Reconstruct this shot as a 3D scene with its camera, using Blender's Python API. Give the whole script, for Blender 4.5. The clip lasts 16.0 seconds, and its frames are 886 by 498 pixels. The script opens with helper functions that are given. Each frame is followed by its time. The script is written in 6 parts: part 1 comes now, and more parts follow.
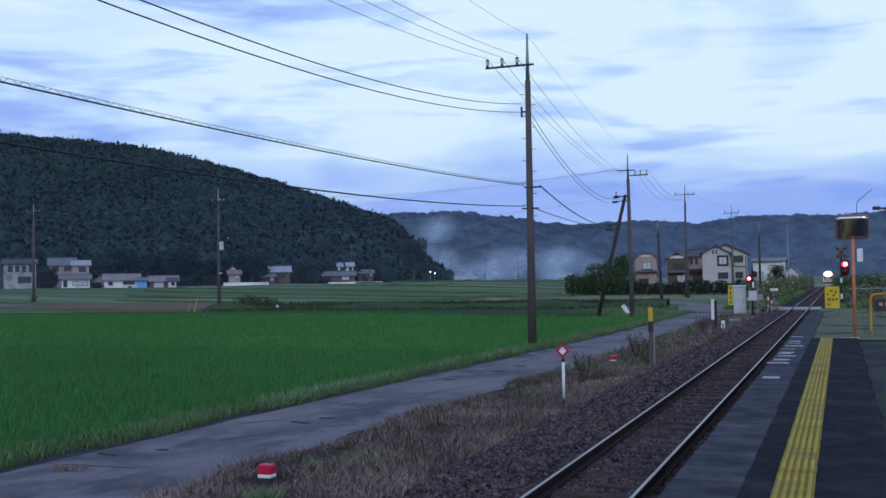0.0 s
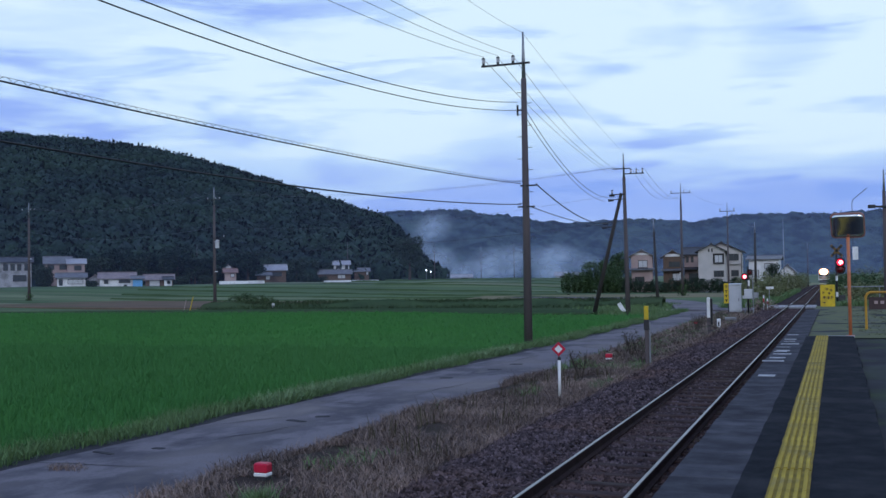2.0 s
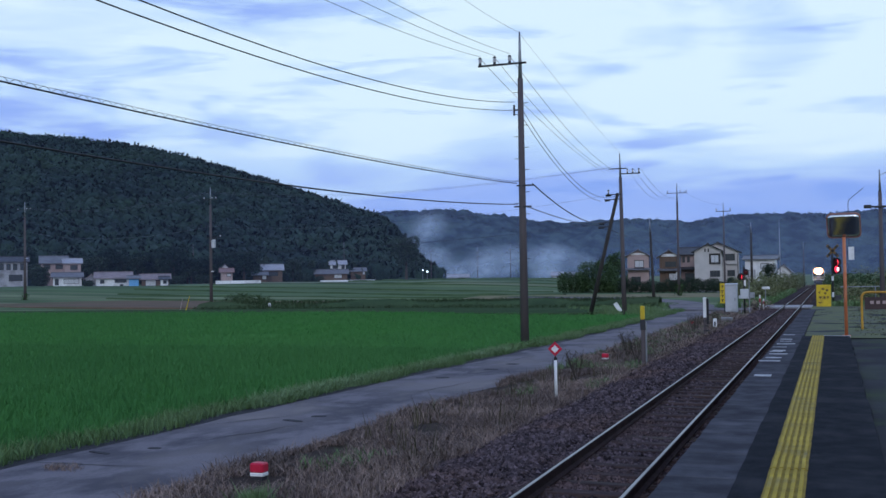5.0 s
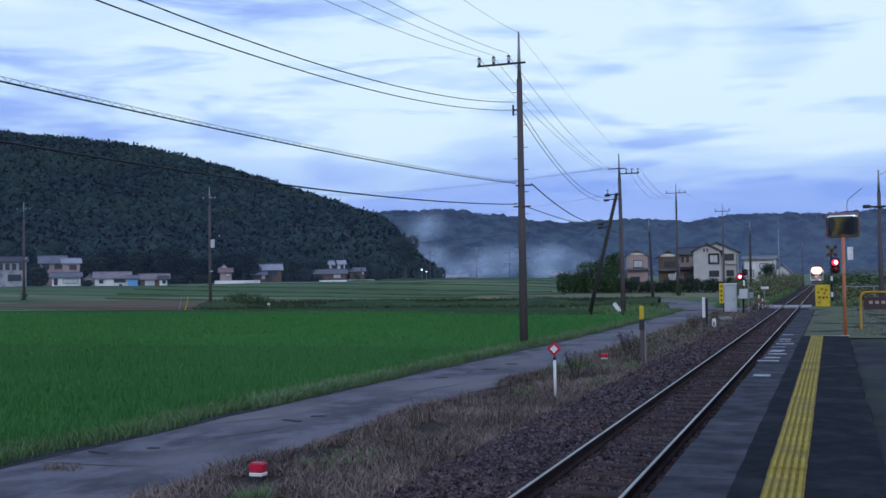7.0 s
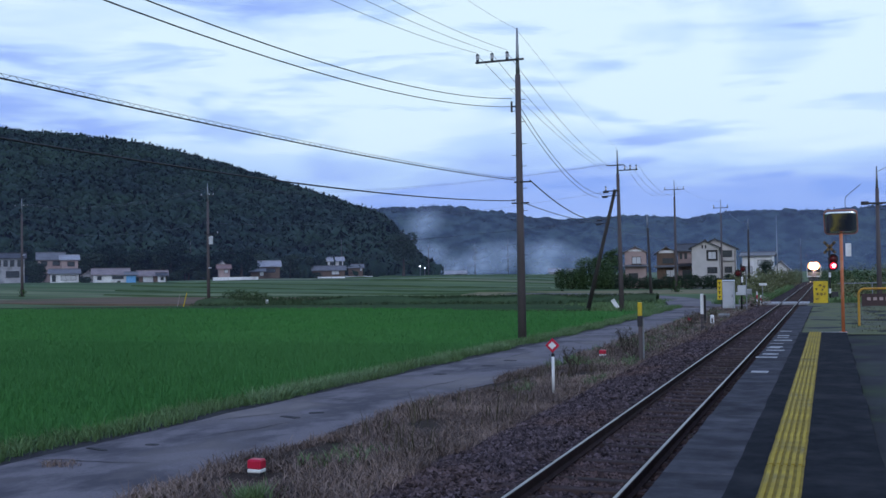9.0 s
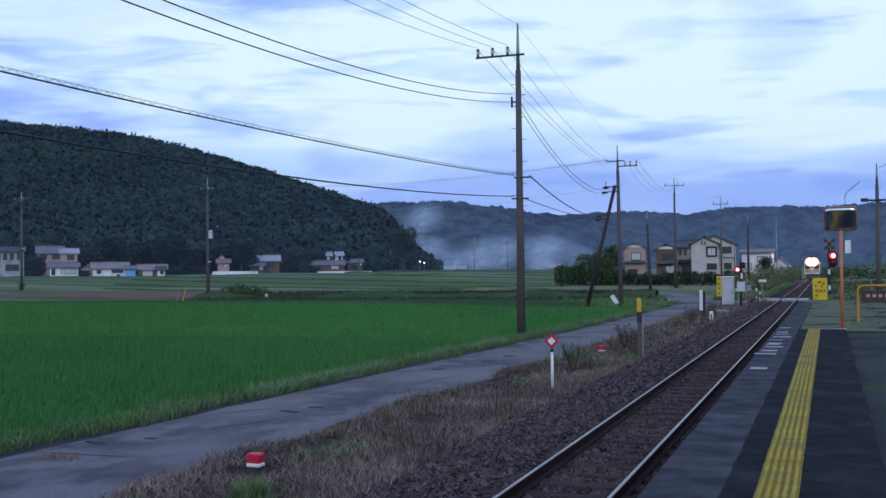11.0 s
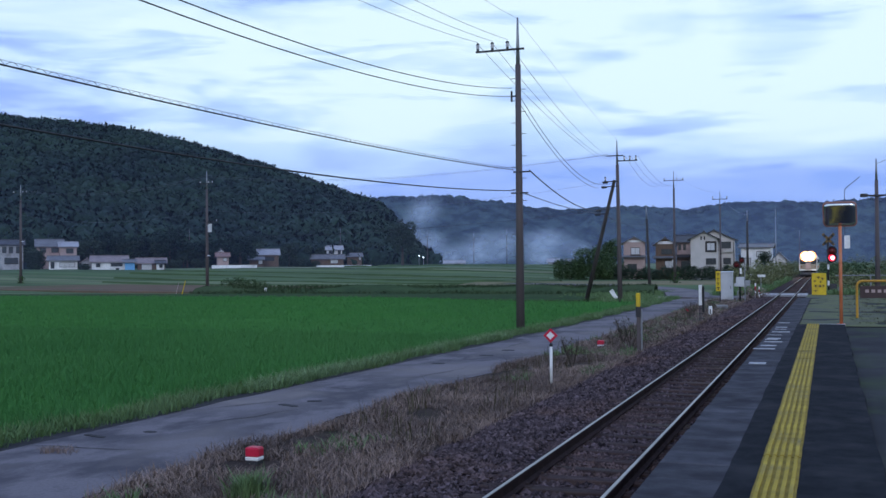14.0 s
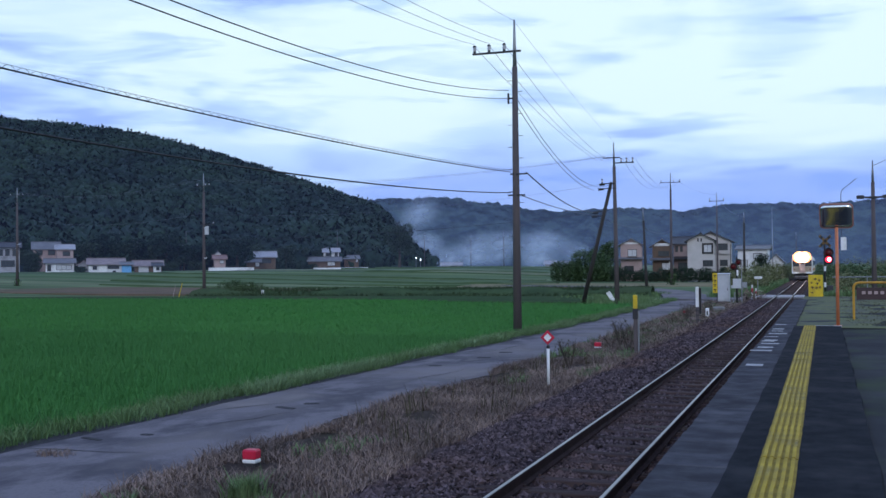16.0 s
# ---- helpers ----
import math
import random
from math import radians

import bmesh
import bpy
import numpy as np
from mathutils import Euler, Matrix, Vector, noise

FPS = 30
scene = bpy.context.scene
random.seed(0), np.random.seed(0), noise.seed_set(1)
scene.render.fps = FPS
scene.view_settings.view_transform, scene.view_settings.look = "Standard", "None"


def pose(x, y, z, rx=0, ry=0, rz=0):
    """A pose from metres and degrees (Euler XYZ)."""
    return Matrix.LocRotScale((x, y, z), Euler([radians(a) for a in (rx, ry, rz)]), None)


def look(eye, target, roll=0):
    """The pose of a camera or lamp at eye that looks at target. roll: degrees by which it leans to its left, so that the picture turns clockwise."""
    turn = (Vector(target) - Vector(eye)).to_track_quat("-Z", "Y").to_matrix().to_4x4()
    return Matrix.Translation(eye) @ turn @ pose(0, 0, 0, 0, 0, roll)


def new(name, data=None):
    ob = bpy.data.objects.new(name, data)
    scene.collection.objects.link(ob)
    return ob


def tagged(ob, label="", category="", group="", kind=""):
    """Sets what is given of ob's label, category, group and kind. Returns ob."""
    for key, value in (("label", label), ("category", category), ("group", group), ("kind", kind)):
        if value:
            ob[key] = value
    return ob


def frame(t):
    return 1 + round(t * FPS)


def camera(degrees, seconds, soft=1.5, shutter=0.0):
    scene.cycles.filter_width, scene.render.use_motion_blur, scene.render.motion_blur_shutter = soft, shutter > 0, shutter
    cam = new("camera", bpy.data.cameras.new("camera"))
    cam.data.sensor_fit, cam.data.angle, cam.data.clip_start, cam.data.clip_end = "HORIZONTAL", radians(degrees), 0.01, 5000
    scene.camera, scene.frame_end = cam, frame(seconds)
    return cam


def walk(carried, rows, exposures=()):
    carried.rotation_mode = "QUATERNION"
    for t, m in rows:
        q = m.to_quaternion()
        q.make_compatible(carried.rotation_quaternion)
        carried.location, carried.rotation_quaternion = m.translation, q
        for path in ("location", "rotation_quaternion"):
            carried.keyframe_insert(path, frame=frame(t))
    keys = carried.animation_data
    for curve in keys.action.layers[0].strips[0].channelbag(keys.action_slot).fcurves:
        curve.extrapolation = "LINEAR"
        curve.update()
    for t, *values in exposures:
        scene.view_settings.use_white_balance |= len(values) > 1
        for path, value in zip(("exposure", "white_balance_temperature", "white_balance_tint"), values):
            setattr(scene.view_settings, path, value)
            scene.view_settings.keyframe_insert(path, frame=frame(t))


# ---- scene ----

EYE = Vector((0.0, 0.0, 1.62))      # eye height over the platform, whose top is z = 0


def aim(yaw, pitch, roll):
    """Pose of the hand-held camera: degrees left of the track, up, and lean."""
    a, b = radians(yaw), radians(pitch)
    ahead = Vector((-math.sin(a) * math.cos(b), math.cos(a) * math.cos(b), math.sin(b)))
    return look(EYE, EYE + ahead, roll)


cam = camera(46, 16.0, soft=1.5)
walk(cam, [
    (0, aim(20.834, 1.769, -0.900)),
    (0.5, aim(20.837, 1.913, -1.126)),
    (1, aim(20.665, 1.921, -1.343)),
    (1.5, aim(20.615, 1.805, -1.042)),
    (2, aim(20.615, 1.673, -0.927)),
    (2.5, aim(20.584, 1.751, -0.852)),
    (3, aim(20.507, 1.828, -0.817)),
    (3.5, aim(20.461, 1.869, -0.801)),
    (4, aim(20.462, 1.798, -0.884)),
    (6.5, aim(20.373, 1.614, -0.859)),
    (7, aim(20.373, 1.656, -0.890)),
    (7.5, aim(20.278, 1.881, -1.120)),
    (8, aim(20.243, 1.833, -0.986)),
    (8.5, aim(20.256, 1.682, -0.997)),
    (9, aim(20.285, 1.466, -0.895)),
    (11.5, aim(20.264, 1.197, -0.646)),
    (12, aim(20.213, 1.226, -0.766)),
    (12.5, aim(20.231, 1.189, -0.703)),
    (13, aim(20.166, 1.124, -0.652)),
    (13.5, aim(20.284, 1.080, -0.659)),
    (14, aim(20.232, 0.886, -0.511)),
    (14.5, aim(20.213, 0.818, -0.365)),
    (15, aim(20.176, 0.817, -0.360)),
    (15.5, aim(20.088, 0.929, -0.492)),
    (16, aim(20.067, 1.003, -0.580)),
], exposures=[(0, 0.02), (6, 0.03), (11, 0.09), (16, 0.18)])

# ---------------------------------------------------------------- sky and sun: overcast evening
def make_world():
    w = bpy.data.worlds.new("evening_sky")
    scene.world = w
    w.use_nodes = True
    nt = w.node_tree
    nt.nodes.clear()
    N, L = nt.nodes.new, nt.links.new
    out = N("ShaderNodeOutputWorld")
    cover = N("ShaderNodeMixShader")
    cover.inputs[0].default_value = 0.9
    sky = N("ShaderNodeTexSky")
    sky.sky_type, sky.sun_disc = "NISHITA", False
    sky.sun_elevation, sky.sun_rotation = radians(24.0), radians(165)
    sky.air_density, sky.dust_density, sky.ozone_density = 1.0, 0.6, 3.0
    b1 = N("ShaderNodeBackground")
    b1.inputs[1].default_value = 0.05
    L(sky.outputs[0], b1.inputs[0])
    tc = N("ShaderNodeTexCoord")
    sep = N("ShaderNodeSeparateXYZ")
    L(tc.outputs["Generated"], sep.inputs[0])

    def math_node(op, a, b=None):
        m = N("ShaderNodeMath")
        m.operation = op
        for i, v in enumerate((a, b)):
            if v is None:
                continue
            if isinstance(v, (int, float)):
                m.inputs[i].default_value = v
            else:
                L(v, m.inputs[i])
        return m.outputs[0]

    def drift(scale, detail, rough, offset, stretch, lo, hi, low, high, warp=0.4, tilt=0.0):
        """Banks of cloud, long level and thin upright, as a value between low and high."""
        mp = N("ShaderNodeMapping")
        mp.inputs["Location"].default_value = offset
        mp.inputs["Rotation"].default_value = (0, radians(tilt), 0)
        mp.inputs["Scale"].default_value = stretch
        L(tc.outputs["Generated"], mp.inputs[0])
        n = N("ShaderNodeTexNoise")
        n.inputs["Scale"].default_value, n.inputs["Detail"].default_value = scale, detail
        n.inputs["Roughness"].default_value, n.inputs["Distortion"].default_value = rough, warp
        L(mp.outputs[0], n.inputs["Vector"])
        r = N("ShaderNodeMapRange")
        r.interpolation_type = "SMOOTHSTEP"
        r.inputs["From Min"].default_value, r.inputs["From Max"].default_value = lo, hi
        r.inputs["To Min"].default_value, r.inputs["To Max"].default_value = low, high
        L(n.outputs[0], r.inputs[0])
        return r.outputs[0]

    def slope(value, lo, hi, low, high):
        r = N("ShaderNodeMapRange")
        r.interpolation_type = "SMOOTHSTEP"
        r.inputs["From Min"].default_value, r.inputs["From Max"].default_value = lo, hi
        r.inputs["To Min"].default_value, r.inputs["To Max"].default_value = low, high
        L(value, r.inputs[0])
        return r.outputs[0]

    # blue haze low down, a bright thin layer higher up, bluer away from the afterglow, brighter behind
    rise = slope(sep.outputs[2], 0.04, 0.17, 0.30, 0.87)
    zenith = slope(sep.outputs[2], 0.32, 0.75, 0.0, -0.6)
    west = slope(sep.outputs[0], -0.34, -0.66, 0.0, -0.30)
    back = slope(sep.outputs[1], 0.1, -0.8, 0.0, 0.25)
    banks = drift(1.5, 5, 0.5, CLOUD_BANKS, (1.5, 1.5, 5.0), 0.36, 0.64, -0.24, 0.20, 0.7, 1)
    wisps = drift(1.9, 6, 0.55, CLOUD_WISPS, (2.6, 2.6, 15.0), 0.51, 0.66, 0.0, -0.34, 0.5, 0.5)
    threads = drift(4.0, 6, 0.6, (5.0, 1.0, 2.0), (2.0, 2.0, 13.0), 0.35, 0.65, -0.07, 0.07, 0.6, 1)
    total = math_node("ADD", math_node("ADD", math_node("ADD", math_node("ADD", rise, zenith), west), math_node("ADD", back, banks)), math_node("ADD", wisps, threads))
    ramp = N("ShaderNodeValToRGB")
    e = ramp.color_ramp.elements
    e[0].position, e[0].color = 0.0, (0.255, 0.425, 0.98, 1)
    e[1].position, e[1].color = 0.84, (0.755, 0.95, 1.1, 1)
    mid = e.new(0.28)
    mid.color = (0.335, 0.50, 1.02, 1)
    hi = e.new(0.58)
    hi.color = (0.525, 0.74, 1.07, 1)
    L(total, ramp.inputs[0])
    b2 = N("ShaderNodeBackground")
    b2.inputs[1].default_value = SKY_GAIN
    L(ramp.outputs[0], b2.inputs[0])
    L(b1.outputs[0], cover.inputs[1])
    L(b2.outputs[0], cover.inputs[2])
    L(cover.outputs[0], out.inputs[0])


CLOUD_BANKS, CLOUD_WISPS, SKY_GAIN = (3.1, 0.4, 0.9), (0.4, 2.0, 1.7), 1.0
make_world()

sun = new("sun", bpy.data.lights.new("sun", "SUN"))
sun.data.energy, sun.data.angle, sun.data.color = 0.7, radians(30), (0.94, 0.93, 1.16)
sun.matrix_world = look((26, -97, 45), (0, 0, 0))

# ---------------------------------------------------------------- materials
def mat(name, a, b=None, rough=0.8, scale=3.0, fine=40.0, bump=0.15, metal=0.0, detail=6.0, vary=0.0, island=0.0,
        stain=None, stain_scale=0.35, spec=0.3, stretch=(1, 1, 1), dist=0.02, coords="Object", contrast=0.15, stain_from=0.5, stain_to=0.72):
    """Paint, stone, wood, leaf: two colours mixed by a broad and a fine noise, stains, fine relief."""
    m = bpy.data.materials.new(name)
    m.use_nodes = True
    nt = m.node_tree
    N, L = nt.nodes.new, nt.links.new
    bs = nt.nodes["Principled BSDF"]
    bs.inputs["Roughness"].default_value, bs.inputs["Metallic"].default_value = rough, metal
    bs.inputs["Specular IOR Level"].default_value = spec
    b = b or tuple(c * 0.75 for c in a)
    tc = N("ShaderNodeTexCoord")
    mp = N("ShaderNodeMapping")
    mp.inputs["Scale"].default_value = stretch
    L(N("ShaderNodeNewGeometry").outputs["Position"] if coords == "World" else tc.outputs[coords], mp.inputs[0])

    def noise_of(s, d):
        n = N("ShaderNodeTexNoise")
        n.inputs["Scale"].default_value, n.inputs["Detail"].default_value = s, d
        n.inputs["Roughness"].default_value = 0.6
        L(mp.outputs[0], n.inputs["Vector"])
        return n.outputs[0]

    def mixed(fac, c1, c2, lo=0.35, hi=0.65, fac_max=1.0):
        r = N("ShaderNodeMapRange")
        r.inputs["From Min"].default_value, r.inputs["From Max"].default_value = lo, hi
        r.inputs["To Max"].default_value = fac_max
        L(fac, r.inputs[0])
        x = N("ShaderNodeMix")
        x.data_type = "RGBA"
        L(r.outputs[0], x.inputs["Factor"])
        for i, c in ((6, c1), (7, c2)):
            if isinstance(c, tuple):
                x.inputs[i].default_value = (*c, 1)
            else:
                L(c, x.inputs[i])
        return x.outputs[2]

    broad, grain = noise_of(scale, detail), noise_of(fine, 4)
    col = mixed(broad, a, b, 0.5 - contrast, 0.5 + contrast)
    col = mixed(grain, col, tuple((p + q) * 0.5 * 0.7 for p, q in zip(a, b)), 0.45, 0.8, 0.6)
    if stain:
        col = mixed(noise_of(stain_scale, 5), col, stain, stain_from, stain_to, 0.85)
    for amount, source in ((vary, "ShaderNodeObjectInfo"), (island, "ShaderNodeNewGeometry")):
        if amount:
            o = N(source)
            hs = N("ShaderNodeHueSaturation")
            r = N("ShaderNodeMapRange")
            r.inputs["To Min"].default_value, r.inputs["To Max"].default_value = 1 - amount, 1 + amount
            L(o.outputs["Random" if source.endswith("Info") else "Random Per Island"], r.inputs[0])
            L(r.outputs[0], hs.inputs["Value"])
            L(col, hs.inputs["Color"])
            col = hs.outputs[0]
    L(col, bs.inputs["Base Color"])
    rr = N("ShaderNodeMapRange")
    rr.inputs["To Min"].default_value, rr.inputs["To Max"].default_value = max(0.05, rough - 0.12), min(1, rough + 0.12)
    L(broad, rr.inputs[0])
    L(rr.outputs[0], bs.inputs["Roughness"])
    if bump:
        bp = N("ShaderNodeBump")
        bp.inputs["Strength"].default_value, bp.inputs["Distance"].default_value = bump, dist
        L(grain, bp.inputs["Height"])
        L(bp.outputs[0], bs.inputs["Normal"])
    return m


def glow(name, colour, strength):
    m = bpy.data.materials.new(name)
    m.use_nodes = True
    bs = m.node_tree.nodes["Principled BSDF"]
    bs.inputs["Base Color"].default_value = (*colour, 1)
    bs.inputs["Emission Color"].default_value = (*colour, 1)
    bs.inputs["Emission Strength"].default_value = strength
    return m


M = {
    "concrete": mat("concrete", (0.24, 0.24, 0.24), (0.17, 0.17, 0.175), 0.85, 1.2, 60, 0.3, stain=(0.11, 0.11, 0.11)),
    "coping": mat("coping_concrete", (0.088, 0.088, 0.098), (0.042, 0.042, 0.05), 0.95, 2.4, 70, 0.35, spec=0.03, vary=0.16, stain=(0.036, 0.036, 0.042), stain_scale=1.3, coords="World"),
    "paving": mat("platform_asphalt", (0.027, 0.029, 0.034), (0.017, 0.019, 0.023), 0.95, 4.0, 120, 0.4, stain=(0.046, 0.047, 0.051), stain_scale=1.1, spec=0.02),
    "dirt": mat("platform_dirt", (0.056, 0.058, 0.062), (0.030, 0.032, 0.036), 0.95, 0.6, 50, 0.4, spec=0.04, stain=(0.055, 0.075, 0.036), stain_scale=0.5),
    "moss": mat("mossy_ground", (0.150, 0.165, 0.078), (0.115, 0.12, 0.084), 0.95, 0.8, 60, 0.5, spec=0.04, stain=(0.11, 0.11, 0.10), stain_scale=0.4),
    "tactile": mat("tactile_yellow", (0.42, 0.295, 0.02), (0.31, 0.215, 0.018), 0.8, 2.5, 50, 0.2, vary=0.08, stain=(0.14, 0.115, 0.05), stain_scale=1.6, coords="World"),
    "road": mat("road_asphalt", (0.170, 0.154, 0.166), (0.080, 0.075, 0.086), 0.95, 0.9, 30, 0.45, stain=(0.24, 0.21, 0.198), stain_scale=0.45, spec=0.08, stretch=(1, 0.6, 1), contrast=0.07),
    "patch": mat("road_patch", (0.03, 0.029, 0.033), (0.02, 0.019, 0.022), 0.9, 2, 60, 0.3),
    "ballast_bed": mat("ballast_bed", (0.050, 0.036, 0.041), (0.022, 0.016, 0.02), 0.95, 9.0, 32, 0.9, spec=0.05, stain=(0.055, 0.036, 0.03), stain_scale=0.3, dist=0.05),
    "stone": mat("ballast_stone", (0.106, 0.081, 0.090), (0.033, 0.026, 0.030), 0.9, 6, 60, 0.3, spec=0.1, island=0.7, stain=(0.095, 0.06, 0.05), stain_scale=0.3),
    "verge": mat("verge_soil", (0.070, 0.052, 0.044), (0.034, 0.026, 0.023), 0.95, 1.2, 25, 0.8, spec=0.05, stain=(0.06, 0.07, 0.035), stain_scale=0.35, dist=0.05),
    "rail_side": mat("rusty_rail", (0.036, 0.022, 0.022), (0.022, 0.015, 0.016), 0.9, 5, 60, 0.2, spec=0.08),
    "shaded_wall": mat("shaded_stained_concrete", (0.065, 0.06, 0.062), (0.035, 0.033, 0.035), 0.95, 1.5, 40, 0.4, spec=0.05, stain=(0.025, 0.026, 0.024), stain_scale=0.7),
    "rail_top": mat("worn_rail_head", (0.36, 0.35, 0.37), (0.22, 0.21, 0.22), 0.4, 2, 30, 0.02, metal=1.0, stretch=(1, 0.2, 1)),
    "sleeper": mat("sleeper_wood", (0.078, 0.055, 0.052), (0.044, 0.032, 0.032), 0.95, 3, 40, 0.5, spec=0.04, vary=0.25, stretch=(1, 6, 6), stain=(0.10, 0.085, 0.075), stain_scale=0.5, coords="World"),
    "rice": mat("rice_leaf", (0.049, 0.160, 0.048), (0.065, 0.188, 0.058), 0.8, 0.08, 3.0, 0.0, spec=0.06, island=0.12, stain=(0.042, 0.18, 0.036), stain_scale=0.05),
    "rice_bed": mat("rice_canopy", (0.046, 0.145, 0.032), (0.06, 0.17, 0.042), 0.9, 0.06, 6.0, 0.5, dist=0.1, spec=0.0),
    "grass": mat("green_grass", (0.085, 0.16, 0.055), (0.12, 0.185, 0.08), 0.8, 0.3, 4, 0.0, island=0.35),
    "pale_grass": mat("pale_bank_grass", (0.135, 0.225, 0.10), (0.19, 0.265, 0.14), 0.8, 0.3, 4, 0.0, island=0.35),
    "dry_grass": mat("dry_grass", (0.245, 0.180, 0.150), (0.098, 0.074, 0.064), 0.9, 0.5, 4, 0.0, island=0.6),
    "weed": mat("weed_stem", (0.075, 0.06, 0.035), (0.05, 0.055, 0.025), 0.9, 0.5, 4, 0.0, island=0.4),
    "wood_leaf": mat("woodland_leaf", (0.0110, 0.031, 0.024), (0.0062, 0.0185, 0.0175), 0.9, 0.085, 0.9, 0.0, island=0.12, contrast=0.07, stain_from=0.45, stain_to=0.6, stain=(0.019, 0.043, 0.024), stain_scale=0.02),
    # Distance haze is put into this leaf colour: paler and bluer than the near wood.
    "far_leaf_haze": mat("hazed_far_woodland_leaf", (0.056, 0.092, 0.090), (0.018, 0.033, 0.040), 0.95, 0.06, 0.35, 1.0, dist=3.0, spec=0.0, island=0.3, contrast=0.08, stain=(0.080, 0.12, 0.080), stain_scale=0.008),
    "dike_grass": mat("dike_grass", (0.075, 0.115, 0.05), (0.05, 0.08, 0.038), 0.95, 0.2, 5, 0.4, dist=0.1, spec=0.0),
    "bank_green": mat("field_bank_grass", (0.058, 0.092, 0.044), (0.040, 0.064, 0.035), 0.95, 0.5, 5, 0.4, island=0.3, dist=0.1, spec=0.0, stain=(0.06, 0.075, 0.04), stain_scale=0.1),
    "leaf": mat("bush_leaf", (0.035, 0.07, 0.025), (0.05, 0.085, 0.03), 0.75, 0.4, 4, 0.0, island=0.4),
    "garden_leaf": mat("garden_leaf", (0.020, 0.038, 0.025), (0.030, 0.052, 0.030), 0.8, 0.4, 4, 0.0, island=0.4),
    "leaf_light": mat("scrub_leaf", (0.155, 0.165, 0.08), (0.11, 0.125, 0.058), 0.8, 0.3, 4, 0.0, island=0.4),
    "bark": mat("bark", (0.07, 0.055, 0.045), (0.045, 0.038, 0.033), 0.95, 4, 30, 0.6),
    "pole": mat("pole_concrete", (0.108, 0.088, 0.090), (0.072, 0.062, 0.065), 0.85, 1.0, 40, 0.2, stain=(0.065, 0.058, 0.055), stain_scale=0.5, stretch=(1, 1, 0.3)),
    "pole_wood": mat("pole_wood", (0.06, 0.053, 0.05), (0.036, 0.032, 0.03), 0.9, 2.0, 40, 0.4, stretch=(4, 4, 0.3)),
    "steel": mat("galvanised_steel", (0.30, 0.31, 0.33), (0.22, 0.23, 0.25), 0.5, 4, 40, 0.05, metal=0.6),
    "dark_steel": mat("dark_steel", (0.05, 0.05, 0.055), None, 0.6, 4, 40, 0.05, metal=0.4),
    "porcelain": mat("porcelain", (0.55, 0.55, 0.57), (0.45, 0.45, 0.47), 0.25, 5, 50, 0.0, spec=0.5),
    "cable": mat("cable_sheath", (0.025, 0.025, 0.028), None, 0.6, 5, 50, 0.0),
    "cable_light": mat("bare_cable", (0.13, 0.14, 0.16), None, 0.5, 5, 50, 0.0),
    "white": mat("white_paint", (0.75, 0.75, 0.75), (0.62, 0.62, 0.62), 0.5, 3, 30, 0.05, stain=(0.42, 0.41, 0.38), stain_scale=1.5),
    "worn_white": mat("worn_white_paint", (0.46, 0.46, 0.47), (0.22, 0.22, 0.23), 0.8, 6, 60, 0.1, stain=(0.10, 0.10, 0.11), stain_scale=5.0),
    "red": mat("red_paint", (0.5, 0.014, 0.045), (0.40, 0.012, 0.036), 0.45, 4, 40, 0.05),
    "yellow": mat("yellow_paint", (0.62, 0.44, 0.02), (0.52, 0.36, 0.018), 0.55, 3, 40, 0.05, stain=(0.35, 0.25, 0.04), stain_scale=2.5),
    "stripe_yellow": mat("weathered_stripe_yellow", (0.19, 0.11, 0.035), (0.12, 0.075, 0.03), 0.7, 3, 40, 0.05),
    "rim_brown": mat("rusty_rim_paint", (0.30, 0.14, 0.11), (0.20, 0.10, 0.08), 0.7, 5, 40, 0.05),
    "train_beige": mat("train_beige_paint", (0.30, 0.25, 0.19), None, 0.5, 1, 30, 0.02),
    "groove": mat("tactile_groove_dark", (0.28, 0.20, 0.02), (0.19, 0.135, 0.02), 0.85, 4, 50, 0.1),
    "fallow": mat("fallow_soil", (0.17, 0.115, 0.085), (0.12, 0.092, 0.066), 0.95, 0.15, 3, 0.5, spec=0.04, stain=(0.09, 0.10, 0.05), stain_scale=0.06, dist=0.1),
    "straw": mat("straw_stubble", (0.22, 0.185, 0.115), (0.16, 0.15, 0.085), 0.95, 0.15, 3, 0.5, spec=0.04, stain=(0.12, 0.13, 0.06), stain_scale=0.06, dist=0.1),
    "amber": mat("amber_pipe_paint", (0.50, 0.27, 0.03), (0.40, 0.21, 0.028), 0.6, 3, 40, 0.05, stain=(0.25, 0.13, 0.04), stain_scale=2.5),
    "black": mat("black_paint", (0.02, 0.02, 0.022), None, 0.6, 3, 30, 0.05),
    "orange": mat("faded_orange_paint", (0.55, 0.17, 0.07), (0.45, 0.13, 0.055), 0.6, 3, 40, 0.08, stain=(0.5, 0.3, 0.2), stain_scale=2.0),
    "grey_box": mat("grey_box_paint", (0.50, 0.51, 0.53), (0.43, 0.44, 0.46), 0.5, 2, 40, 0.03, stain=(0.33, 0.33, 0.33), stain_scale=0.9),
    "brown_sign": mat("brown_sign_paint", (0.06, 0.035, 0.035), None, 0.6, 3, 30, 0.05),
    "mirror": mat("mirror_face", (0.72, 0.73, 0.75), (0.66, 0.67, 0.69), 0.1, 2, 30, 0.0, metal=1.0),
    "wall_white": mat("white_render", (0.78, 0.78, 0.79), (0.66, 0.66, 0.67), 0.85, 0.5, 20, 0.1, stain=(0.4, 0.4, 0.4)),
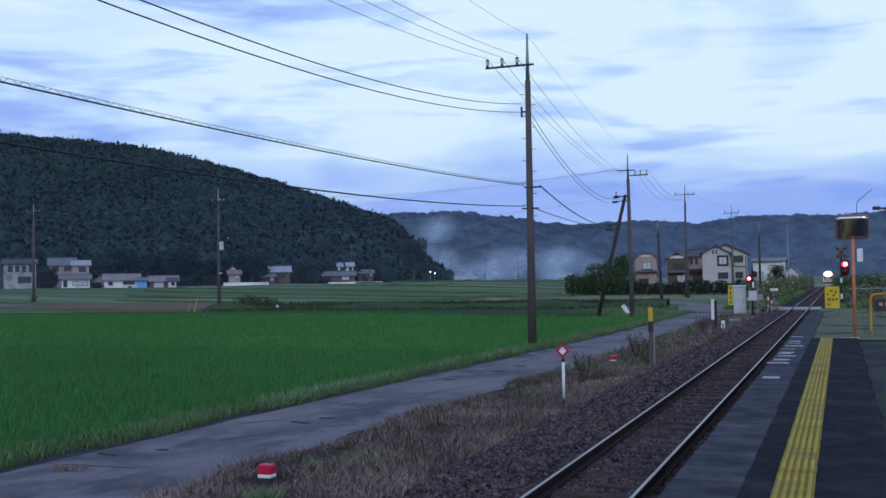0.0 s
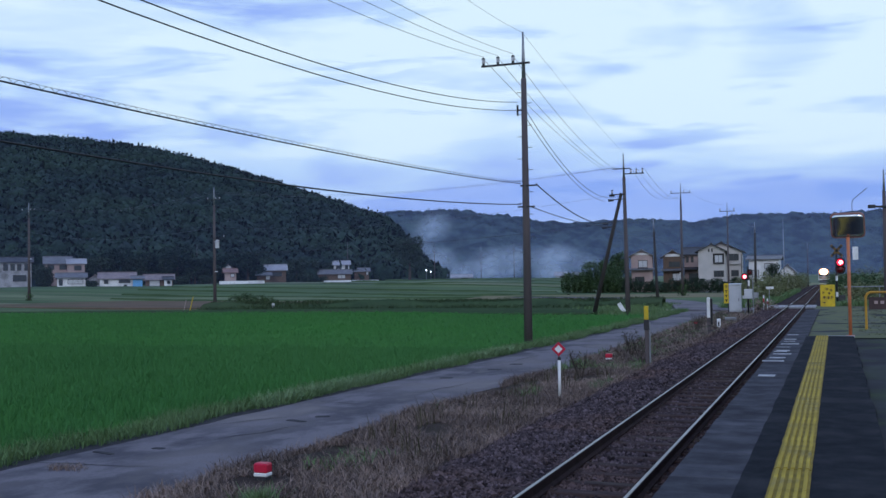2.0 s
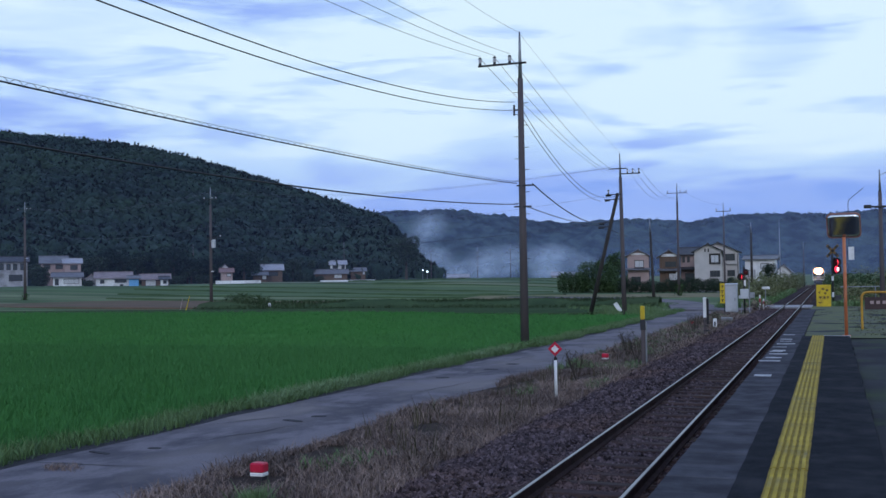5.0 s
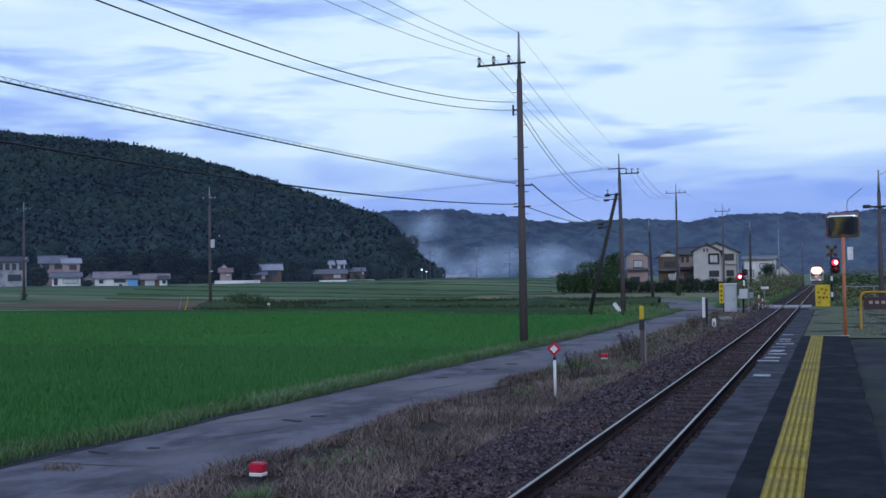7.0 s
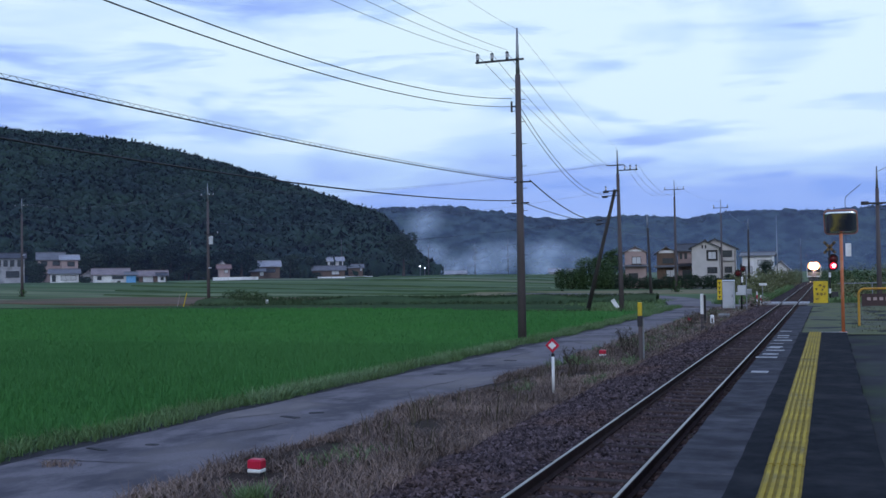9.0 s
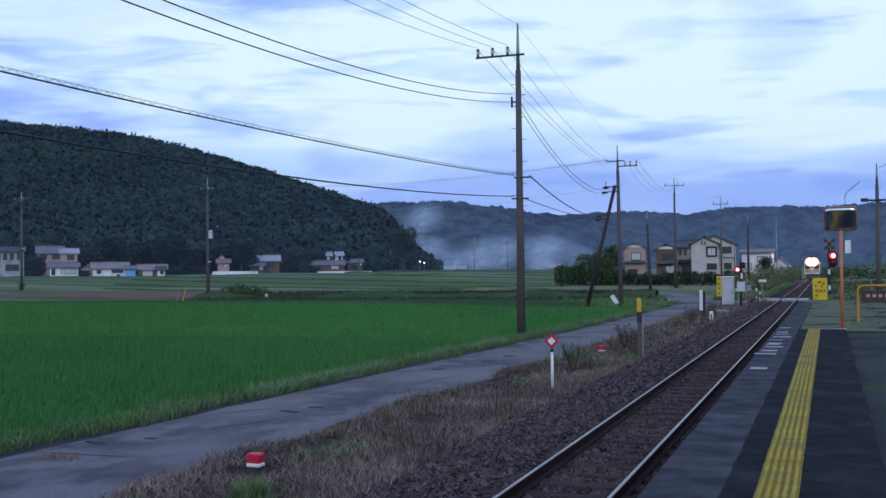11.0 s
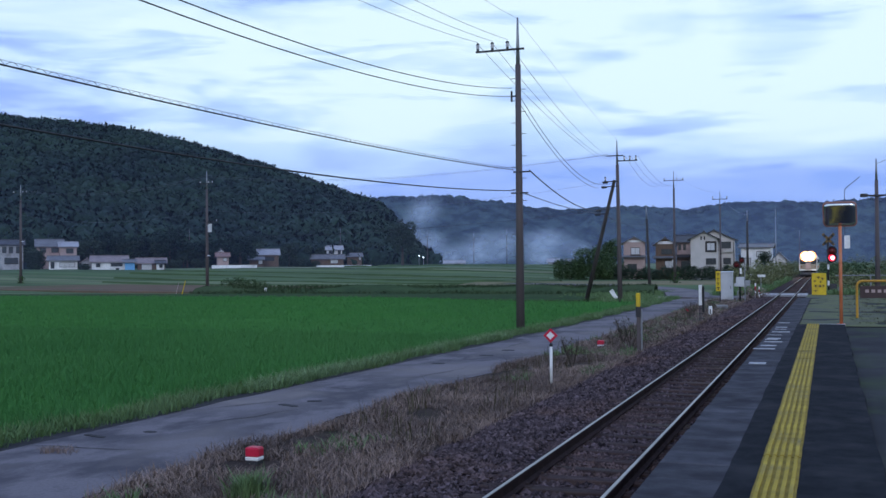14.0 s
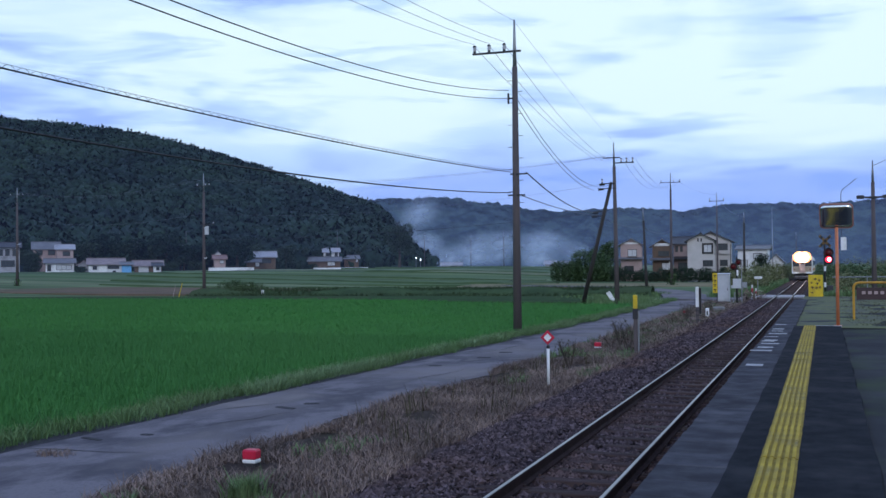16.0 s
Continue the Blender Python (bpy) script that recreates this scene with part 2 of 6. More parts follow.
    "wall_cream": mat("cream_siding", (0.49, 0.465, 0.45), (0.41, 0.39, 0.375), 0.8, 0.5, 20, 0.1, stain=(0.36, 0.34, 0.33)),
    "wall_worn": mat("weathered_white_render", (0.40, 0.40, 0.43), (0.27, 0.27, 0.29), 0.85, 0.7, 20, 0.1, stain=(0.13, 0.125, 0.125), stain_scale=0.55),
    "wall_tan": mat("tan_render", (0.40, 0.30, 0.285), (0.32, 0.24, 0.23), 0.85, 0.5, 20, 0.1),
    "wall_brown": mat("brown_boards", (0.14, 0.095, 0.07), (0.10, 0.07, 0.055), 0.85, 0.8, 20, 0.1, stretch=(6, 6, 1)),
    "wall_blue": mat("blue_sheet", (0.14, 0.38, 0.68), (0.11, 0.32, 0.6), 0.5, 1, 20, 0.05),
    "roof_grey": mat("grey_roof_tile", (0.16, 0.16, 0.17), (0.11, 0.11, 0.12), 0.6, 0.8, 14, 0.4, dist=0.05),
    "roof_pale": mat("pale_sheet_roof", (0.34, 0.34, 0.37), (0.27, 0.27, 0.30), 0.6, 0.8, 14, 0.2, dist=0.05, stain=(0.2, 0.19, 0.19)),
    "roof_faded": mat("faded_pink_roof", (0.26, 0.21, 0.21), (0.20, 0.165, 0.17), 0.7, 0.8, 14, 0.3, dist=0.05, stain=(0.14, 0.12, 0.12)),
    "roof_dark": mat("dark_roof_tile", (0.06, 0.06, 0.065), (0.04, 0.04, 0.045), 0.6, 0.8, 14, 0.4, dist=0.05),
    "roof_red": mat("faded_red_roof", (0.24, 0.15, 0.13), (0.19, 0.12, 0.11), 0.7, 0.8, 14, 0.3, dist=0.05),
    "glass": mat("dark_window_glass", (0.03, 0.035, 0.04), None, 0.12, 2, 20, 0.0, spec=0.6),
    "curtain": mat("pale_curtained_glass", (0.55, 0.56, 0.58), (0.45, 0.46, 0.48), 0.3, 2, 20, 0.0),
    "train_white": mat("train_cream_paint", (0.70, 0.66, 0.58), (0.62, 0.58, 0.5), 0.4, 1, 30, 0.02),
    "train_orange": mat("train_orange_band", (0.50, 0.20, 0.06), None, 0.4, 1, 30, 0.02),
    "headlight": glow("headlight_glow", (1.0, 0.78, 0.58), 160.0),
    "halo_disc": glow("headlight_halo_glow", (1.0, 0.36, 0.14), 2.6),
    "red_glow": glow("red_lamp_glow", (1.0, 0.03, 0.07), 1.6),
    "red_core": glow("red_lamp_core", (1.0, 0.62, 0.68), 5.0),
    "red_dim": mat("unlit_red_lens", (0.10, 0.008, 0.01), None, 0.3, 3, 20, 0.0),
    "lamp_white": glow("white_lamp_glow", (0.85, 0.92, 1.0), 6.0),
}

# ---------------------------------------------------------------- builders
def empty(name, m=None, **tags):
    ob = new(name)
    ob.empty_display_size = 0.2
    if m is not None:
        ob.matrix_world = m
    return tagged(ob, **tags)


def finish(name, bm, material, smooth=False):
    me = bpy.data.meshes.new(name)
    bm.normal_update()
    bm.to_mesh(me)
    bm.free()
    if smooth:
        me.polygons.foreach_set("use_smooth", [True] * len(me.polygons))
    me.materials.append(material)
    return new(name, me)


def part(name, bm, material, parent=None, label="", smooth=False, at=None):
    ob = finish(name, bm, material, smooth)
    if parent:
        ob.parent = parent
    if at is not None:
        ob.matrix_local = at
    return tagged(ob, label=label)


def raw(name, verts, faces, material, smooth=False, parent=None):
    """A mesh straight from arrays."""
    me = bpy.data.meshes.new(name)
    me.from_pydata([tuple(v) for v in verts], [], [tuple(f) for f in faces])
    if smooth:
        me.polygons.foreach_set("use_smooth", [True] * len(me.polygons))
    me.materials.append(material)
    ob = new(name, me)
    if parent:
        ob.parent = parent
    return ob


def box(bm, x, y, z, sx, sy, sz, bevel=0.0, rot=None):
    """A box by its centre and sizes, edges bevelled."""
    m = Matrix.Translation((x, y, z)) @ (rot or Matrix()) @ Matrix.Diagonal((sx, sy, sz, 1))
    r = bmesh.ops.create_cube(bm, size=1, matrix=m)
    if bevel:
        es = list({e for v in r["verts"] for e in v.link_edges})
        bmesh.ops.bevel(bm, geom=es, offset=bevel, segments=1, affect="EDGES")
    return bm


def rod(bm, a, b, r1, r2=None, seg=10):
    """A tapered round bar from a to b."""
    a, b = Vector(a), Vector(b)
    d = b - a
    m = Matrix.Translation((a + b) / 2) @ d.to_track_quat("Z", "Y").to_matrix().to_4x4()
    bmesh.ops.create_cone(bm, cap_ends=True, segments=seg, radius1=r1, radius2=r1 if r2 is None else r2, depth=d.length, matrix=m)
    return bm


def B():
    return bmesh.new()


def smoothstep(a, b, v):
    t = np.clip((v - a) / (b - a), 0, 1)
    return t * t * (3 - 2 * t)


def wire(name, a, b, sag, r, material, label, group="overhead wires", n=24):
    """A sagging wire between two points."""
    cu = bpy.data.curves.new(name, "CURVE")
    cu.dimensions, cu.bevel_depth, cu.bevel_resolution = "3D", r, 1
    sp = cu.splines.new("POLY")
    sp.points.add(n)
    a, b = Vector(a), Vector(b)
    for i in range(n + 1):
        u = i / n
        p = a.lerp(b, u)
        sp.points[i].co = (p.x, p.y, p.z - 4 * sag * u * (1 - u), 1)
    cu.materials.append(material)
    return tagged(new(name, cu), label=label, category="wire", group=group)


# ---------------------------------------------------------------- lie of the land
RAIL_Z, ROAD_Z, FIELD_Z = -0.74, -1.05, -1.25


def track_x(y):
    """Centre line of the track: straight, then a slight bend."""
    return -2.735 - 0.3 * smoothstep(30, 200, y) - 0.6 * smoothstep(240, 340, y) - 2.5 * smoothstep(330, 700, y)


def track_drop(y):
    return -0.55 * smoothstep(210, 340, y)


def land(x, y):
    """Height of the open ground; the valley floor rises gently."""
    r = np.hypot(x, y)
    z = FIELD_Z + 2.75 * smoothstep(160, 285, r) * smoothstep(-15, -90, x) + 2.2 * smoothstep(260, 600, r) * (1 - smoothstep(-15, -90, x))
    return z


def make_ground():
    def axis(lo, hi):
        near = np.arange(-100, 320.1, 6.0)
        far = np.geomspace(330, 4500, 26)
        back = -np.geomspace(115, 4500, 22)[::-1]
        return np.concatenate([back, near, far])
    ys = axis(0, 0)
    xs = np.concatenate([-np.geomspace(265, 4500, 26)[::-1], np.arange(-255, 60.1, 5.0), np.geomspace(70, 4500, 26)])
    X, Y = np.meshgrid(xs, ys)
    Z = land(X, Y)
    Z = Z + 0.10 * np.sin(X * 0.11 + Y * 0.07) * (np.hypot(X, Y) > 100)
    v = np.stack([X.ravel(), Y.ravel(), Z.ravel()], 1)
    n, m = len(xs), len(ys)
    idx = np.arange(n * m).reshape(m, n)
    f = np.stack([idx[:-1, :-1], idx[:-1, 1:], idx[1:, 1:], idx[1:, :-1]], -1).reshape(-1, 4)
    ob = raw("ground", v.tolist(), f.tolist(), field_material(), smooth=True)
    return tagged(ob, label="flat valley floor of mown and green rice fields", category="ground", kind="structure")


def field_material():
    """Plots of several greens and straw, long across the line of sight."""
    m = bpy.data.materials.new("valley_fields")
    m.use_nodes = True
    nt = m.node_tree
    N, L = nt.nodes.new, nt.links.new
    bs = nt.nodes["Principled BSDF"]
    bs.inputs["Roughness"].default_value = 0.95
    bs.inputs["Specular IOR Level"].default_value = 0.1
    tc, mp, vo = N("ShaderNodeTexCoord"), N("ShaderNodeMapping"), N("ShaderNodeTexVoronoi")
    mp.inputs["Rotation"].default_value = (0, 0, radians(-33))
    mp.inputs["Scale"].default_value = (0.009, 0.10, 0.0)
    L(tc.outputs["Object"], mp.inputs[0])
    vo.inputs["Scale"].default_value = 1.0
    vo.inputs["Randomness"].default_value = 0.75
    vo.distance = "CHEBYCHEV"
    L(mp.outputs[0], vo.inputs["Vector"])
    sp = N("ShaderNodeSeparateColor")
    L(vo.outputs["Color"], sp.inputs[0])
    ramp = N("ShaderNodeValToRGB")
    ramp.color_ramp.interpolation = "CONSTANT"
    e = ramp.color_ramp.elements
    e[0].position, e[0].color = 0.0, (0.085, 0.135, 0.062, 1)
    e[1].position, e[1].color = 0.85, (0.165, 0.18, 0.11, 1)
    for p, c in ((0.25, (0.115, 0.165, 0.075, 1)), (0.5, (0.15, 0.185, 0.10, 1)), (0.7, (0.095, 0.145, 0.066, 1))):
        e.new(p).color = c
    L(sp.outputs[0], ramp.inputs[0])
    no = N("ShaderNodeTexNoise")
    no.inputs["Scale"].default_value, no.inputs["Detail"].default_value = 0.3, 9
    rows_ = N("ShaderNodeMapping")
    rows_.inputs["Rotation"].default_value = (0, 0, radians(-30))
    rows_.inputs["Scale"].default_value = (0.10, 1.1, 1.0)
    L(tc.outputs["Object"], rows_.inputs[0])
    L(rows_.outputs[0], no.inputs["Vector"])
    hs = N("ShaderNodeHueSaturation")
    r = N("ShaderNodeMapRange")
    r.inputs["From Min"].default_value, r.inputs["From Max"].default_value = 0.3, 0.7
    r.inputs["To Min"].default_value, r.inputs["To Max"].default_value = 0.45, 1.2
    L(no.outputs[0], r.inputs[0])
    L(r.outputs[0], hs.inputs["Value"])
    L(ramp.outputs[0], hs.inputs["Color"])
    L(hs.outputs[0], bs.inputs["Base Color"])
    bp = N("ShaderNodeBump")
    bp.inputs["Strength"].default_value, bp.inputs["Distance"].default_value = 0.6, 0.3
    L(no.outputs[0], bp.inputs["Height"])
    L(bp.outputs[0], bs.inputs["Normal"])
    return m


def strip(name, ys, section, material, follow=True, wobble=0.0, label="", category="", smooth=False, shift=None):
    """A bank, bed or strip: a cross-section of (x, z) carried along y."""
    verts, faces = [], []
    k = len(section)
    for y in ys:
        dx = track_x(y) + 2.735 if follow else 0.0
        for x, z in section:
            w = wobble * (noise.noise(Vector((x * 1.7, y * 1.1, 3))) + 0.5 * noise.noise(Vector((x * 5, y * 4, 9))))
            sx = float(shift(x, y)) if shift else 0.0
            verts.append((x + dx + sx, y, z + w + (track_drop(y) if follow else 0.0)))
    for j in range(len(ys) - 1):
        for i in range(k - 1):
            faces.append((j * k + i, j * k + i + 1, (j + 1) * k + i + 1, (j + 1) * k + i))
    ob = raw(name, verts, faces, material, smooth=smooth)
    return tagged(ob, label=label, category=category, kind="structure")


def ribbon(name, line, half, z, material, label, category, thick=0.08):
    """A road of even width along a line of points."""
    pts = [Vector((x, y, 0)) for x, y in line]
    verts, faces = [], []
    for i, p in enumerate(pts):
        d = (pts[min(i + 1, len(pts) - 1)] - pts[max(i - 1, 0)]).normalized()
        nrm = Vector((d.y, -d.x, 0))
        for s, zz in ((-1, z - thick), (-1, z), (-0.33, z + 0.02), (0.33, z + 0.02), (1, z), (1, z - thick)):
            q = p + nrm * half * s
            if abs(s) == 1:
                q += nrm * 0.16 * noise.noise(Vector((p.x * 0.7, p.y * 0.7, s * 9)))
            verts.append((q.x, q.y, zz))
    for i in range(len(pts) - 1):
        for k in range(5):
            a = i * 6 + k
            faces.append((a, a + 1, a + 7, a + 6))
    return tagged(raw(name, verts, faces, material), label=label, category=category, kind="structure")


make_ground()

along = [*np.arange(-40, 100, 0.5), *np.arange(100, 450, 4.0), *np.arange(450, 1000, 25.0)]
strip("ballast_bed", along, [(-5.55, -1.12), (-5.0, -0.97), (-4.55, -0.93), (-4.1, -0.90), (-3.6, -0.91), (-3.3, -0.94), (-2.7, -0.945), (-2.15, -0.94), (-1.9, -0.95), (-1.55, -0.99), (-1.2, -1.05)],
      M["ballast_bed"], wobble=0.035, label="dark rusty track ballast beside the platform", category="ballast")
strip("far_verge", [*np.arange(75, 100, 1.0), *np.arange(100, 700, 10.0)], [(-9.5, -1.3), (-8, -1.05), (-6.5, -1.0), (-5.4, -1.0), (-4.8, -1.05)],
      M["verge"], wobble=0.05, label="weedy verge past the level crossing", category="verge", smooth=True)

# lane: straight beside the line, then bending away among the houses
def lane_x(y):
    """Centre of the lane, which nears the line a little."""
    return -10.1 + 1.1 * smoothstep(5, 55, y)


lane = [(float(lane_x(y)), float(y)) for y in np.arange(-60, 64, 2.0)]
for k in range(1, 25):
    u = k / 24
    lane.append((-9.0 - 28.4 * u ** 2.1, 62 + 78 * math.sin(u * 1.25) / math.sin(1.25)))
lane += [(-42, 142.5)]
strip("verge", [*np.arange(-40, 75, 0.6)], [(-7.9, -1.12), (-7.35, -1.03), (-6.8, -0.97), (-6.2, -0.96), (-5.7, -0.98), (-5.3, -1.0), (-4.9, -1.04)],
      M["verge"], follow=False, wobble=0.05, label="rough verge of soil and dead grass", category="verge", smooth=True, shift=lambda x, y: (lane_x(y) + 9.35) if x < -6.5 else 0.0)
ribbon("road", lane, 1.95, ROAD_Z, M["road"], "narrow worn grey asphalt lane beside the rice", "road", thick=0.3)
ribbon("crossing_road", [(-10.6, 81.5), (-8, 81.2), (-6, 81), (-4.2, 81)], 2.3, -0.93, M["road"], "short asphalt approach to the level crossing", "road", thick=0.3)
ribbon("crossing_road", [(-1.2, 81), (2, 81), (8, 81.5), (30, 84)], 2.3, -0.93, M["road"], "short asphalt approach to the level crossing", "road", thick=0.3)


# ---------------------------------------------------------------- track
def rail_strip(x0, name, ys, section, material, parent, z0):
    verts, faces = [], []
    k = len(section)
    for y in ys:
        for sx, sz in section:
            verts.append((track_x(y) + x0 + sx, y, z0 + sz + track_drop(y)))
    for j in range(len(ys) - 1):
        for i in range(k):
            a, b = j * k + i, j * k + (i + 1) % k
            faces.append((a, b, b + k, a + k))
    return raw(name, verts, faces, material, parent=parent)


def make_track():
    track = empty("railway_track", pose(0, 0, 0), label="single narrow-gauge railway track on old wooden sleepers", category="railway track", kind="structure")
    ys = [*np.arange(-40, 90, 5.0), *np.arange(90, 160, 5.0), *np.arange(160, 700, 20.0)]
    body = [(-0.063, -0.15), (0.063, -0.15), (0.063, -0.135), (0.012, -0.115), (0.012, -0.045), (0.032, -0.035), (0.032, -0.004), (-0.032, -0.004), (-0.032, -0.035), (-0.012, -0.045), (-0.012, -0.115), (-0.063, -0.135)]
    head = [(-0.020, -0.006), (0.020, -0.006), (0.020, -0.001), (0.015, 0.003), (-0.015, 0.003), (-0.020, -0.001)]
    for s in (-0.565, 0.565):
        r = rail_strip(s, "rail", ys, body, M["rail_side"], track, RAIL_Z)
        rail_strip(s, "rail_head", ys, head, M["rail_top"], r, RAIL_Z)
    # fish plates at the rail joints
    bm = B()
    box(bm, 0, 0, 0, 0.05, 0.5, 0.07, 0.008)
    for k in range(4):
        rod(bm, (-0.05, -0.18 + 0.12 * k, 0), (0.05, -0.18 + 0.12 * k, 0), 0.014, seg=6)
    plate = finish("fish_plate", bm, M["rail_side"])
    plate.parent = track
    plate.location = (-3.3, 20.2, RAIL_Z - 0.08)
    for x, y in ((-2.17, 20.6), (-3.3, 34.2), (-2.17, 34.8)):
        p = new("fish_plate", plate.data)
        p.parent, p.location = track, (x, y, RAIL_Z - 0.08)
    # sleepers
    bm = B()
    box(bm, 0, 0, 0, 2.1, 0.2, 0.14, 0.012)
    for s in (-0.565, 0.565):
        box(bm, s, 0, 0.075, 0.3, 0.14, 0.014)
        for d in (-0.09, 0.09):
            rod(bm, (s + d, 0.03, 0.07), (s + d, 0.03, 0.11), 0.018, seg=6)
    first = finish("sleeper", bm, M["sleeper"])
    rng = random.Random(4)
    rest = []
    for k in range(600):
        y = -6 + 0.645 * k
        if k < 260:
            s = first if k == 0 else new("sleeper", first.data)
            s.parent = track
            s.matrix_local = pose(track_x(y) + rng.uniform(-0.03, 0.03), y, -0.962 + rng.uniform(-0.02, 0.006), 0, 0, rng.uniform(-0.8, 0.8))
        else:
            rest.append(y)
    bm = B()
    for y in rest:
        box(bm, track_x(y), y, -0.955 + track_drop(y), 2.1, 0.2, 0.14)
    tagged(part("far_sleepers", bm, M["sleeper"], track), kind="stuff")
    return track


make_track()


def make_crossing():
    deck = empty("crossing_deck", pose(0, 0, 0), label="pale worn crossing boards between the rails, whitened for headlight light", category="crossing deck")
    bm = B()
    box(bm, 0, 0, 0, 0.232, 4.4, 0.13, 0.012)
    first = None
    for x in (-4.58, -4.34, -4.10, -3.86, -3.61, -3.155, -2.915, -2.675, -2.435, -2.015, -1.775, -1.535):
        if first is None:
            # pale boards, painted whiter still to carry the train headlights' light
            first = finish("board", bm, M["worn_white"])
        p = first if first.parent is None else new("board", first.data)
        p.parent, p.location = deck, (x, 81.0, RAIL_Z - 0.06)


make_crossing()


# ---------------------------------------------------------------- platform
def make_platform():
    # raised body with retaining wall
    bm = B()
    box(bm, 4.3, 6.0, -0.85, 10.6, 92.0, 1.56)
    body = finish("platform", bm, M["dirt"])
    tagged(body, label="low station platform with asphalt walk and concrete edge", category="platform", kind="structure")
    # the far end runs down to the crossing
    verts, faces = [], []
    ys = np.arange(52, 79.1, 1.0)
    xs = np.linspace(-1.0, 9.6, 12)
    for y in ys:
        for x in xs:
            verts.append((x, y, -0.07 - 0.9 * float(smoothstep(56, 77, y)) + 0.03 * noise.noise(Vector((x, y, 0)))))
    n = len(xs)
    for j in range(len(ys) - 1):
        for i in range(n - 1):
            faces.append((j * n + i, j * n + i + 1, (j + 1) * n + i + 1, (j + 1) * n + i))
    tagged(raw("platform_ramp", verts, faces, M["moss"], smooth=True), label="weedy earth ramp from the platform end to the crossing", category="ramp", kind="structure")
    # asphalt with a ragged edge over the slabs
    verts, faces = [], []
    ys = np.arange(-6.7, 28.71, 0.2)
    for y in ys:
        a = -0.765 + 0.014 * noise.noise(Vector((3, y * 0.9, 0))) + 0.008 * noise.noise(Vector((7, y * 3.1, 0)))
        b = 0.40 + 0.04 * noise.noise(Vector((11, y * 0.7, 0)))
        verts += [(a, y, -0.05), (a + 0.006, y, 0.006), (-0.2, y, 0.009), (b - 0.02, y, 0.004), (b, y, -0.07)]
    for j in range(len(ys) - 1):
        for i in range(4):
            faces.append((j * 5 + i, j * 5 + i + 1, j * 5 + i + 6, j * 5 + i + 5))
    raw("asphalt_walk", verts, faces, M["paving"], parent=body)
    # mossy top past the paving
    verts, faces = [], []
    ys, xs = np.arange(28.8, 52.5, 0.4), np.linspace(-0.8, 9.5, 30)
    for y in ys:
        for x in xs:
            verts.append((x, y, -0.06 + 0.04 * noise.noise(Vector((x * 0.8, y * 0.6, 5)))))
    n = len(xs)
    for j in range(len(ys) - 1):
        for i in range(n - 1):
            faces.append((j * n + i, j * n + i + 1, (j + 1) * n + i + 1, (j + 1) * n + i))
    raw("mossy_top", verts, faces, M["moss"], smooth=True, parent=body)
    bm = B()
    box(bm, 0.06, 28.78, -0.03, 0.68, 0.16, 0.08, 0.01)
    part("white_end_line", bm, M["worn_white"], body)
    return body


platform = make_platform()


def make_edge_and_tactile(body):
    rng = random.Random(2)
    bm = B()
    box(bm, 0, 0, 0, 0.565, 0.59, 0.16, 0.008)
    first = finish("coping_slab", bm, M["coping"])
    for k in range(95):
        y = -6.7 + 0.6 * k
        s = first if k == 0 else new("coping_slab", first.data)
        s.parent = body
        s.matrix_local = pose(-1.022 + rng.uniform(-0.006, 0.006), y, -0.078 + rng.uniform(-0.002, 0.002), 0, rng.uniform(-0.12, 0.12), rng.uniform(-0.2, 0.2))
    # retaining wall under the slabs, the gap's shadow put into its dark colour
    bm = B()
    box(bm, -1.07, 6.0, -0.68, 0.2, 90, 1.1)
    part("retaining_wall", bm, M["shaded_wall"], body)
    # tactile blocks: five raised bars each
    bm = B()
    box(bm, 0, 0, 0, 0.298, 0.299, 0.03)
    for k in range(5):
        box(bm, -0.114 + 0.057 * k, 0, 0.019, 0.03, 0.3, 0.016)
    first = finish("tactile_block", bm, M["tactile"])
    # base plate takes a darker yellow than the raised bars
    first.data.materials.append(M["groove"])
    for f in list(first.data.polygons)[:6]:
        f.material_index = 1
    for k in range(118):
        y = -6.4 + 0.3 * k
        if y > 28.6:
            break
        s = first if k == 0 else new("tactile_block", first.data)
        s.parent = body
        s.matrix_local = pose(-0.375 + rng.uniform(-0.003, 0.003), y, 0.0 + rng.uniform(-0.001, 0.001) + (0.004 if k in (52, 83, 88, 116) else 0.0), 0, rng.uniform(-0.1, 0.1), rng.uniform(-0.15, 0.15))


make_edge_and_tactile(platform)

# ---------------------------------------------------------------- wooded hills
HILL = [(-620, 150, 62), (-480, 270, 72), (-360, 375, 67.5), (-323, 408, 64), (-295, 428, 50), (-259, 451, 34.6), (-242, 460, 27.6), (-222, 470, 18), (-205, 478, 8.5), (-194, 482, 2)]
FAR = [(-1300, 420, 92), (-900, 780, 87), (-459, 1000, 70), (-382, 1032, 72), (-330, 1050, 64), (-269, 1067, 55), (-178, 1086, 58), (-111, 1094, 50), (-88, 1096, 60), (-3, 1100, 58), (39, 1099, 60), (240, 1060, 66), (600, 960, 57), (1000, 700, 52)]


def ridge_height(X, Y, spine, width_of):
    best = np.zeros_like(X)
    for (x0, y0, h0), (x1, y1, h1) in zip(spine, spine[1:]):
        dx, dy = x1 - x0, y1 - y0
        u = np.clip(((X - x0) * dx + (Y - y0) * dy) / (dx * dx + dy * dy), 0, 1)
        d = np.hypot(X - x0 - u * dx, Y - y0 - u * dy)
        h = h0 + u * (h1 - h0)
        w = width_of(h)
        p = np.clip(1 - d / w, 0, 1)
        best = np.maximum(best, h * (0.55 * p + 0.45 * p * p * (3 - 2 * p)) )
    return best


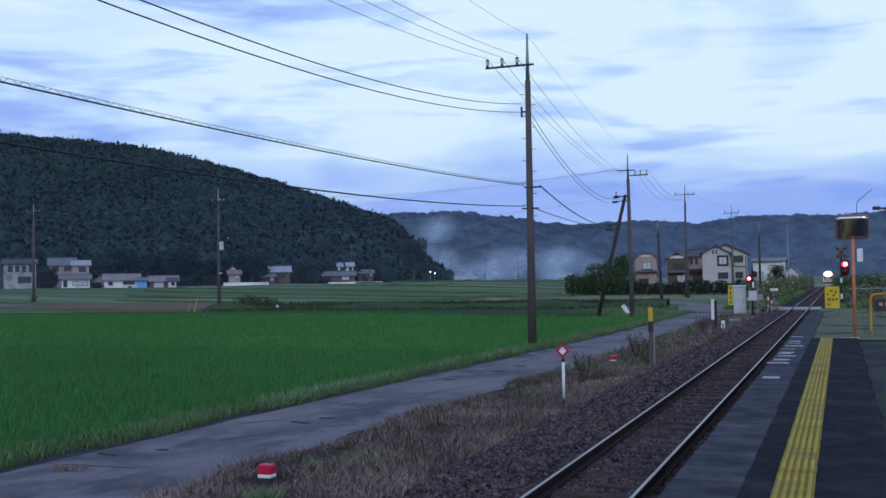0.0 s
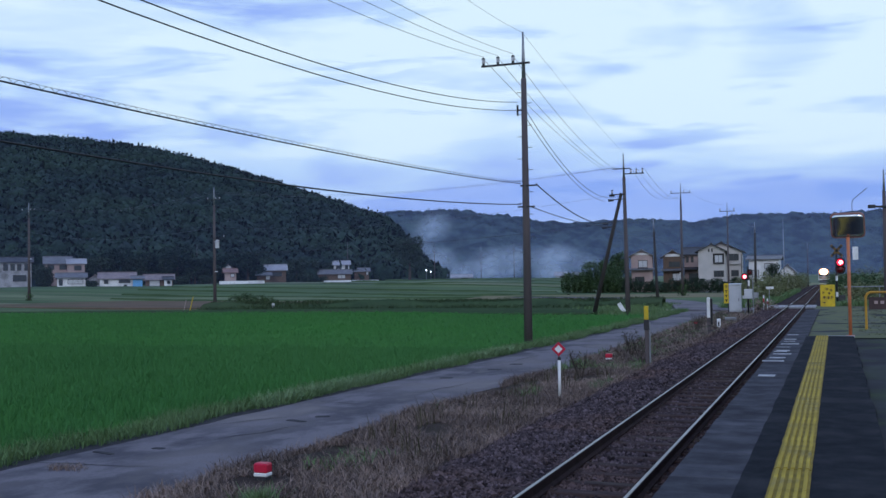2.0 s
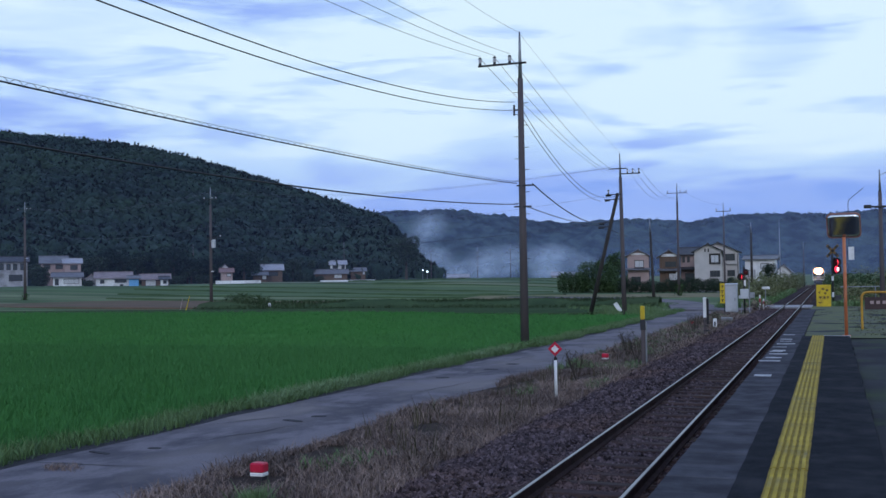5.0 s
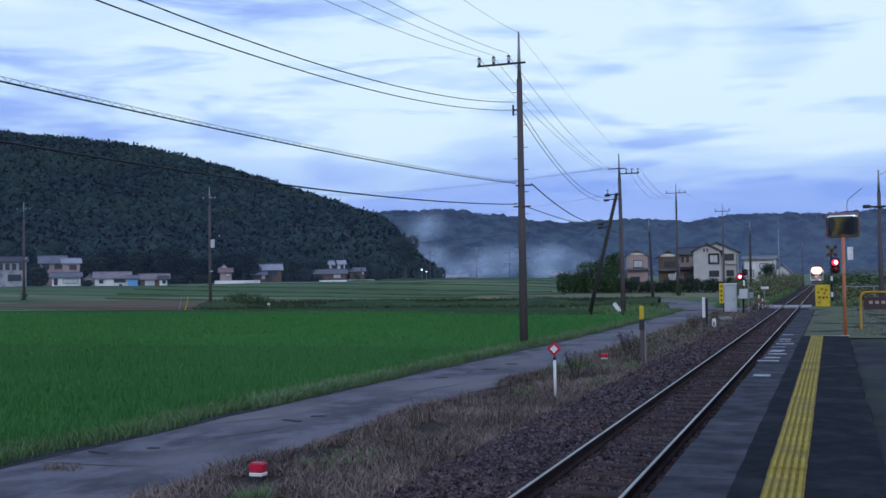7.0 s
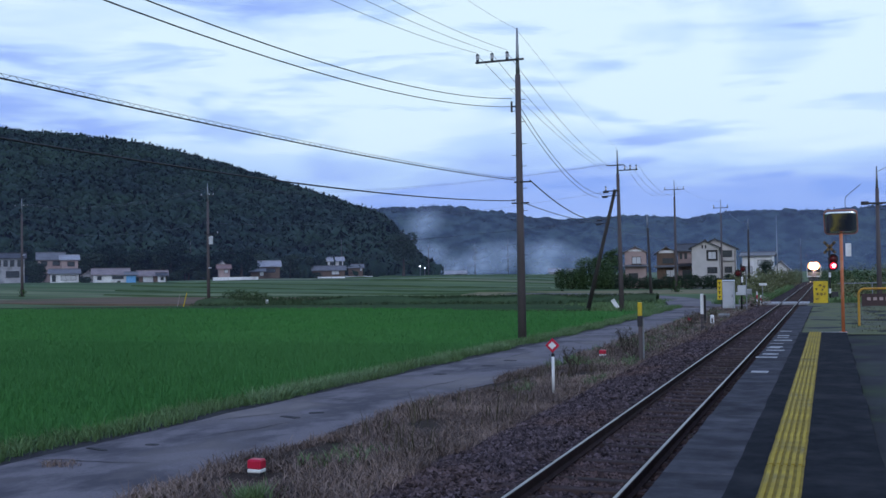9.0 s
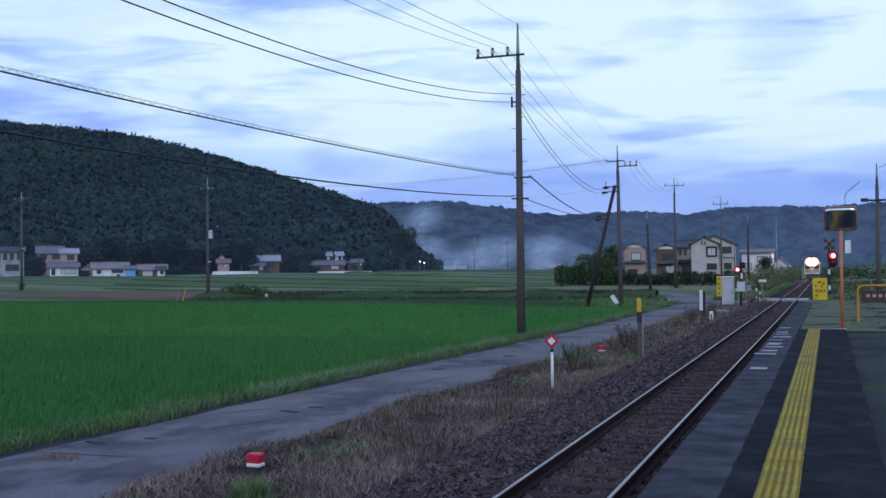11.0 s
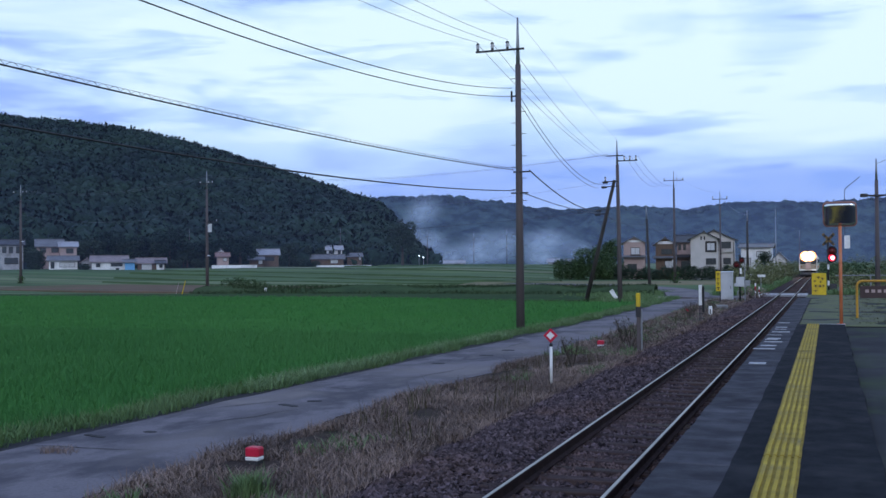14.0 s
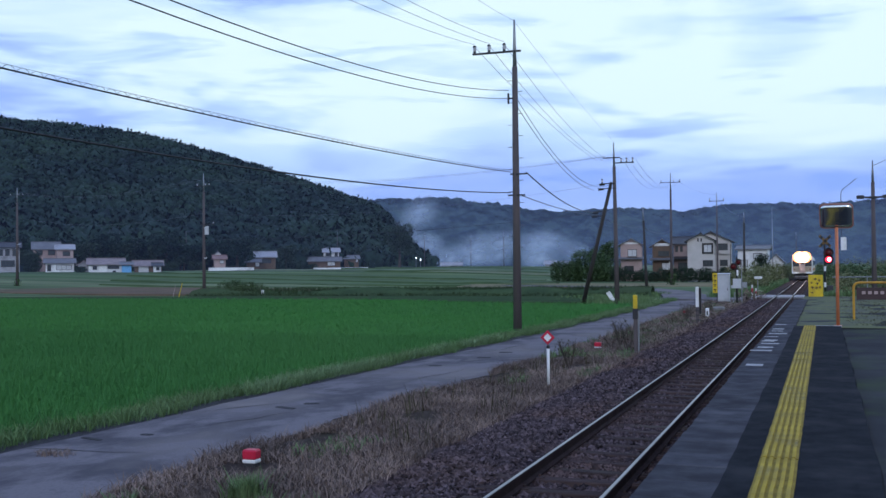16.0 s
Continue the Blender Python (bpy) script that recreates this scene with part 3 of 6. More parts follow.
def hill_z(X, Y):
    # the spur falls away where the side valley opens
    return ridge_height(X, Y, HILL, lambda h: 8 + 3.4 * h) * (1 - smoothstep(-20, 12, X + 0.4 * Y))


def far_z(X, Y):
    return ridge_height(X, Y, FAR, lambda h: 60 + 3.4 * h)


def far_rough(X, Y):
    """The far hills with the unevenness of their tree tops."""
    Z = far_z(X, Y)
    rng = np.random.default_rng(17)
    a = rng.uniform(-2.2, 2.2, Z.shape)
    a = a + np.roll(a, 1, 0) * 0.7 + np.roll(a, 1, 1) * 0.7
    return np.where(Z > 1.0, Z + a + 2.0 * np.sin(X * 0.061 + 2 * np.sin(Y * 0.05)) * np.sin(Y * 0.043 + X * 0.02), Z)


def lumpy(sub, seed, squash=0.85, rough=0.3):
    """A leafy lump as arrays: uneven, with dents."""
    bm = B()
    bmesh.ops.create_icosphere(bm, subdivisions=sub, radius=1.0)
    out = []
    for v in bm.verts:
        n = noise.noise(v.co * 1.6 + Vector((seed * 7.3, 0, seed))) * rough + noise.noise(v.co * 4.1 + Vector((0, seed * 3.1, 0))) * rough * 0.8
        p = v.co * (1 + n)
        out.append((p.x, p.y, p.z * squash))
    fs = [[l.vert.index for l in f.loops] for f in bm.faces]
    bm.free()
    return np.array(out), np.array(fs)


def leafy(seed, cards, squash=0.85, rough=0.3, size=0.2):
    """A tree crown as arrays: an uneven core wrapped in ragged leaf sprays, with soft outward normals."""
    v, f = lumpy(1, seed, squash, rough)
    v = v * 0.94
    rng = np.random.default_rng(seed + 900)
    d = rng.normal(size=(cards, 3))
    d[:, 2] = d[:, 2] * 0.9 + 0.25
    d /= np.linalg.norm(d, axis=1)[:, None]
    swell = np.array([1 + 0.35 * noise.noise(Vector(q) * 2.1 + Vector((seed * 5.1, 0, seed))) for q in d])
    c = d * (swell * rng.uniform(0.8, 1.08, cards))[:, None]
    c[:, 2] *= squash
    a, b = rng.normal(size=(cards, 3)), rng.normal(size=(cards, 3))
    s = size * rng.uniform(0.6, 1.5, (cards, 1))
    a = a / np.linalg.norm(a, axis=1)[:, None] * s
    b = b / np.linalg.norm(b, axis=1)[:, None] * s
    tri = np.stack([c - a * 0.6, c + a * 0.6, c + b], 1).reshape(-1, 3)
    fan = np.arange(cards * 3).reshape(-1, 3)
    inward = (np.cross(a, b) * c).sum(1) < 0
    fan[inward] = fan[inward][:, ::-1]
    nrm = np.concatenate([v, np.repeat(c, 3, 0)]) + np.array([0, 0, 0.1])
    nrm /= np.linalg.norm(nrm, axis=1)[:, None]
    return np.concatenate([v, tri]), np.concatenate([f, fan + len(v)]), nrm


def spire(seed, cards=90):
    """A conifer as arrays: whorls of drooping sprays that narrow to a tip."""
    rng = np.random.default_rng(seed)
    u = rng.uniform(0, 1, cards) ** 0.8
    a = rng.uniform(0, 2 * np.pi, cards)
    r = (1 - u) * rng.uniform(0.55, 1.1, cards) + 0.05
    c = np.stack([np.cos(a) * r, np.sin(a) * r, u * 2 - 1 - 0.1 * r], 1)
    inner = np.stack([np.cos(a) * r * 0.1, np.sin(a) * r * 0.1, u * 2 - 0.9], 1)
    side = np.stack([-np.sin(a), np.cos(a), np.zeros(cards)], 1) * 0.22
    tri = np.stack([c + side, inner, c - side], 1).reshape(-1, 3)
    nrm = np.repeat(np.stack([np.cos(a), np.sin(a), np.full(cards, 0.7)], 1), 3, 0)
    nrm /= np.linalg.norm(nrm, axis=1)[:, None]
    return tri, np.arange(cards * 3).reshape(-1, 3), nrm


def scatter(name, places, kinds, material, label, category):
    """Many crowns in one mesh. places: x, y, z, width, height, turn, which."""
    vs, fs, ns, base = [], [], [], 0
    for x, y, z, w, h, a, k in places:
        v, f, q = kinds[int(k)]
        c, s = math.cos(a), math.sin(a)
        vs.append(np.stack([(v[:, 0] * c - v[:, 1] * s) * w + x, (v[:, 0] * s + v[:, 1] * c) * w + y, v[:, 2] * h + z], 1))
        ns.append(np.stack([q[:, 0] * c - q[:, 1] * s, q[:, 0] * s + q[:, 1] * c, q[:, 2]], 1))
        fs.append(f + base)
        base += len(v)
    v, f, q = np.concatenate(vs), np.concatenate(fs), np.concatenate(ns)
    me = bpy.data.meshes.new(name)
    me.vertices.add(len(v))
    me.vertices.foreach_set("co", v.astype(np.float32).ravel())
    me.loops.add(f.size)
    me.loops.foreach_set("vertex_index", f.astype(np.int32).ravel())
    me.polygons.add(len(f))
    me.polygons.foreach_set("loop_start", np.arange(0, f.size, 3, dtype=np.int32))
    me.polygons.foreach_set("loop_total", np.full(len(f), 3, dtype=np.int32))
    me.update(calc_edges=True)
    me.polygons.foreach_set("use_smooth", [True] * len(f))
    me.normals_split_custom_set_from_vertices(q.tolist())
    me.materials.append(material)
    return tagged(new(name, me), label=label, category=category, kind="stuff")


def hill_sheet(name, xs, ys, zf, material, label):
    X, Y = np.meshgrid(xs, ys)
    Z = zf(X, Y)
    G = land(X, Y)
    Z = np.where(Z > 0.4, Z + G, G - 3.0)
    v = np.stack([X.ravel(), Y.ravel(), Z.ravel()], 1)
    n, m = len(xs), len(ys)
    idx = np.arange(n * m).reshape(m, n)
    f = np.stack([idx[:-1, :-1], idx[:-1, 1:], idx[1:, 1:], idx[1:, :-1]], -1).reshape(-1, 4)
    keep = (Z.ravel()[f] > (G.ravel()[f] - 2.9)).any(1)
    return tagged(raw(name, v.tolist(), f[keep].tolist(), material, smooth=True), label=label, category="hill", kind="structure")


def make_hills():
    rng = np.random.default_rng(5)
    kinds = [leafy(s, 64, 0.9, 0.45, 0.27) for s in range(8)] + [spire(s) for s in range(3)]
    hill_sheet("wooded_hill", np.arange(-800, -80, 8.0), np.arange(60, 760, 10.0), hill_z, M["wood_leaf"], "dark wooded hillside behind the hamlet")
    places = []
    for x, y in zip(rng.uniform(-440, -95, 60000), rng.uniform(230, 560, 60000)):
        if y < 0.86 * -x - 20 or len(places) > 7200:
            continue
        h = float(hill_z(np.array([x]), np.array([y]))[0])
        if h < 1.0:
            continue
        # the side turned to the valley, and the crest
        if float(hill_z(np.array([x * 1.06]), np.array([y * 1.06]))[0]) < h - 9:
            continue
        w = rng.uniform(1.8, 3.7) * (1.0 if rng.random() < 0.85 else 1.4) * (1.3 if h < 16 else 1.0)
        g = float(land(np.array([x]), np.array([y]))[0])
        if rng.random() < 0.03:
            places.append((x, y, h + g + 3.0, w * 0.75, rng.uniform(1.6, 2.8), rng.uniform(0, 6.3), 8 + rng.integers(3)))
        else:
            places.append((x, y, h + g + 3.9 - w * 0.7, w, w * rng.uniform(0.8, 1.15), rng.uniform(0, 6.3), rng.integers(8)))
    # spires standing along the crest
    for (x0, y0, h0), (x1, y1, h1), many in ((HILL[1], HILL[2], 22), (HILL[3], HILL[4], 5), (HILL[4], HILL[5], 5), (HILL[5], HILL[7], 3)):
        for u in rng.uniform(0, 1, many):
            x, y = x0 + u * (x1 - x0), y0 + u * (y1 - y0)
            g = float(land(np.array([x]), np.array([y]))[0])
            places.append((x, y, float(hill_z(np.array([x]), np.array([y]))[0]) + g + rng.uniform(3.0, 4.6), rng.uniform(1.4, 2.2), rng.uniform(1.6, 2.6), 0.0, 8 + rng.integers(3)))
    scatter("hill_woods", places, kinds, M["wood_leaf"], "dense dark green mixed woodland over the hill", "woodland")
    hill_sheet("far_hills", np.concatenate([np.arange(-1500, -650, 40.0), np.arange(-650, 300, 5.0), np.arange(300, 1300, 40.0)]), np.concatenate([np.arange(300, 760, 30.0), np.arange(760, 1130, 5.0), np.arange(1130, 1500, 40.0)]), far_rough, M["far_leaf_haze"], "low wooded hills across the valley, tinted blue-green for haze")
    places = []
    for x, y in zip(rng.uniform(-560, 170, 30000), rng.uniform(760, 1130, 30000)):
        if len(places) > 3000:
            break
        h = float(far_z(np.array([x]), np.array([y]))[0])
        if h < 30 or float(far_z(np.array([x]), np.array([y + 25]))[0]) > h + 4:
            continue
        w = rng.uniform(1.8, 3.8)
        g = float(land(np.array([x]), np.array([y]))[0])
        places.append((x, y, h + g + 0.2, w, w * rng.uniform(0.6, 1.0), rng.uniform(0, 6.3), rng.integers(8)))
    scatter("far_woods", places, kinds, M["far_leaf_haze"], "far hill woodland with haze tinted into its leaf colour", "woodland")


make_hills()


def veil(name, radius, top, density, label):
    """Added stand-in for distance haze: a tall thin curved blue-tinted sheet, thinning out upwards."""
    m = bpy.data.materials.new(name)
    m.use_nodes = True
    nt = m.node_tree
    nt.nodes.clear()
    N, L = nt.nodes.new, nt.links.new
    out, mix, tr, df, tl, half = (N(k) for k in ("ShaderNodeOutputMaterial", "ShaderNodeMixShader", "ShaderNodeBsdfTransparent", "ShaderNodeBsdfDiffuse", "ShaderNodeBsdfTranslucent", "ShaderNodeMixShader"))
    # the haze's scattered blue light is put into the sheet colour
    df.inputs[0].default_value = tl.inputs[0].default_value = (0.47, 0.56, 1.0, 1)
    L(df.outputs[0], half.inputs[1])
    L(tl.outputs[0], half.inputs[2])
    tc, sp, r, no, mu = N("ShaderNodeTexCoord"), N("ShaderNodeSeparateXYZ"), N("ShaderNodeMapRange"), N("ShaderNodeTexNoise"), N("ShaderNodeMath")
    L(tc.outputs["Object"], sp.inputs[0])
    r.interpolation_type = "SMOOTHSTEP"
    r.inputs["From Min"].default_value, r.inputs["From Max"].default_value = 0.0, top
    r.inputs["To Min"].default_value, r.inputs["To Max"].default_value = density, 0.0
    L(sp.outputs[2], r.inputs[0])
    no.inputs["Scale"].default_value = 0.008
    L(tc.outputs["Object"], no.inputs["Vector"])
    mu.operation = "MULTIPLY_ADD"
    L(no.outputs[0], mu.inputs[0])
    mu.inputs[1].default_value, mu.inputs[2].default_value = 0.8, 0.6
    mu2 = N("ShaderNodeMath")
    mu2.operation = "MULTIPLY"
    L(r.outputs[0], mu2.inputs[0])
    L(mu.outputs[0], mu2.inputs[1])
    L(mu2.outputs[0], mix.inputs[0])
    L(tr.outputs[0], mix.inputs[1])
    L(half.outputs[0], mix.inputs[2])
    L(mix.outputs[0], out.inputs[0])
    verts, faces = [], []
    n = 60
    for i in range(n + 1):
        a = radians(-70 + 115 * i / n)
        for z in (-4, top):
            verts.append((radius * math.sin(a), radius * math.cos(a), z))
        if i:
            k = 2 * i
            faces.append((k - 2, k, k + 1, k - 1))
    tagged(raw(name, verts, faces, m, smooth=True), label=label, category="mist", kind="stuff")


veil("haze_sheet", 245, 95, 0.042, "thin blue sheet added for distance haze before the wooded hill")
veil("haze_sheet", 640, 130, 0.15, "pale blue sheet added for distance haze before the far hills")

# ---------------------------------------------------------------- poles and wires
def power_pole(x, y, z, top, label, arms=(), r=0.2, lean=(0, 0), material="pole", steps=True, extras=()):
    """A tapered pole with crossarms of (height, from, to, insulators at)."""
    ob = empty("power_pole", pose(x, y, z), label=label, category="power pole", group="power poles")
    h = top - z
    bm = B()
    rod(bm, (0, 0, -0.3), (lean[0] * 0.85, lean[1] * 0.85, h * 0.85), r, r * 0.62, 16)
    part("shaft", bm, M[material], ob, smooth=True)
    bm = B()
    rod(bm, (lean[0] * 0.85, lean[1] * 0.85, h * 0.85), (lean[0], lean[1], h), r * 0.5, r * 0.2, 12)
    part("pole_tip", bm, M["steel"], ob, "steel tip", smooth=True)
    if steps:
        k, zz, pegs = 0, 2.2, {}
        while zz < h * 0.82:
            sd = 1 if k % 2 else -1
            if sd not in pegs:
                pegs[sd] = part("climbing_peg", rod(B(), (0, 0, 0), (sd * (r * 0.85 + 0.16), 0, 0), 0.012, seg=6), M["dark_steel"], ob)
                peg = pegs[sd]
            else:
                peg = new("climbing_peg", pegs[sd].data)
                peg.parent = ob
            peg.location = (lean[0] * zz / h, 0, zz)
            zz, k = zz + 0.45, k + 1
    for zz, x0, x1, ins in arms:
        bm = B()
        box(bm, (x0 + x1) / 2 + lean[0] * zz / h, -0.12, zz, x1 - x0, 0.075, 0.075, 0.006)
        a = part("crossarm", bm, M["dark_steel"], ob)
        for xi in ins:
            bm = B()
            for q, (ra, rb) in enumerate(((0.03, 0.03), (0.075, 0.045), (0.085, 0.05), (0.07, 0.04))):
                rod(bm, (xi + lean[0] * zz / h, -0.12, zz + 0.05 + q * 0.065), (xi + lean[0] * zz / h, -0.12, zz + 0.11 + q * 0.065), ra, rb, 10)
            ins_ob = part("insulator", bm, M["porcelain"], a, "white porcelain insulator")
            bm = B()
            rod(bm, (xi + lean[0] * zz / h, -0.12, zz - 0.02), (xi + lean[0] * zz / h, -0.12, zz + 0.16), 0.06, 0.05, 10)
            part("iron_pin", bm, M["dark_steel"], ins_ob, "dark iron pin")
            bm = B()
            rod(bm, (xi + lean[0] * zz / h, -0.12, zz + 0.29), (xi + lean[0] * zz / h, -0.12, zz + 0.36), 0.085, 0.04, 10)
            part("iron_cap", bm, M["dark_steel"], ins_ob, "dark iron cap")
    for kind, dx, zz in extras:
        bm = B()
        if kind == "transformer":
            rod(bm, (dx, -0.25, zz), (dx, -0.25, zz + 0.8), 0.25, 0.25, 16)
            rod(bm, (dx, -0.25, zz + 0.8), (dx, -0.25, zz + 0.88), 0.27, 0.12, 16)
            for q in (-0.12, 0.12):
                rod(bm, (dx + q, -0.25, zz + 0.85), (dx + q, -0.25, zz + 1.05), 0.04, 0.02, 8)
            part("transformer", bm, M["grey_box"], ob, "grey drum transformer")
        elif kind == "lamp":
            rod(bm, (0, -0.1, zz), (dx, -0.35, zz + 0.12), 0.025, seg=8)
            box(bm, dx, -0.4, zz + 0.1, 0.36, 0.16, 0.1, 0.03)
            part("street_light", bm, M["white"], ob, "small white street light")
        elif kind == "flood":
            rod(bm, (0, -0.1, zz), (dx, -0.3, zz + 0.05), 0.03, seg=8)
            box(bm, dx, -0.35, zz + 0.05, 0.34, 0.22, 0.16, 0.03)
            part("floodlight", bm, M["dark_steel"], ob)
        elif kind == "plate":
            box(bm, dx, -r - 0.03, zz, 0.3, 0.02, 0.75, 0.004, rot=Matrix.Rotation(radians(-32), 4, "Y"))
            part("plate", bm, M["white"], ob, "tilted white plate")
        elif kind == "bracket":
            box(bm, dx, -0.1, zz, 0.72, 0.06, 0.06, 0.005)
            part("cable_bracket", bm, M["dark_steel"], ob)
        elif kind == "spool":
            rod(bm, (dx, -0.1, zz), (dx, -0.1, zz + 0.43), 0.04, seg=10)
            box(bm, dx * 0.6, -0.1, zz + 0.22, abs(dx) * 0.7, 0.03, 0.06, 0.004)
            part("spool_rack", bm, M["dark_steel"], ob)
        elif kind == "weeds":
            rng = random.Random(8)
            for _ in range(140):
                a, q = rng.uniform(0, 6.3), rng.uniform(0.1, 0.75)
                p = Vector((math.cos(a) * q, math.sin(a) * q, rng.uniform(0.1, 1.6)))
                s = rng.uniform(0.12, 0.3)
                vs = [bm.verts.new(p + Vector((rng.uniform(-s, s), rng.uniform(-s, s), rng.uniform(-s, s)))) for _ in range(3)]
                bm.faces.new(vs)
            part("creeper", bm, M["leaf"], ob, "green creeper round the foot")
    return ob


P1, P2, P3 = (-11.66, 40.6), (-14.42, 76.9), (-19.63, 144.7)
power_pole(*P1, ROAD_Z - 0.1, 11.62, "tall grey concrete power pole at the edge of the lane", r=0.178,
           arms=((11.47, -1.75, 0.3, (-1.66, -1.04, -0.4)),),
           extras=(("spool", -0.25, 9.35), ("bracket", 0.16, 6.5), ("bracket", 0.05, 5.65)))
power_pole(*P2, ROAD_Z - 0.1, 10.73, "grey concrete power pole with a slanting brace beside it", r=0.19, lean=(-0.13, 0),
           arms=((10.35, 0.1, 1.5, (0.55, 0.95, 1.4)), (10.75, -0.8, 0.5, ()), (8.85, -1.0, 0.1, (-0.9,))), steps=False,
           extras=(("plate", -0.45, 0.5), ("bracket", -0.3, 8.5)))
power_pole(*P3, -1.2, 14.22, "tall grey concrete power pole by the bend of the lane", r=0.2,
           arms=((14.1, -1.35, 1.35, (-1.25, 1.25, 0.45)),), steps=False, extras=(("weeds", 0, 0),))
power_pole(-15.53, 97.7, -1.15, 6.98, "short weathered wooden pole beside the lane", r=0.16, lean=(-0.29, 0), material="pole_wood", steps=False)
power_pole(-11.92, 127.5, -1.15, 10.18, "slim grey power pole behind the signal box", r=0.13,
           arms=((10.3, -0.85, 0.85, (-0.8, 0.8)),), steps=False)
power_pole(-11.6, 167.3, -1.15, 9.65, "dark wooden pole beside the crossing road", r=0.22, material="pole_wood", steps=False)
power_pole(-8.3, 187.0, -1.15, 11.2, "slender pale grey pole with a small side arm", r=0.10, material="steel", steps=False, arms=((12.0, 0.0, 1.3, ()),))
power_pole(-127.5, 140.3, -1.3, 15.74, "tall grey concrete power pole out in the fields", r=0.26,
           arms=((15.7, -1.4, 1.4, (-1.3, 0.5, 1.3)),), steps=False, extras=(("lamp", 0.8, 7.4), ("weeds", 0, 0)))
power_pole(-69.6, 107.3, -1.3, 13.11, "tall grey concrete power pole with a transformer in the fields", r=0.21,
           arms=((12.9, -0.85, 0.95, (-0.8, 0.3, 0.85)), (8.3, -0.5, 1.5, (1.4,))), steps=False, extras=(("transformer", 0.55, 7.1), ("lamp", 0.75, 7.9), ("lamp", 0.5, 4.2)))
power_pole(2.15, 52.0, -0.3, 6.35, "grey concrete pole with floodlights at the platform end", r=0.125, material="pole", steps=False,
           arms=((4.95, -0.5, 0.5, ()),), extras=(("flood", -0.55, 4.9), ("flood", 0.55, 4.9)))
for x, y, h in ((-176, 262, 9.5), (-139, 287, 10), (-118, 306, 9), (-205, 248, 9), (-95, 316, 9.5), (-108, 322, 9.0), (-5.5, 230, 7.5)):
    g = float(land(np.array([x]), np.array([y]))[0])
    power_pole(x, y, g, g + h + 2, "thin grey pole among the far houses", r=0.14, steps=False, arms=((h + 1.6, -0.6, 0.6, ()),))


def brace_pole():
    ob = empty("brace_pole", pose(-17.4, 78.6, -1.15), label="slanting dark brace pole leaning on the power pole", category="pole", group="power poles")
    bm = B()
    rod(bm, (0, 0, -0.3), (2.65, -1.7, 8.95), 0.17, 0.12, 14)
    part("shaft", bm, M["pole_wood"], ob, smooth=True)
    for zz in (8.5, 8.85, 6.5, 6.8):
        bm = B()
        u = zz / 8.95
        box(bm, 2.65 * u - 0.35, -1.7 * u, zz, 1.1, 0.06, 0.06, 0.005)
        rod(bm, (2.65 * u - 0.85, -1.7 * u, zz - 0.06), (2.65 * u - 0.45, -1.7 * u, zz - 0.06), 0.09, 0.06, 8)
        part("insulator_arm", bm, M["dark_steel"], ob)


brace_pole()
bare, sheath = M["cable_light"], M["cable"]
for xa, za, xb, zb, sg in ((-13.32, 10.72, -12.79, 10.02, 1.09), (-12.7, 10.72, -12.29, 10.35, 1.04), (-12.06, 10.74, -11.32, 10.55, 1.15)):
    wire("power_wire", (xa, 40.5, za), (xb, -2, zb), sg, 0.008, bare, "thin bare high-voltage wire between poles")
wire("power_wire", (-11.66, 40.6, 11.58), (-8.88, -2, 11.82), 1.31, 0.006, bare, "thin bare earth wire along the pole tops")
wire("power_wire", (-11.9, 40.5, 8.75), (-9.94, -2, 6.67), 1.19, 0.013, sheath, "dark sheathed low-voltage wire between poles")
wire("power_wire", (-11.9, 40.5, 8.42), (-9.86, -2, 6.34), 1.14, 0.013, sheath, "dark sheathed low-voltage wire between poles")
wire("telephone_cable", (-11.84, 40.5, 4.6), (-11.52, -2, 4.12), 0.55, 0.02, sheath, "dark telephone cable between poles")


def spiral_cable(a, b, sag, label, n=1800):
    """A telephone cable hung from a wire by a long wire spiral."""
    thing = empty("telephone_cable", pose(0, 0, 0), label=label, category="cable", group="overhead wires")
    a, b = Vector(a), Vector(b)
    for name, off, r, k in (("carrier_wire", 0.04, 0.003, 30), ("cable", -0.03, 0.014, 30), ("hanger_spiral", 0.0, 0.004, n)):
        cu = bpy.data.curves.new(name, "CURVE")
        cu.dimensions, cu.bevel_depth, cu.bevel_resolution = "3D", r, 1
        sp = cu.splines.new("POLY")
        sp.points.add(k)
        for i in range(k + 1):
            u = i / k
            p = a.lerp(b, u)
            dz = off
            if name == "hanger_spiral":
                w = u * (b - a).length / 0.3 * 2 * math.pi
                dz = -0.005 + 0.045 * math.sin(w)
                p = p + Vector((0.04 * math.cos(w), 0, 0))
            sp.points[i].co = (p.x, p.y, p.z + dz - 4 * sag * u * (1 - u), 1)
        cu.materials.append(sheath)
        o = new(name, cu)
        o.parent = thing


spiral_cable((-11.84, 40.5, 5.47), (-10.6, -2, 4.54), 0.32, "telephone cable in a wire spiral under its carrier wire")
# on to the next poles
for xa, xb, zb, sg in ((-13.32, -15.66, 9.13, 0.38), (-12.7, -15.3, 9.2, 0.6), (-12.06, -14.96, 9.25, 0.56)):
    wire("power_wire", (xa, 40.7, 10.6), (xb, 76.9, zb + 0.2), sg, 0.010, bare, "thin bare high-voltage wire between poles")
wire("power_wire", (-11.66, 40.6, 11.55), (-14.5, 76.9, 10.75), 0.15, 0.006, bare, "thin bare earth wire along the pole tops")
for za, xb, zb, sg in ((8.75, -14.87, 7.61, 1.4), (8.42, -16.0, 7.25, 0.8)):
    wire("power_wire", (-11.8, 40.7, za), (xb, 76.9, zb), sg, 0.014, sheath, "dark sheathed low-voltage wire between poles")
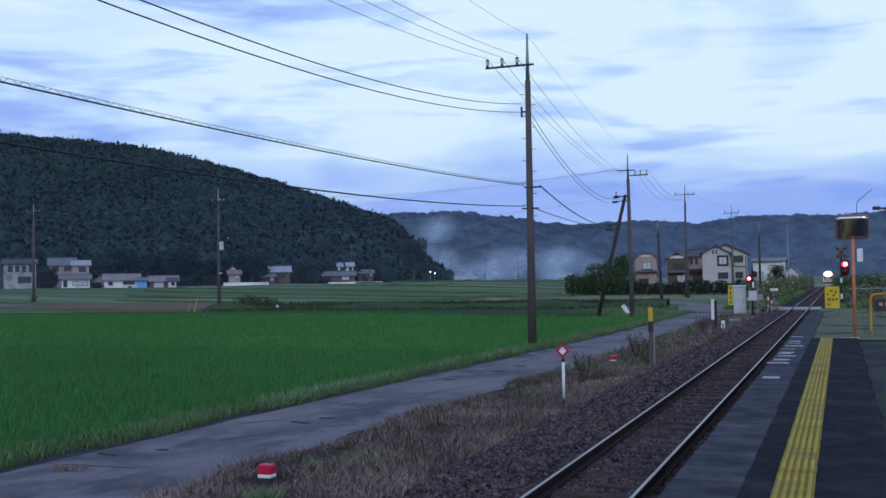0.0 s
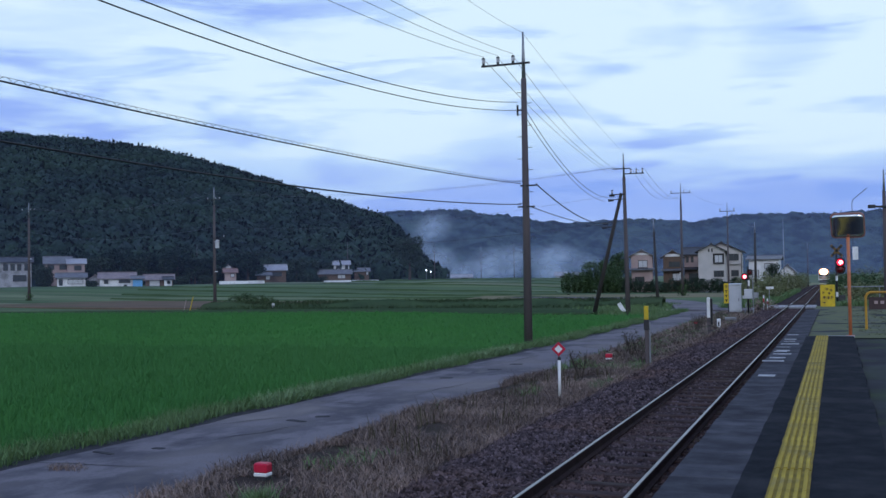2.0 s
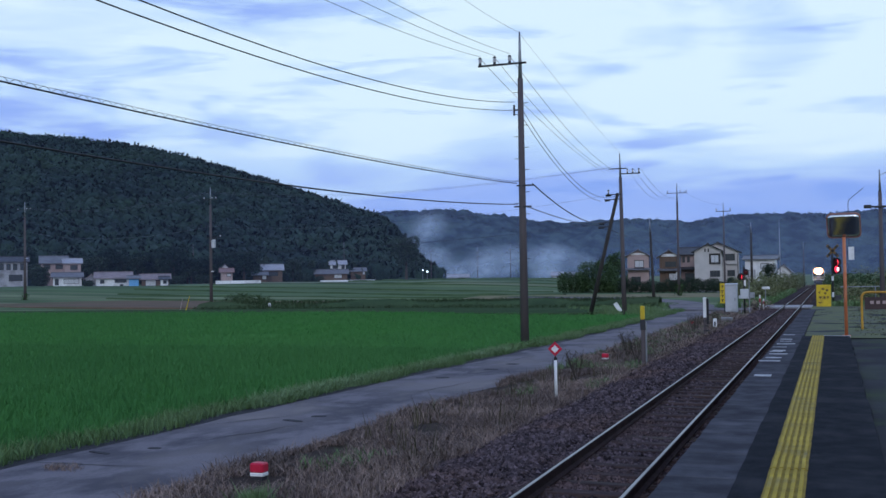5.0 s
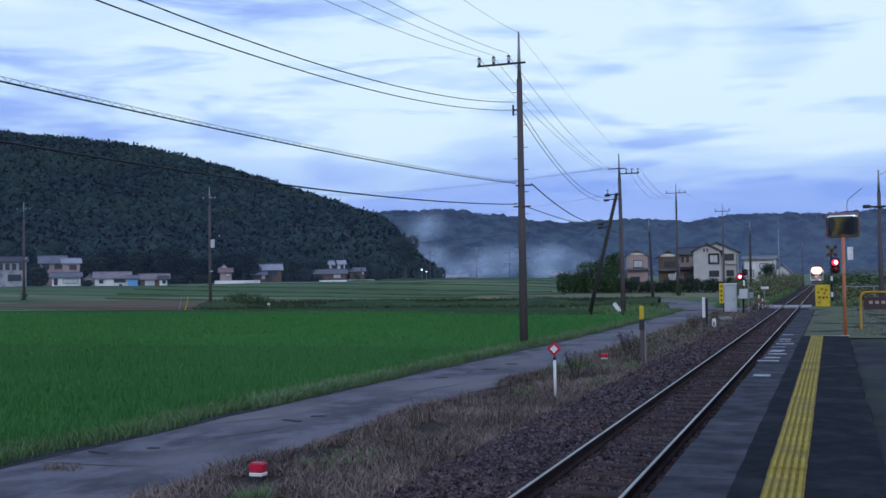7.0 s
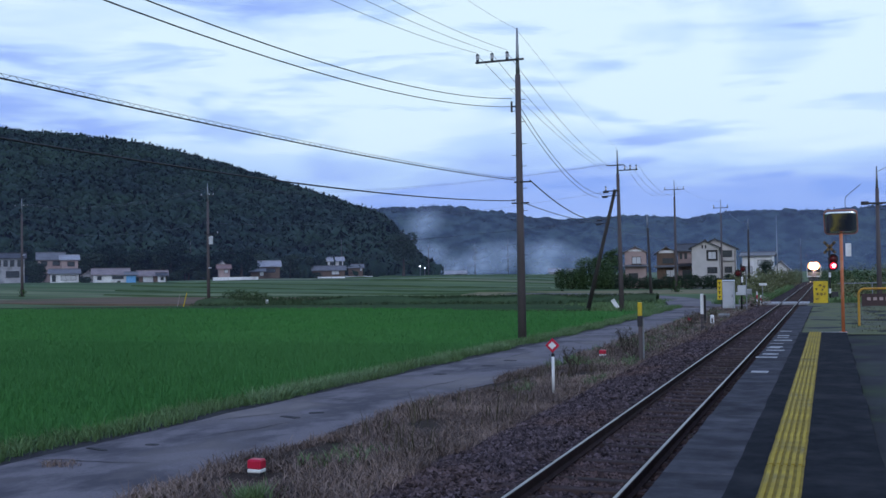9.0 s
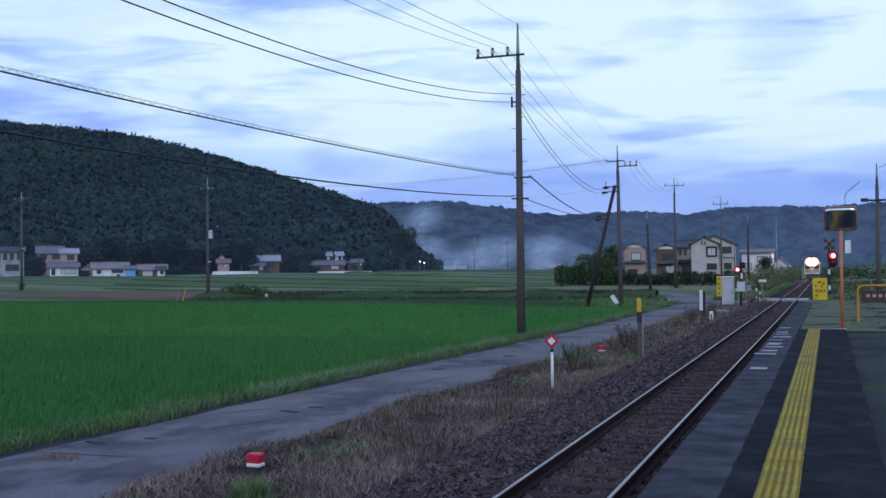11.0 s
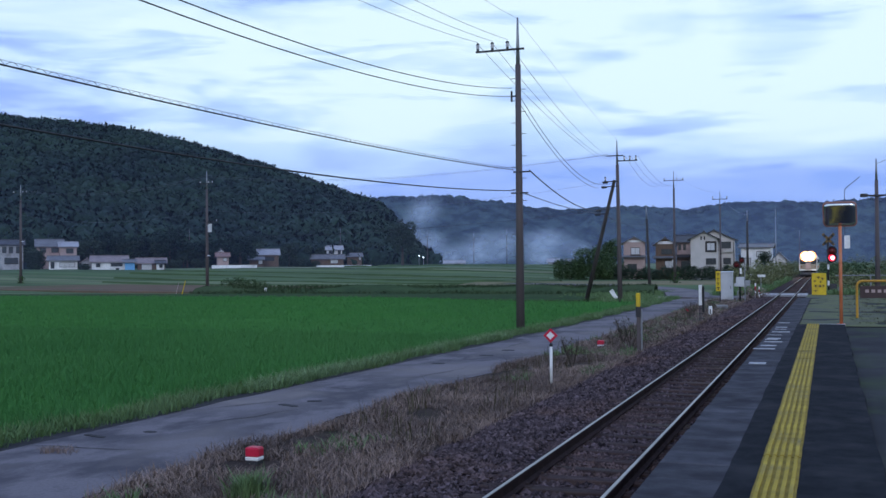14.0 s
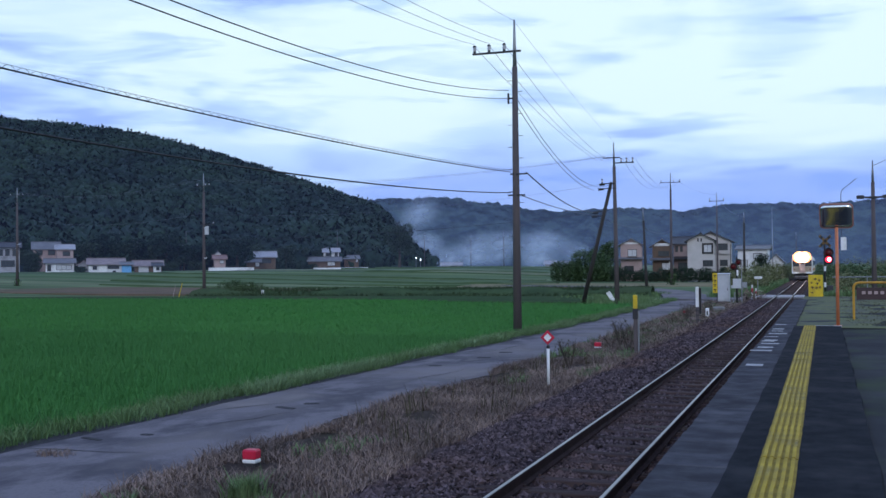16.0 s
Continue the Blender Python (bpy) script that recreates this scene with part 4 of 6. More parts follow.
wire("telephone_cable", (-11.25, 40.7, 5.42), (-15.8, 76.9, 5.61), 0.51, 0.026, sheath, "dark telephone cable between poles")
wire("telephone_cable", (-11.6, 40.7, 4.55), (-15.8, 76.9, 5.38), 0.19, 0.018, sheath, "dark telephone cable between poles")
for xa, xb in ((-13.9, -20.8), (-13.5, -19.3), (-13.0, -18.4)):
    wire("power_wire", (xa, 77, 9.5), (xb, 144.6, 13.2), 1.6, 0.012, bare, "thin bare high-voltage wire between poles")
for za, zb in ((9.7, 13.4), (9.75, 13.6), (7.7, 9.4)):
    wire("power_wire", (-15.2, 76.9, za), (-69.4, 107.3, zb - 1.0), 1.1, 0.008, bare, "thin wire crossing the fields to another pole")
    wire("power_wire", (-69.6, 107.3, zb - 1.0), (-127.4, 140.3, zb + 1.4), 1.4, 0.010, bare, "thin wire crossing the fields to another pole")
wire("telephone_cable", (-16.2, 77.2, 5.5), (-69.6, 107.3, 5.2), 0.5, 0.02, sheath, "dark telephone cable over the fields")
wire("telephone_cable", (-16.0, 77.2, 5.5), (-15.8, 97.6, 5.2), 0.4, 0.018, sheath, "dark telephone cable between poles")
wire("telephone_cable", (-15.8, 97.6, 5.2), (-19.6, 144.7, 6.5), 0.6, 0.018, sheath, "dark telephone cable between poles")
wire("power_wire", (-19.6, 144.7, 13.9), (-11.9, 127.5, 9.9), 0.6, 0.01, bare, "thin wire between poles")
wire("power_wire", (-11.9, 127.5, 9.6), (-11.6, 167.3, 9.0), 0.6, 0.012, bare, "thin wire between poles")
wire("power_wire", (2.15, 52.0, 6.1), (9.0, 16.0, 8.6), 0.5, 0.012, bare, "thin wire from the platform pole")

# ---------------------------------------------------------------- houses
def house_window(parent, x, y, z, w, h, side, pane="glass", bars=1, trim="dark_steel"):
    """A framed window on a wall. side: the angle its outside faces."""
    m = pose(x, y, z, 0, 0, side)
    bm = B()
    t = 0.09
    for dx, dz, sx, sz in ((0, h / 2, w + t, t), (0, -h / 2, w + t, t), (-w / 2, 0, t, h), (w / 2, 0, t, h)):
        box(bm, dx, -0.05, dz, sx, 0.12, sz)
    for k in range(bars):
        box(bm, -w / 2 + w * (k + 1) / (bars + 1), -0.04, 0, 0.05, 0.08, h)
    win = part("window", bm, M[trim], parent, at=m)
    bm = B()
    box(bm, 0, 0.0, 0, w - 0.02, 0.05, h - 0.02)
    part("pane", bm, M[pane], win)
    return win


def gable_roof(bm, w, d, z, rise, over=0.5, thick=0.16, along="x"):
    """Two sloping slabs with a ridge along x or y."""
    a, b = (w, d) if along == "x" else (d, w)
    L2, H2 = a / 2 + over, b / 2
    drop = rise / H2 * over
    pr = [(-H2 - over, z - drop), (0, z + rise), (H2 + over, z - drop), (H2 + over, z - drop + thick), (0, z + rise + thick), (-H2 - over, z - drop + thick)]
    rows = []
    for e in (-L2, L2):
        rows.append([bm.verts.new((e, p, q) if along == "x" else (p, e, q)) for p, q in pr])
    for i in range(6):
        bm.faces.new((rows[0][i], rows[0][(i + 1) % 6], rows[1][(i + 1) % 6], rows[1][i]))
    for r in rows:
        bm.faces.new((r[0], r[1], r[4], r[5]))
        bm.faces.new((r[1], r[2], r[3], r[4]))
    bmesh.ops.recalc_face_normals(bm, faces=bm.faces)
    return bm


def gable_wall(bm, w, d, z0, z, rise, along="x"):
    """A block of rooms with its gables."""
    a, b = (w, d) if along == "x" else (d, w)
    pr = [(-b / 2, z0), (b / 2, z0), (b / 2, z), (0, z + rise), (-b / 2, z)]
    rows = []
    for e in (-a / 2, a / 2):
        rows.append([bm.verts.new((e, p, q) if along == "x" else (p, e, q)) for p, q in pr])
    for i in range(5):
        bm.faces.new((rows[0][i], rows[0][(i + 1) % 5], rows[1][(i + 1) % 5], rows[1][i]))
    for r in rows:
        bm.faces.new(r)
    bmesh.ops.recalc_face_normals(bm, faces=bm.faces)
    return bm


def house(x, y, z, turn, w, d, h, rise, wall, roof, label, along="x", windows=(), eaves=None, name="house", extra=()):
    """windows: (side s/e/w, offset, height, width, tall, pane, bars)."""
    ob = empty(name, pose(x, y, z, 0, 0, turn), label=label, category="house" if name == "house" else "shed", group="houses")
    part("wall", gable_wall(B(), w, d, -2.2, h, rise, along), M[wall], ob)
    r = part("roof", gable_roof(B(), w, d, h, rise, 0.55, 0.18, along), M[roof], ob)
    bm = B()
    Lr = (w if along == "x" else d) + 1.15
    box(bm, 0, 0, h + rise + 0.2, Lr if along == "x" else 0.3, 0.3 if along == "x" else Lr, 0.2, 0.05)
    part("ridge", bm, M[roof], r)
    for side, off, zz, ww, hh, pane, bars in windows:
        if side == "s":
            house_window(ob, off, -d / 2, zz, ww, hh, 0, pane, bars)
        elif side == "e":
            house_window(ob, w / 2, off, zz, ww, hh, 90, pane, bars)
        else:
            house_window(ob, -w / 2, off, zz, ww, hh, -90, pane, bars)
    if eaves:   # pent roof over the ground floor
        zz, out = eaves
        bm = B()
        box(bm, 0, -d / 2 - out / 2, zz, w + 0.9, out + 0.1, 0.12, rot=Matrix.Rotation(radians(18), 4, "X"))
        part("pent_roof", bm, M[roof], ob)
    for kind, px, py, pz, sx, sy, sz, mt in extra:
        bm = B()
        box(bm, px, py, pz, sx, sy, sz, 0.02)
        part(kind, bm, M[mt], ob)
    return ob


def ground_at(x, y):
    return float(land(np.array([float(x)]), np.array([float(y)]))[0])


# beside the lane, behind the hedge
house(-33.4, 193, -1.2, 8, 3.8, 7, 6.55, 0.95, "wall_tan", "roof_grey", "two-storey tan house with a grey roof and curtained window", "y",
      (("s", 0.2, 5.05, 1.55, 1.25, "curtain", 1), ("s", -0.4, 2.0, 1.6, 1.4, "glass", 1)), eaves=(4.1, 0.9),
      extra=(("gable_panel", 0, -3.53, 6.85, 2.6, 0.06, 0.35, "wall_white"), ("window_hood", 0.2, -3.7, 4.25, 1.9, 0.4, 0.16, "dark_steel")))
house(-28.3, 196, -1.2, 8, 3.4, 7, 6.35, 1.05, "wall_brown", "roof_grey", "two-storey brown house with a pale gable", "y",
      (("s", 0.3, 4.9, 1.9, 0.9, "glass", 2), ("s", 0.7, 2.6, 1.5, 1.3, "curtain", 1)), eaves=(3.9, 1.0),
      extra=(("gable_panel", 0, -3.53, 6.55, 2.7, 0.06, 0.5, "wall_white"), ("vent_pipe", 1.3, -3.7, 3.2, 0.22, 0.22, 0.5, "white")))
house(-25.0, 199, -1.2, 5, 2.9, 7, 6.7, 1.15, "wall_tan", "roof_dark", "narrow tan house with a dark tiled roof", "x",
      (("s", -0.85, 5.75, 0.42, 1.0, "glass", 0), ("s", 0.0, 5.75, 0.42, 1.0, "glass", 0), ("s", 0.2, 2.4, 1.6, 1.6, "glass", 1)), eaves=(4.1, 1.4))
big = house(-20.1, 186, -1.2, 4, 4.5, 4, 6.95, 1.15, "wall_cream", "roof_dark", "two-storey cream house with dark square window frames", "y",
            (("s", 1.15, 5.6, 1.3, 1.3, "curtain", 1), ("s", 1.15, 3.05, 1.6, 1.0, "glass", 2), ("s", -0.45, 7.1, 0.14, 0.5, "glass", 0), ("s", 0.1, 7.1, 0.14, 0.5, "glass", 0)))
house(-19.0, 192.3, -1.2, 4, 7.0, 8, 6.85, 1.6, "wall_cream", "roof_dark", "cream wing of a house with an upper balcony", "y",
      (("s", 2.0, 5.9, 1.7, 1.1, "glass", 1), ("s", 2.2, 3.1, 1.2, 1.0, "glass", 1)), extra=(("balcony", 2.3, -4.2, 4.9, 1.7, 0.6, 0.5, "wall_cream"), ("drain_pipe", 3.35, -4.1, 3.2, 0.1, 0.1, 6.4, "dark_steel")))
# dark square surround on the big house
bm = B()
for dx, dz, sx, sz in ((0, 0.8, 1.85, 0.22), (0, -0.8, 1.85, 0.22), (-0.82, 0, 0.22, 1.6), (0.82, 0, 0.22, 1.6)):
    box(bm, 1.15 + dx, -2.08, 5.6 + dz, sx, 0.14, sz)
part("window_surround", bm, M["black"], big)
house(-12.5, 206, -1.2, 0, 5.3, 9, 5.55, 0.6, "wall_white", "roof_grey", "white rendered house with a low grey roof", "x", (("s", 0.9, 4.3, 1.5, 1.0, "curtain", 1), ("s", -1.5, 3.0, 1.2, 1.2, "curtain", 1)))
house(-8.7, 212, -1.2, 0, 2.6, 5, 3.3, 1.2, "wall_white", "roof_grey", "low white outbuilding beside the track", "y", name="shed")

# hamlet at the foot of the hill
HAM = [
    (-190.6, 205, 2.4, 43, 7.4, 6, 5.2, 1.1, "wall_worn", "roof_dark", "two-storey white farmhouse with a dark roof", "x", (("s", -2.2, 3.9, 1.0, 1.5, "glass", 0), ("s", -0.6, 3.9, 0.9, 1.5, "glass", 0), ("s", 0.9, 3.9, 0.9, 1.5, "glass", 0), ("s", 2.6, 3.9, 1.0, 1.6, "glass", 1), ("s", 1, 1.2, 3, 1.5, "glass", 2))),
    (-183.6, 212, 2.6, 42, 6.0, 7, 4.6, 1.6, "wall_tan", "roof_grey", "two-storey weathered house with a grey roof", "x", (("s", -1.6, 3.6, 1.4, 1.1, "glass", 1), ("s", 1.2, 3.6, 1.6, 1.1, "glass", 1), ("s", 0.8, 1.3, 2.4, 1.4, "glass", 2))),
    (-176.2, 210, 2.6, 42, 3.8, 6, 4.4, 1.0, "wall_tan", "roof_pale", "tan two-storey house with a pale sheet roof", "x", (("s", 0.3, 3.3, 1.6, 1.1, "glass", 1),)),
    (-173.0, 204.5, 1.3, 40, 6.4, 4.5, 2.3, 0.9, "wall_white", "roof_grey", "low white shed with wide pale shutters", "x", (("s", 0.9, 1.2, 3.4, 1.1, "curtain", 2), ("s", -2.4, 1.1, 0.8, 1.5, "glass", 0))),
    (-162.3, 208, 0.9, 39, 8.0, 5, 2.3, 1.2, "wall_white", "roof_faded", "long low white workshop with a faded roof", "x", (("s", -2.6, 1.4, 0.9, 0.8, "glass", 1), ("s", 1.6, 1.5, 2.6, 0.7, "glass", 2), ("s", 1.8, 0.4, 0.7, 0.6, "glass", 0))),
    (-167.2, 206, 0.9, 39, 2.6, 4.5, 2.2, 0.8, "wall_worn", "roof_faded", "small worn lean-to beside a white workshop", "y", ()),
    (-157.2, 209, 0.8, 38, 2.2, 3.5, 2.2, 0.5, "wall_blue", "roof_grey", "small shed clad in bright blue sheet", "x", ()),
    (-153.6, 212.5, 1.0, 38, 6.4, 4, 1.8, 1.0, "wall_brown", "roof_faded", "dark low shed with a broad white door", "x", (("s", -1.1, 0.9, 2.4, 1.5, "curtain", 0),)),
    (-150.3, 211.5, 1.0, 38, 1.7, 3, 1.7, 0.5, "wall_white", "roof_dark", "tiny white outbuilding with a dark window", "x", (("s", 0.1, 1.0, 0.7, 0.7, "glass", 0),)),
    (-148.4, 236, 2.2, 36, 2.8, 4, 2.2, 0.8, "wall_tan", "roof_red", "small rust-coloured barn among trees", "x", (("s", 0.5, 1.4, 1.0, 0.8, "curtain", 0),)),
    (-150.2, 238, 3.6, 36, 1.5, 2.5, 2.0, 0.7, "wall_white", "roof_grey", "narrow white upper room over a barn", "y", ()),
    (-145.7, 255, 2.6, 32, 5.4, 5.5, 2.4, 1.3, "wall_brown", "roof_pale", "dark single-storey house with a broad pale grey roof", "x", (("s", 0, 1.2, 3.0, 1.1, "glass", 2),)),
    (-146.0, 249, 2.0, 32, 3.6, 3.0, 1.6, 0.6, "wall_brown", "roof_grey", "small dark garage beside a farmhouse", "x", (("s", 1.1, 0.9, 1.1, 1.1, "curtain", 0),)),
    (-140.7, 286, 3.6, 28, 4.6, 5, 3.0, 1.0, "wall_white", "roof_pale", "white upper storey of a farmhouse with a grey roof", "x", (("s", -1.0, 2.2, 1.2, 0.9, "glass", 1), ("s", 1.5, 2.2, 0.9, 1.1, "glass", 0))),
    (-140.5, 281, 2.0, 28, 9.5, 4, 1.9, 1.0, "wall_brown", "roof_grey", "low grey-roofed wing of a farmhouse", "x", (("s", 2, 1.0, 2.2, 1.1, "curtain", 1),)),
    (-136.4, 291, 2.4, 28, 4.4, 5, 2.1, 0.9, "wall_brown", "roof_grey", "single-storey house with a grey roof", "x", (("s", 1.7, 1.5, 0.7, 0.9, "curtain", 0),)),
    (-117.6, 330, 1.3, 20, 6.6, 5, 0.9, 0.8, "wall_worn", "roof_pale", "long pale barn by the far fields", "x", (("s", 1, 0.5, 2.0, 0.5, "glass", 1),)),
    (-83.5, 330, 1.1, 12, 3.2, 5, 1.2, 0.9, "wall_worn", "roof_pale", "far white farm building", "x", (("s", 0.5, 0.8, 1.2, 0.6, "glass", 1),)),
    (-78.3, 331, 1.1, 12, 3.0, 5, 1.2, 0.8, "wall_worn", "roof_grey", "far pale farm shed", "x", (("s", 0.3, 0.8, 1.0, 0.6, "glass", 0),)),
]
for x, y, z, a, w, d, h, rise, wall, roof, label, along_, wins in HAM:
    house(x, y, z, a, w, d, h, rise, wall, roof, label, along_, wins)

# ---------------------------------------------------------------- rice, grass, stones, shrubs
def blades(name, pts, per, height, width, lean, material, label, category, seed=1):
    """Tufts of narrow leaves in one mesh. pts: rows of x, y, z, scale."""
    rng = np.random.default_rng(seed)
    p = np.repeat(pts[:, :3], per, 0) + np.c_[rng.normal(0, 0.045, (len(pts) * per, 2)), np.zeros(len(pts) * per)] * np.repeat(pts[:, 3:4], per, 0)
    s = np.repeat(pts[:, 3], per)
    n = len(p)
    a = rng.uniform(0, 2 * np.pi, n)
    h = height * s * rng.uniform(0.6, 1.15, n)
    w = width * s * rng.uniform(0.7, 1.3, n)
    side = np.c_[np.cos(a), np.sin(a), np.zeros(n)] * w[:, None] * 0.5
    b = a + rng.uniform(0.8, 2.3, n)
    bend = np.c_[np.cos(b), np.sin(b), np.zeros(n)] * (lean * h * rng.uniform(0.2, 1.2, n))[:, None]
    mid = p + bend * 0.35 + np.c_[np.zeros((n, 2)), h * 0.6]
    tip = p + bend + np.c_[np.zeros((n, 2)), h * rng.uniform(0.8, 1.05, n)]
    v = np.stack([p - side, p + side, mid + side * 0.8, mid - side * 0.8, tip], 1).reshape(-1, 3)
    i = np.arange(n)[:, None] * 5
    f = np.concatenate([np.c_[i, i + 1, i + 2], np.c_[i, i + 2, i + 3], np.c_[i + 3, i + 2, i + 4]])
    me = bpy.data.meshes.new(name)
    me.vertices.add(len(v))
    me.vertices.foreach_set("co", v.astype(np.float32).ravel())
    me.loops.add(f.size)
    me.loops.foreach_set("vertex_index", f.astype(np.int32).ravel())
    me.polygons.add(len(f))
    me.polygons.foreach_set("loop_start", np.arange(0, f.size, 3, dtype=np.int32))
    me.polygons.foreach_set("loop_total", np.full(len(f), 3, dtype=np.int32))
    me.update(calc_edges=True)
    me.materials.append(material)
    return tagged(new(name, me), label=label, category=category, kind="stuff")


def spread(rng, n, x0, x1, y0, y1, z, s0=0.8, s1=1.2):
    return np.c_[rng.uniform(x0, x1, n), rng.uniform(y0, y1, n), np.full(n, z), rng.uniform(s0, s1, n)]


def rice_edge(x):
    """How far the rice reaches."""
    return 70.0 + 8.5 * smoothstep(-14, -40, x)


def make_rice():
    # dense canopy just under the leaf tips
    xs = np.concatenate([[-11.75, -11.9, -12.2], np.arange(-12.8, -20, -0.6), np.arange(-20, -120, -2.5)])
    ys = np.concatenate([np.arange(-40, 40, 1.0), np.arange(40, 93, 1.5)])
    X, Y = np.meshgrid(xs, ys)
    keep = Y < rice_edge(X)
    shift = lane_x(Y) + 9.65
    Z = np.where(X > -11.85, FIELD_Z - 0.02, np.where(X > -12.1, -1.08, -0.96))
    nz = np.array([noise.noise(Vector((x * 0.9, y * 0.9, 0))) * 0.05 for x, y in zip(X.ravel(), Y.ravel())]).reshape(X.shape)
    X = X + shift * (1 - smoothstep(-14, -24, X))
    v = np.stack([X, Y, Z + nz], -1).reshape(-1, 3)
    n, m = len(xs), len(ys)
    idx = np.arange(n * m).reshape(m, n)
    f = np.stack([idx[:-1, :-1], idx[:-1, 1:], idx[1:, 1:], idx[1:, :-1]], -1).reshape(-1, 4)
    f = f[keep.ravel()[f].all(1)][:, ::-1]
    tagged(raw("rice_field", v.tolist(), f.tolist(), M["rice_bed"], smooth=True), label="dense even bed of green rice beside the lane", category="rice field", kind="stuff")
    rng = np.random.default_rng(3)
    near = spread(rng, 72000, -42, -11.2, 6, 36, -1.12)
    near = near[(near[:, 0] > -1.12 * near[:, 1] - 6) & (near[:, 0] < lane_x(near[:, 1]) - 2.3)]
    near[:, 0] = np.round(near[:, 0] / 0.3) * 0.3 + rng.normal(0, 0.05, len(near))
    blades("rice_plants", near, 5, 0.36, 0.014, 0.5, M["rice"], "upright narrow leaves of young green rice", "rice", 3)
    far = spread(rng, 52000, -95, -11.2, 34, 88, -1.12, 0.9, 1.2)
    far = far[(far[:, 0] > -1.12 * far[:, 1] - 6) & (far[:, 1] < rice_edge(far[:, 0]))]
    blades("rice_plants", far, 4, 0.33, 0.024, 0.4, M["rice"], "farther rows of green rice leaves", "rice", 4)
    # rank grass on the bank along the lane
    edge = spread(rng, 13000, -11.95, -11.10, 6, 80, -1.12, 0.6, 1.2)
    edge[:, 0] += 0.12 * np.sin(edge[:, 1] * 1.3) + lane_x(edge[:, 1]) + 9.65
    blades("bank_grass", edge, 6, 0.3, 0.012, 0.8, M["grass"], "green grass along the edge of the lane", "grass", 6)
    pale = spread(rng, 1900, -11.6, -11.10, 18, 36, -1.12, 0.6, 1.25)
    pale = pale[np.array([noise.noise(Vector((x * 0.6, y * 0.35, 2))) for x, y in pale[:, :2]]) > -0.12]
    pale[:, 0] += lane_x(pale[:, 1]) + 9.65
    blades("bank_grass", pale, 6, 0.34, 0.012, 0.9, M["pale_grass"], "pale seeding grass along the edge of the lane", "grass", 7)


make_rice()


def make_verge():
    rng = np.random.default_rng(8)
    dry = spread(rng, 19000, -8.2, -5.05, 7, 34, -1.02, 0.6, 1.5)
    dens = np.array([noise.noise(Vector((x * 0.9, y * 0.5, 4))) for x, y in dry[:, :2]])
    keep = (dens > -0.28) & (dry[:, 0] > lane_x(dry[:, 1]) + 2.05 + 0.25 * np.sin(dry[:, 1] * 0.9)) & (np.hypot(dry[:, 0] + 7.05, dry[:, 1] - 11.8) > 0.45)
    blades("dead_grass", dry[keep], 6, 0.14, 0.008, 1.5, M["dry_grass"], "matted straw-coloured dead grass on the verge", "grass", 9)
    far = spread(rng, 7000, -7.4, -5.0, 34, 74, -1.02, 0.8, 1.6)
    blades("dead_grass", far, 5, 0.17, 0.02, 1.6, M["dry_grass"], "farther dead grass beside the lane", "grass", 10)
    green = spread(rng, 6500, -7.6, -5.2, 7, 74, -1.02, 0.5, 1.3)
    dg = np.array([noise.noise(Vector((x * 0.7, y * 0.35, 14))) for x, y in green[:, :2]])
    blades("green_tufts", green[(dg > np.where(green[:, 1] > 27, 0.02, 0.3)) & (np.hypot(green[:, 0] + 7.05, green[:, 1] - 11.8) > 0.45)], 7, 0.2, 0.013, 1.0, M["grass"], "green grass tufts among the dead grass", "grass", 11)
    near = np.c_[rng.normal(-6.06, 0.06, 90), rng.normal(10.14, 0.08, 90), np.full(90, -1.02), rng.uniform(0.7, 1.2, 90)]
    blades("green_tufts", near, 9, 0.34, 0.014, 0.6, M["grass"], "bushy green weed at the foot of a marker", "grass", 12)
    tall = spread(rng, 500, -7.2, -5.4, 14, 60, -1.0, 0.7, 1.6)
    dt = np.array([noise.noise(Vector((x * 1.2, y * 0.8, 24))) for x, y in tall[:, :2]])
    blades("weed_stems", tall[dt > 0.05], 4, 0.38, 0.009, 0.6, M["weed"], "thin brown weed stems on the verge", "weed", 13)
    # weeds round the far end of the line
    for name, x0, x1, y0, y1, n, h, mt, lb in (("trackside_weeds", -8.6, -4.9, 84, 160, 7000, 0.5, "grass", "mixed green weeds past the crossing"),
                                              ("platform_weeds", -0.6, 9, 57, 76, 5200, 0.28, "grass", "short weeds on the platform ramp"),
                                              ("platform_weeds", 0.6, 8.5, 29.5, 57, 2200, 0.07, "weed", "low moss and weeds on the bare platform"),
                                              ("trackside_weeds", -0.8, 12, 85, 190, 8000, 0.8, "grass", "tall weeds right beside the far track")):
        pts = spread(rng, n, x0, x1, y0, y1, -1.05, 0.6, 1.4)
        if name == "platform_weeds":
            pts[:, 2] = np.where(pts[:, 1] < 56, -0.08, -0.1 - 0.9 * smoothstep(56, 77, pts[:, 1]))
        blades(name, pts, 5, h, 0.03 if h > 0.1 else 0.009, 0.8, M[mt], lb, "weeds", 15)


make_verge()


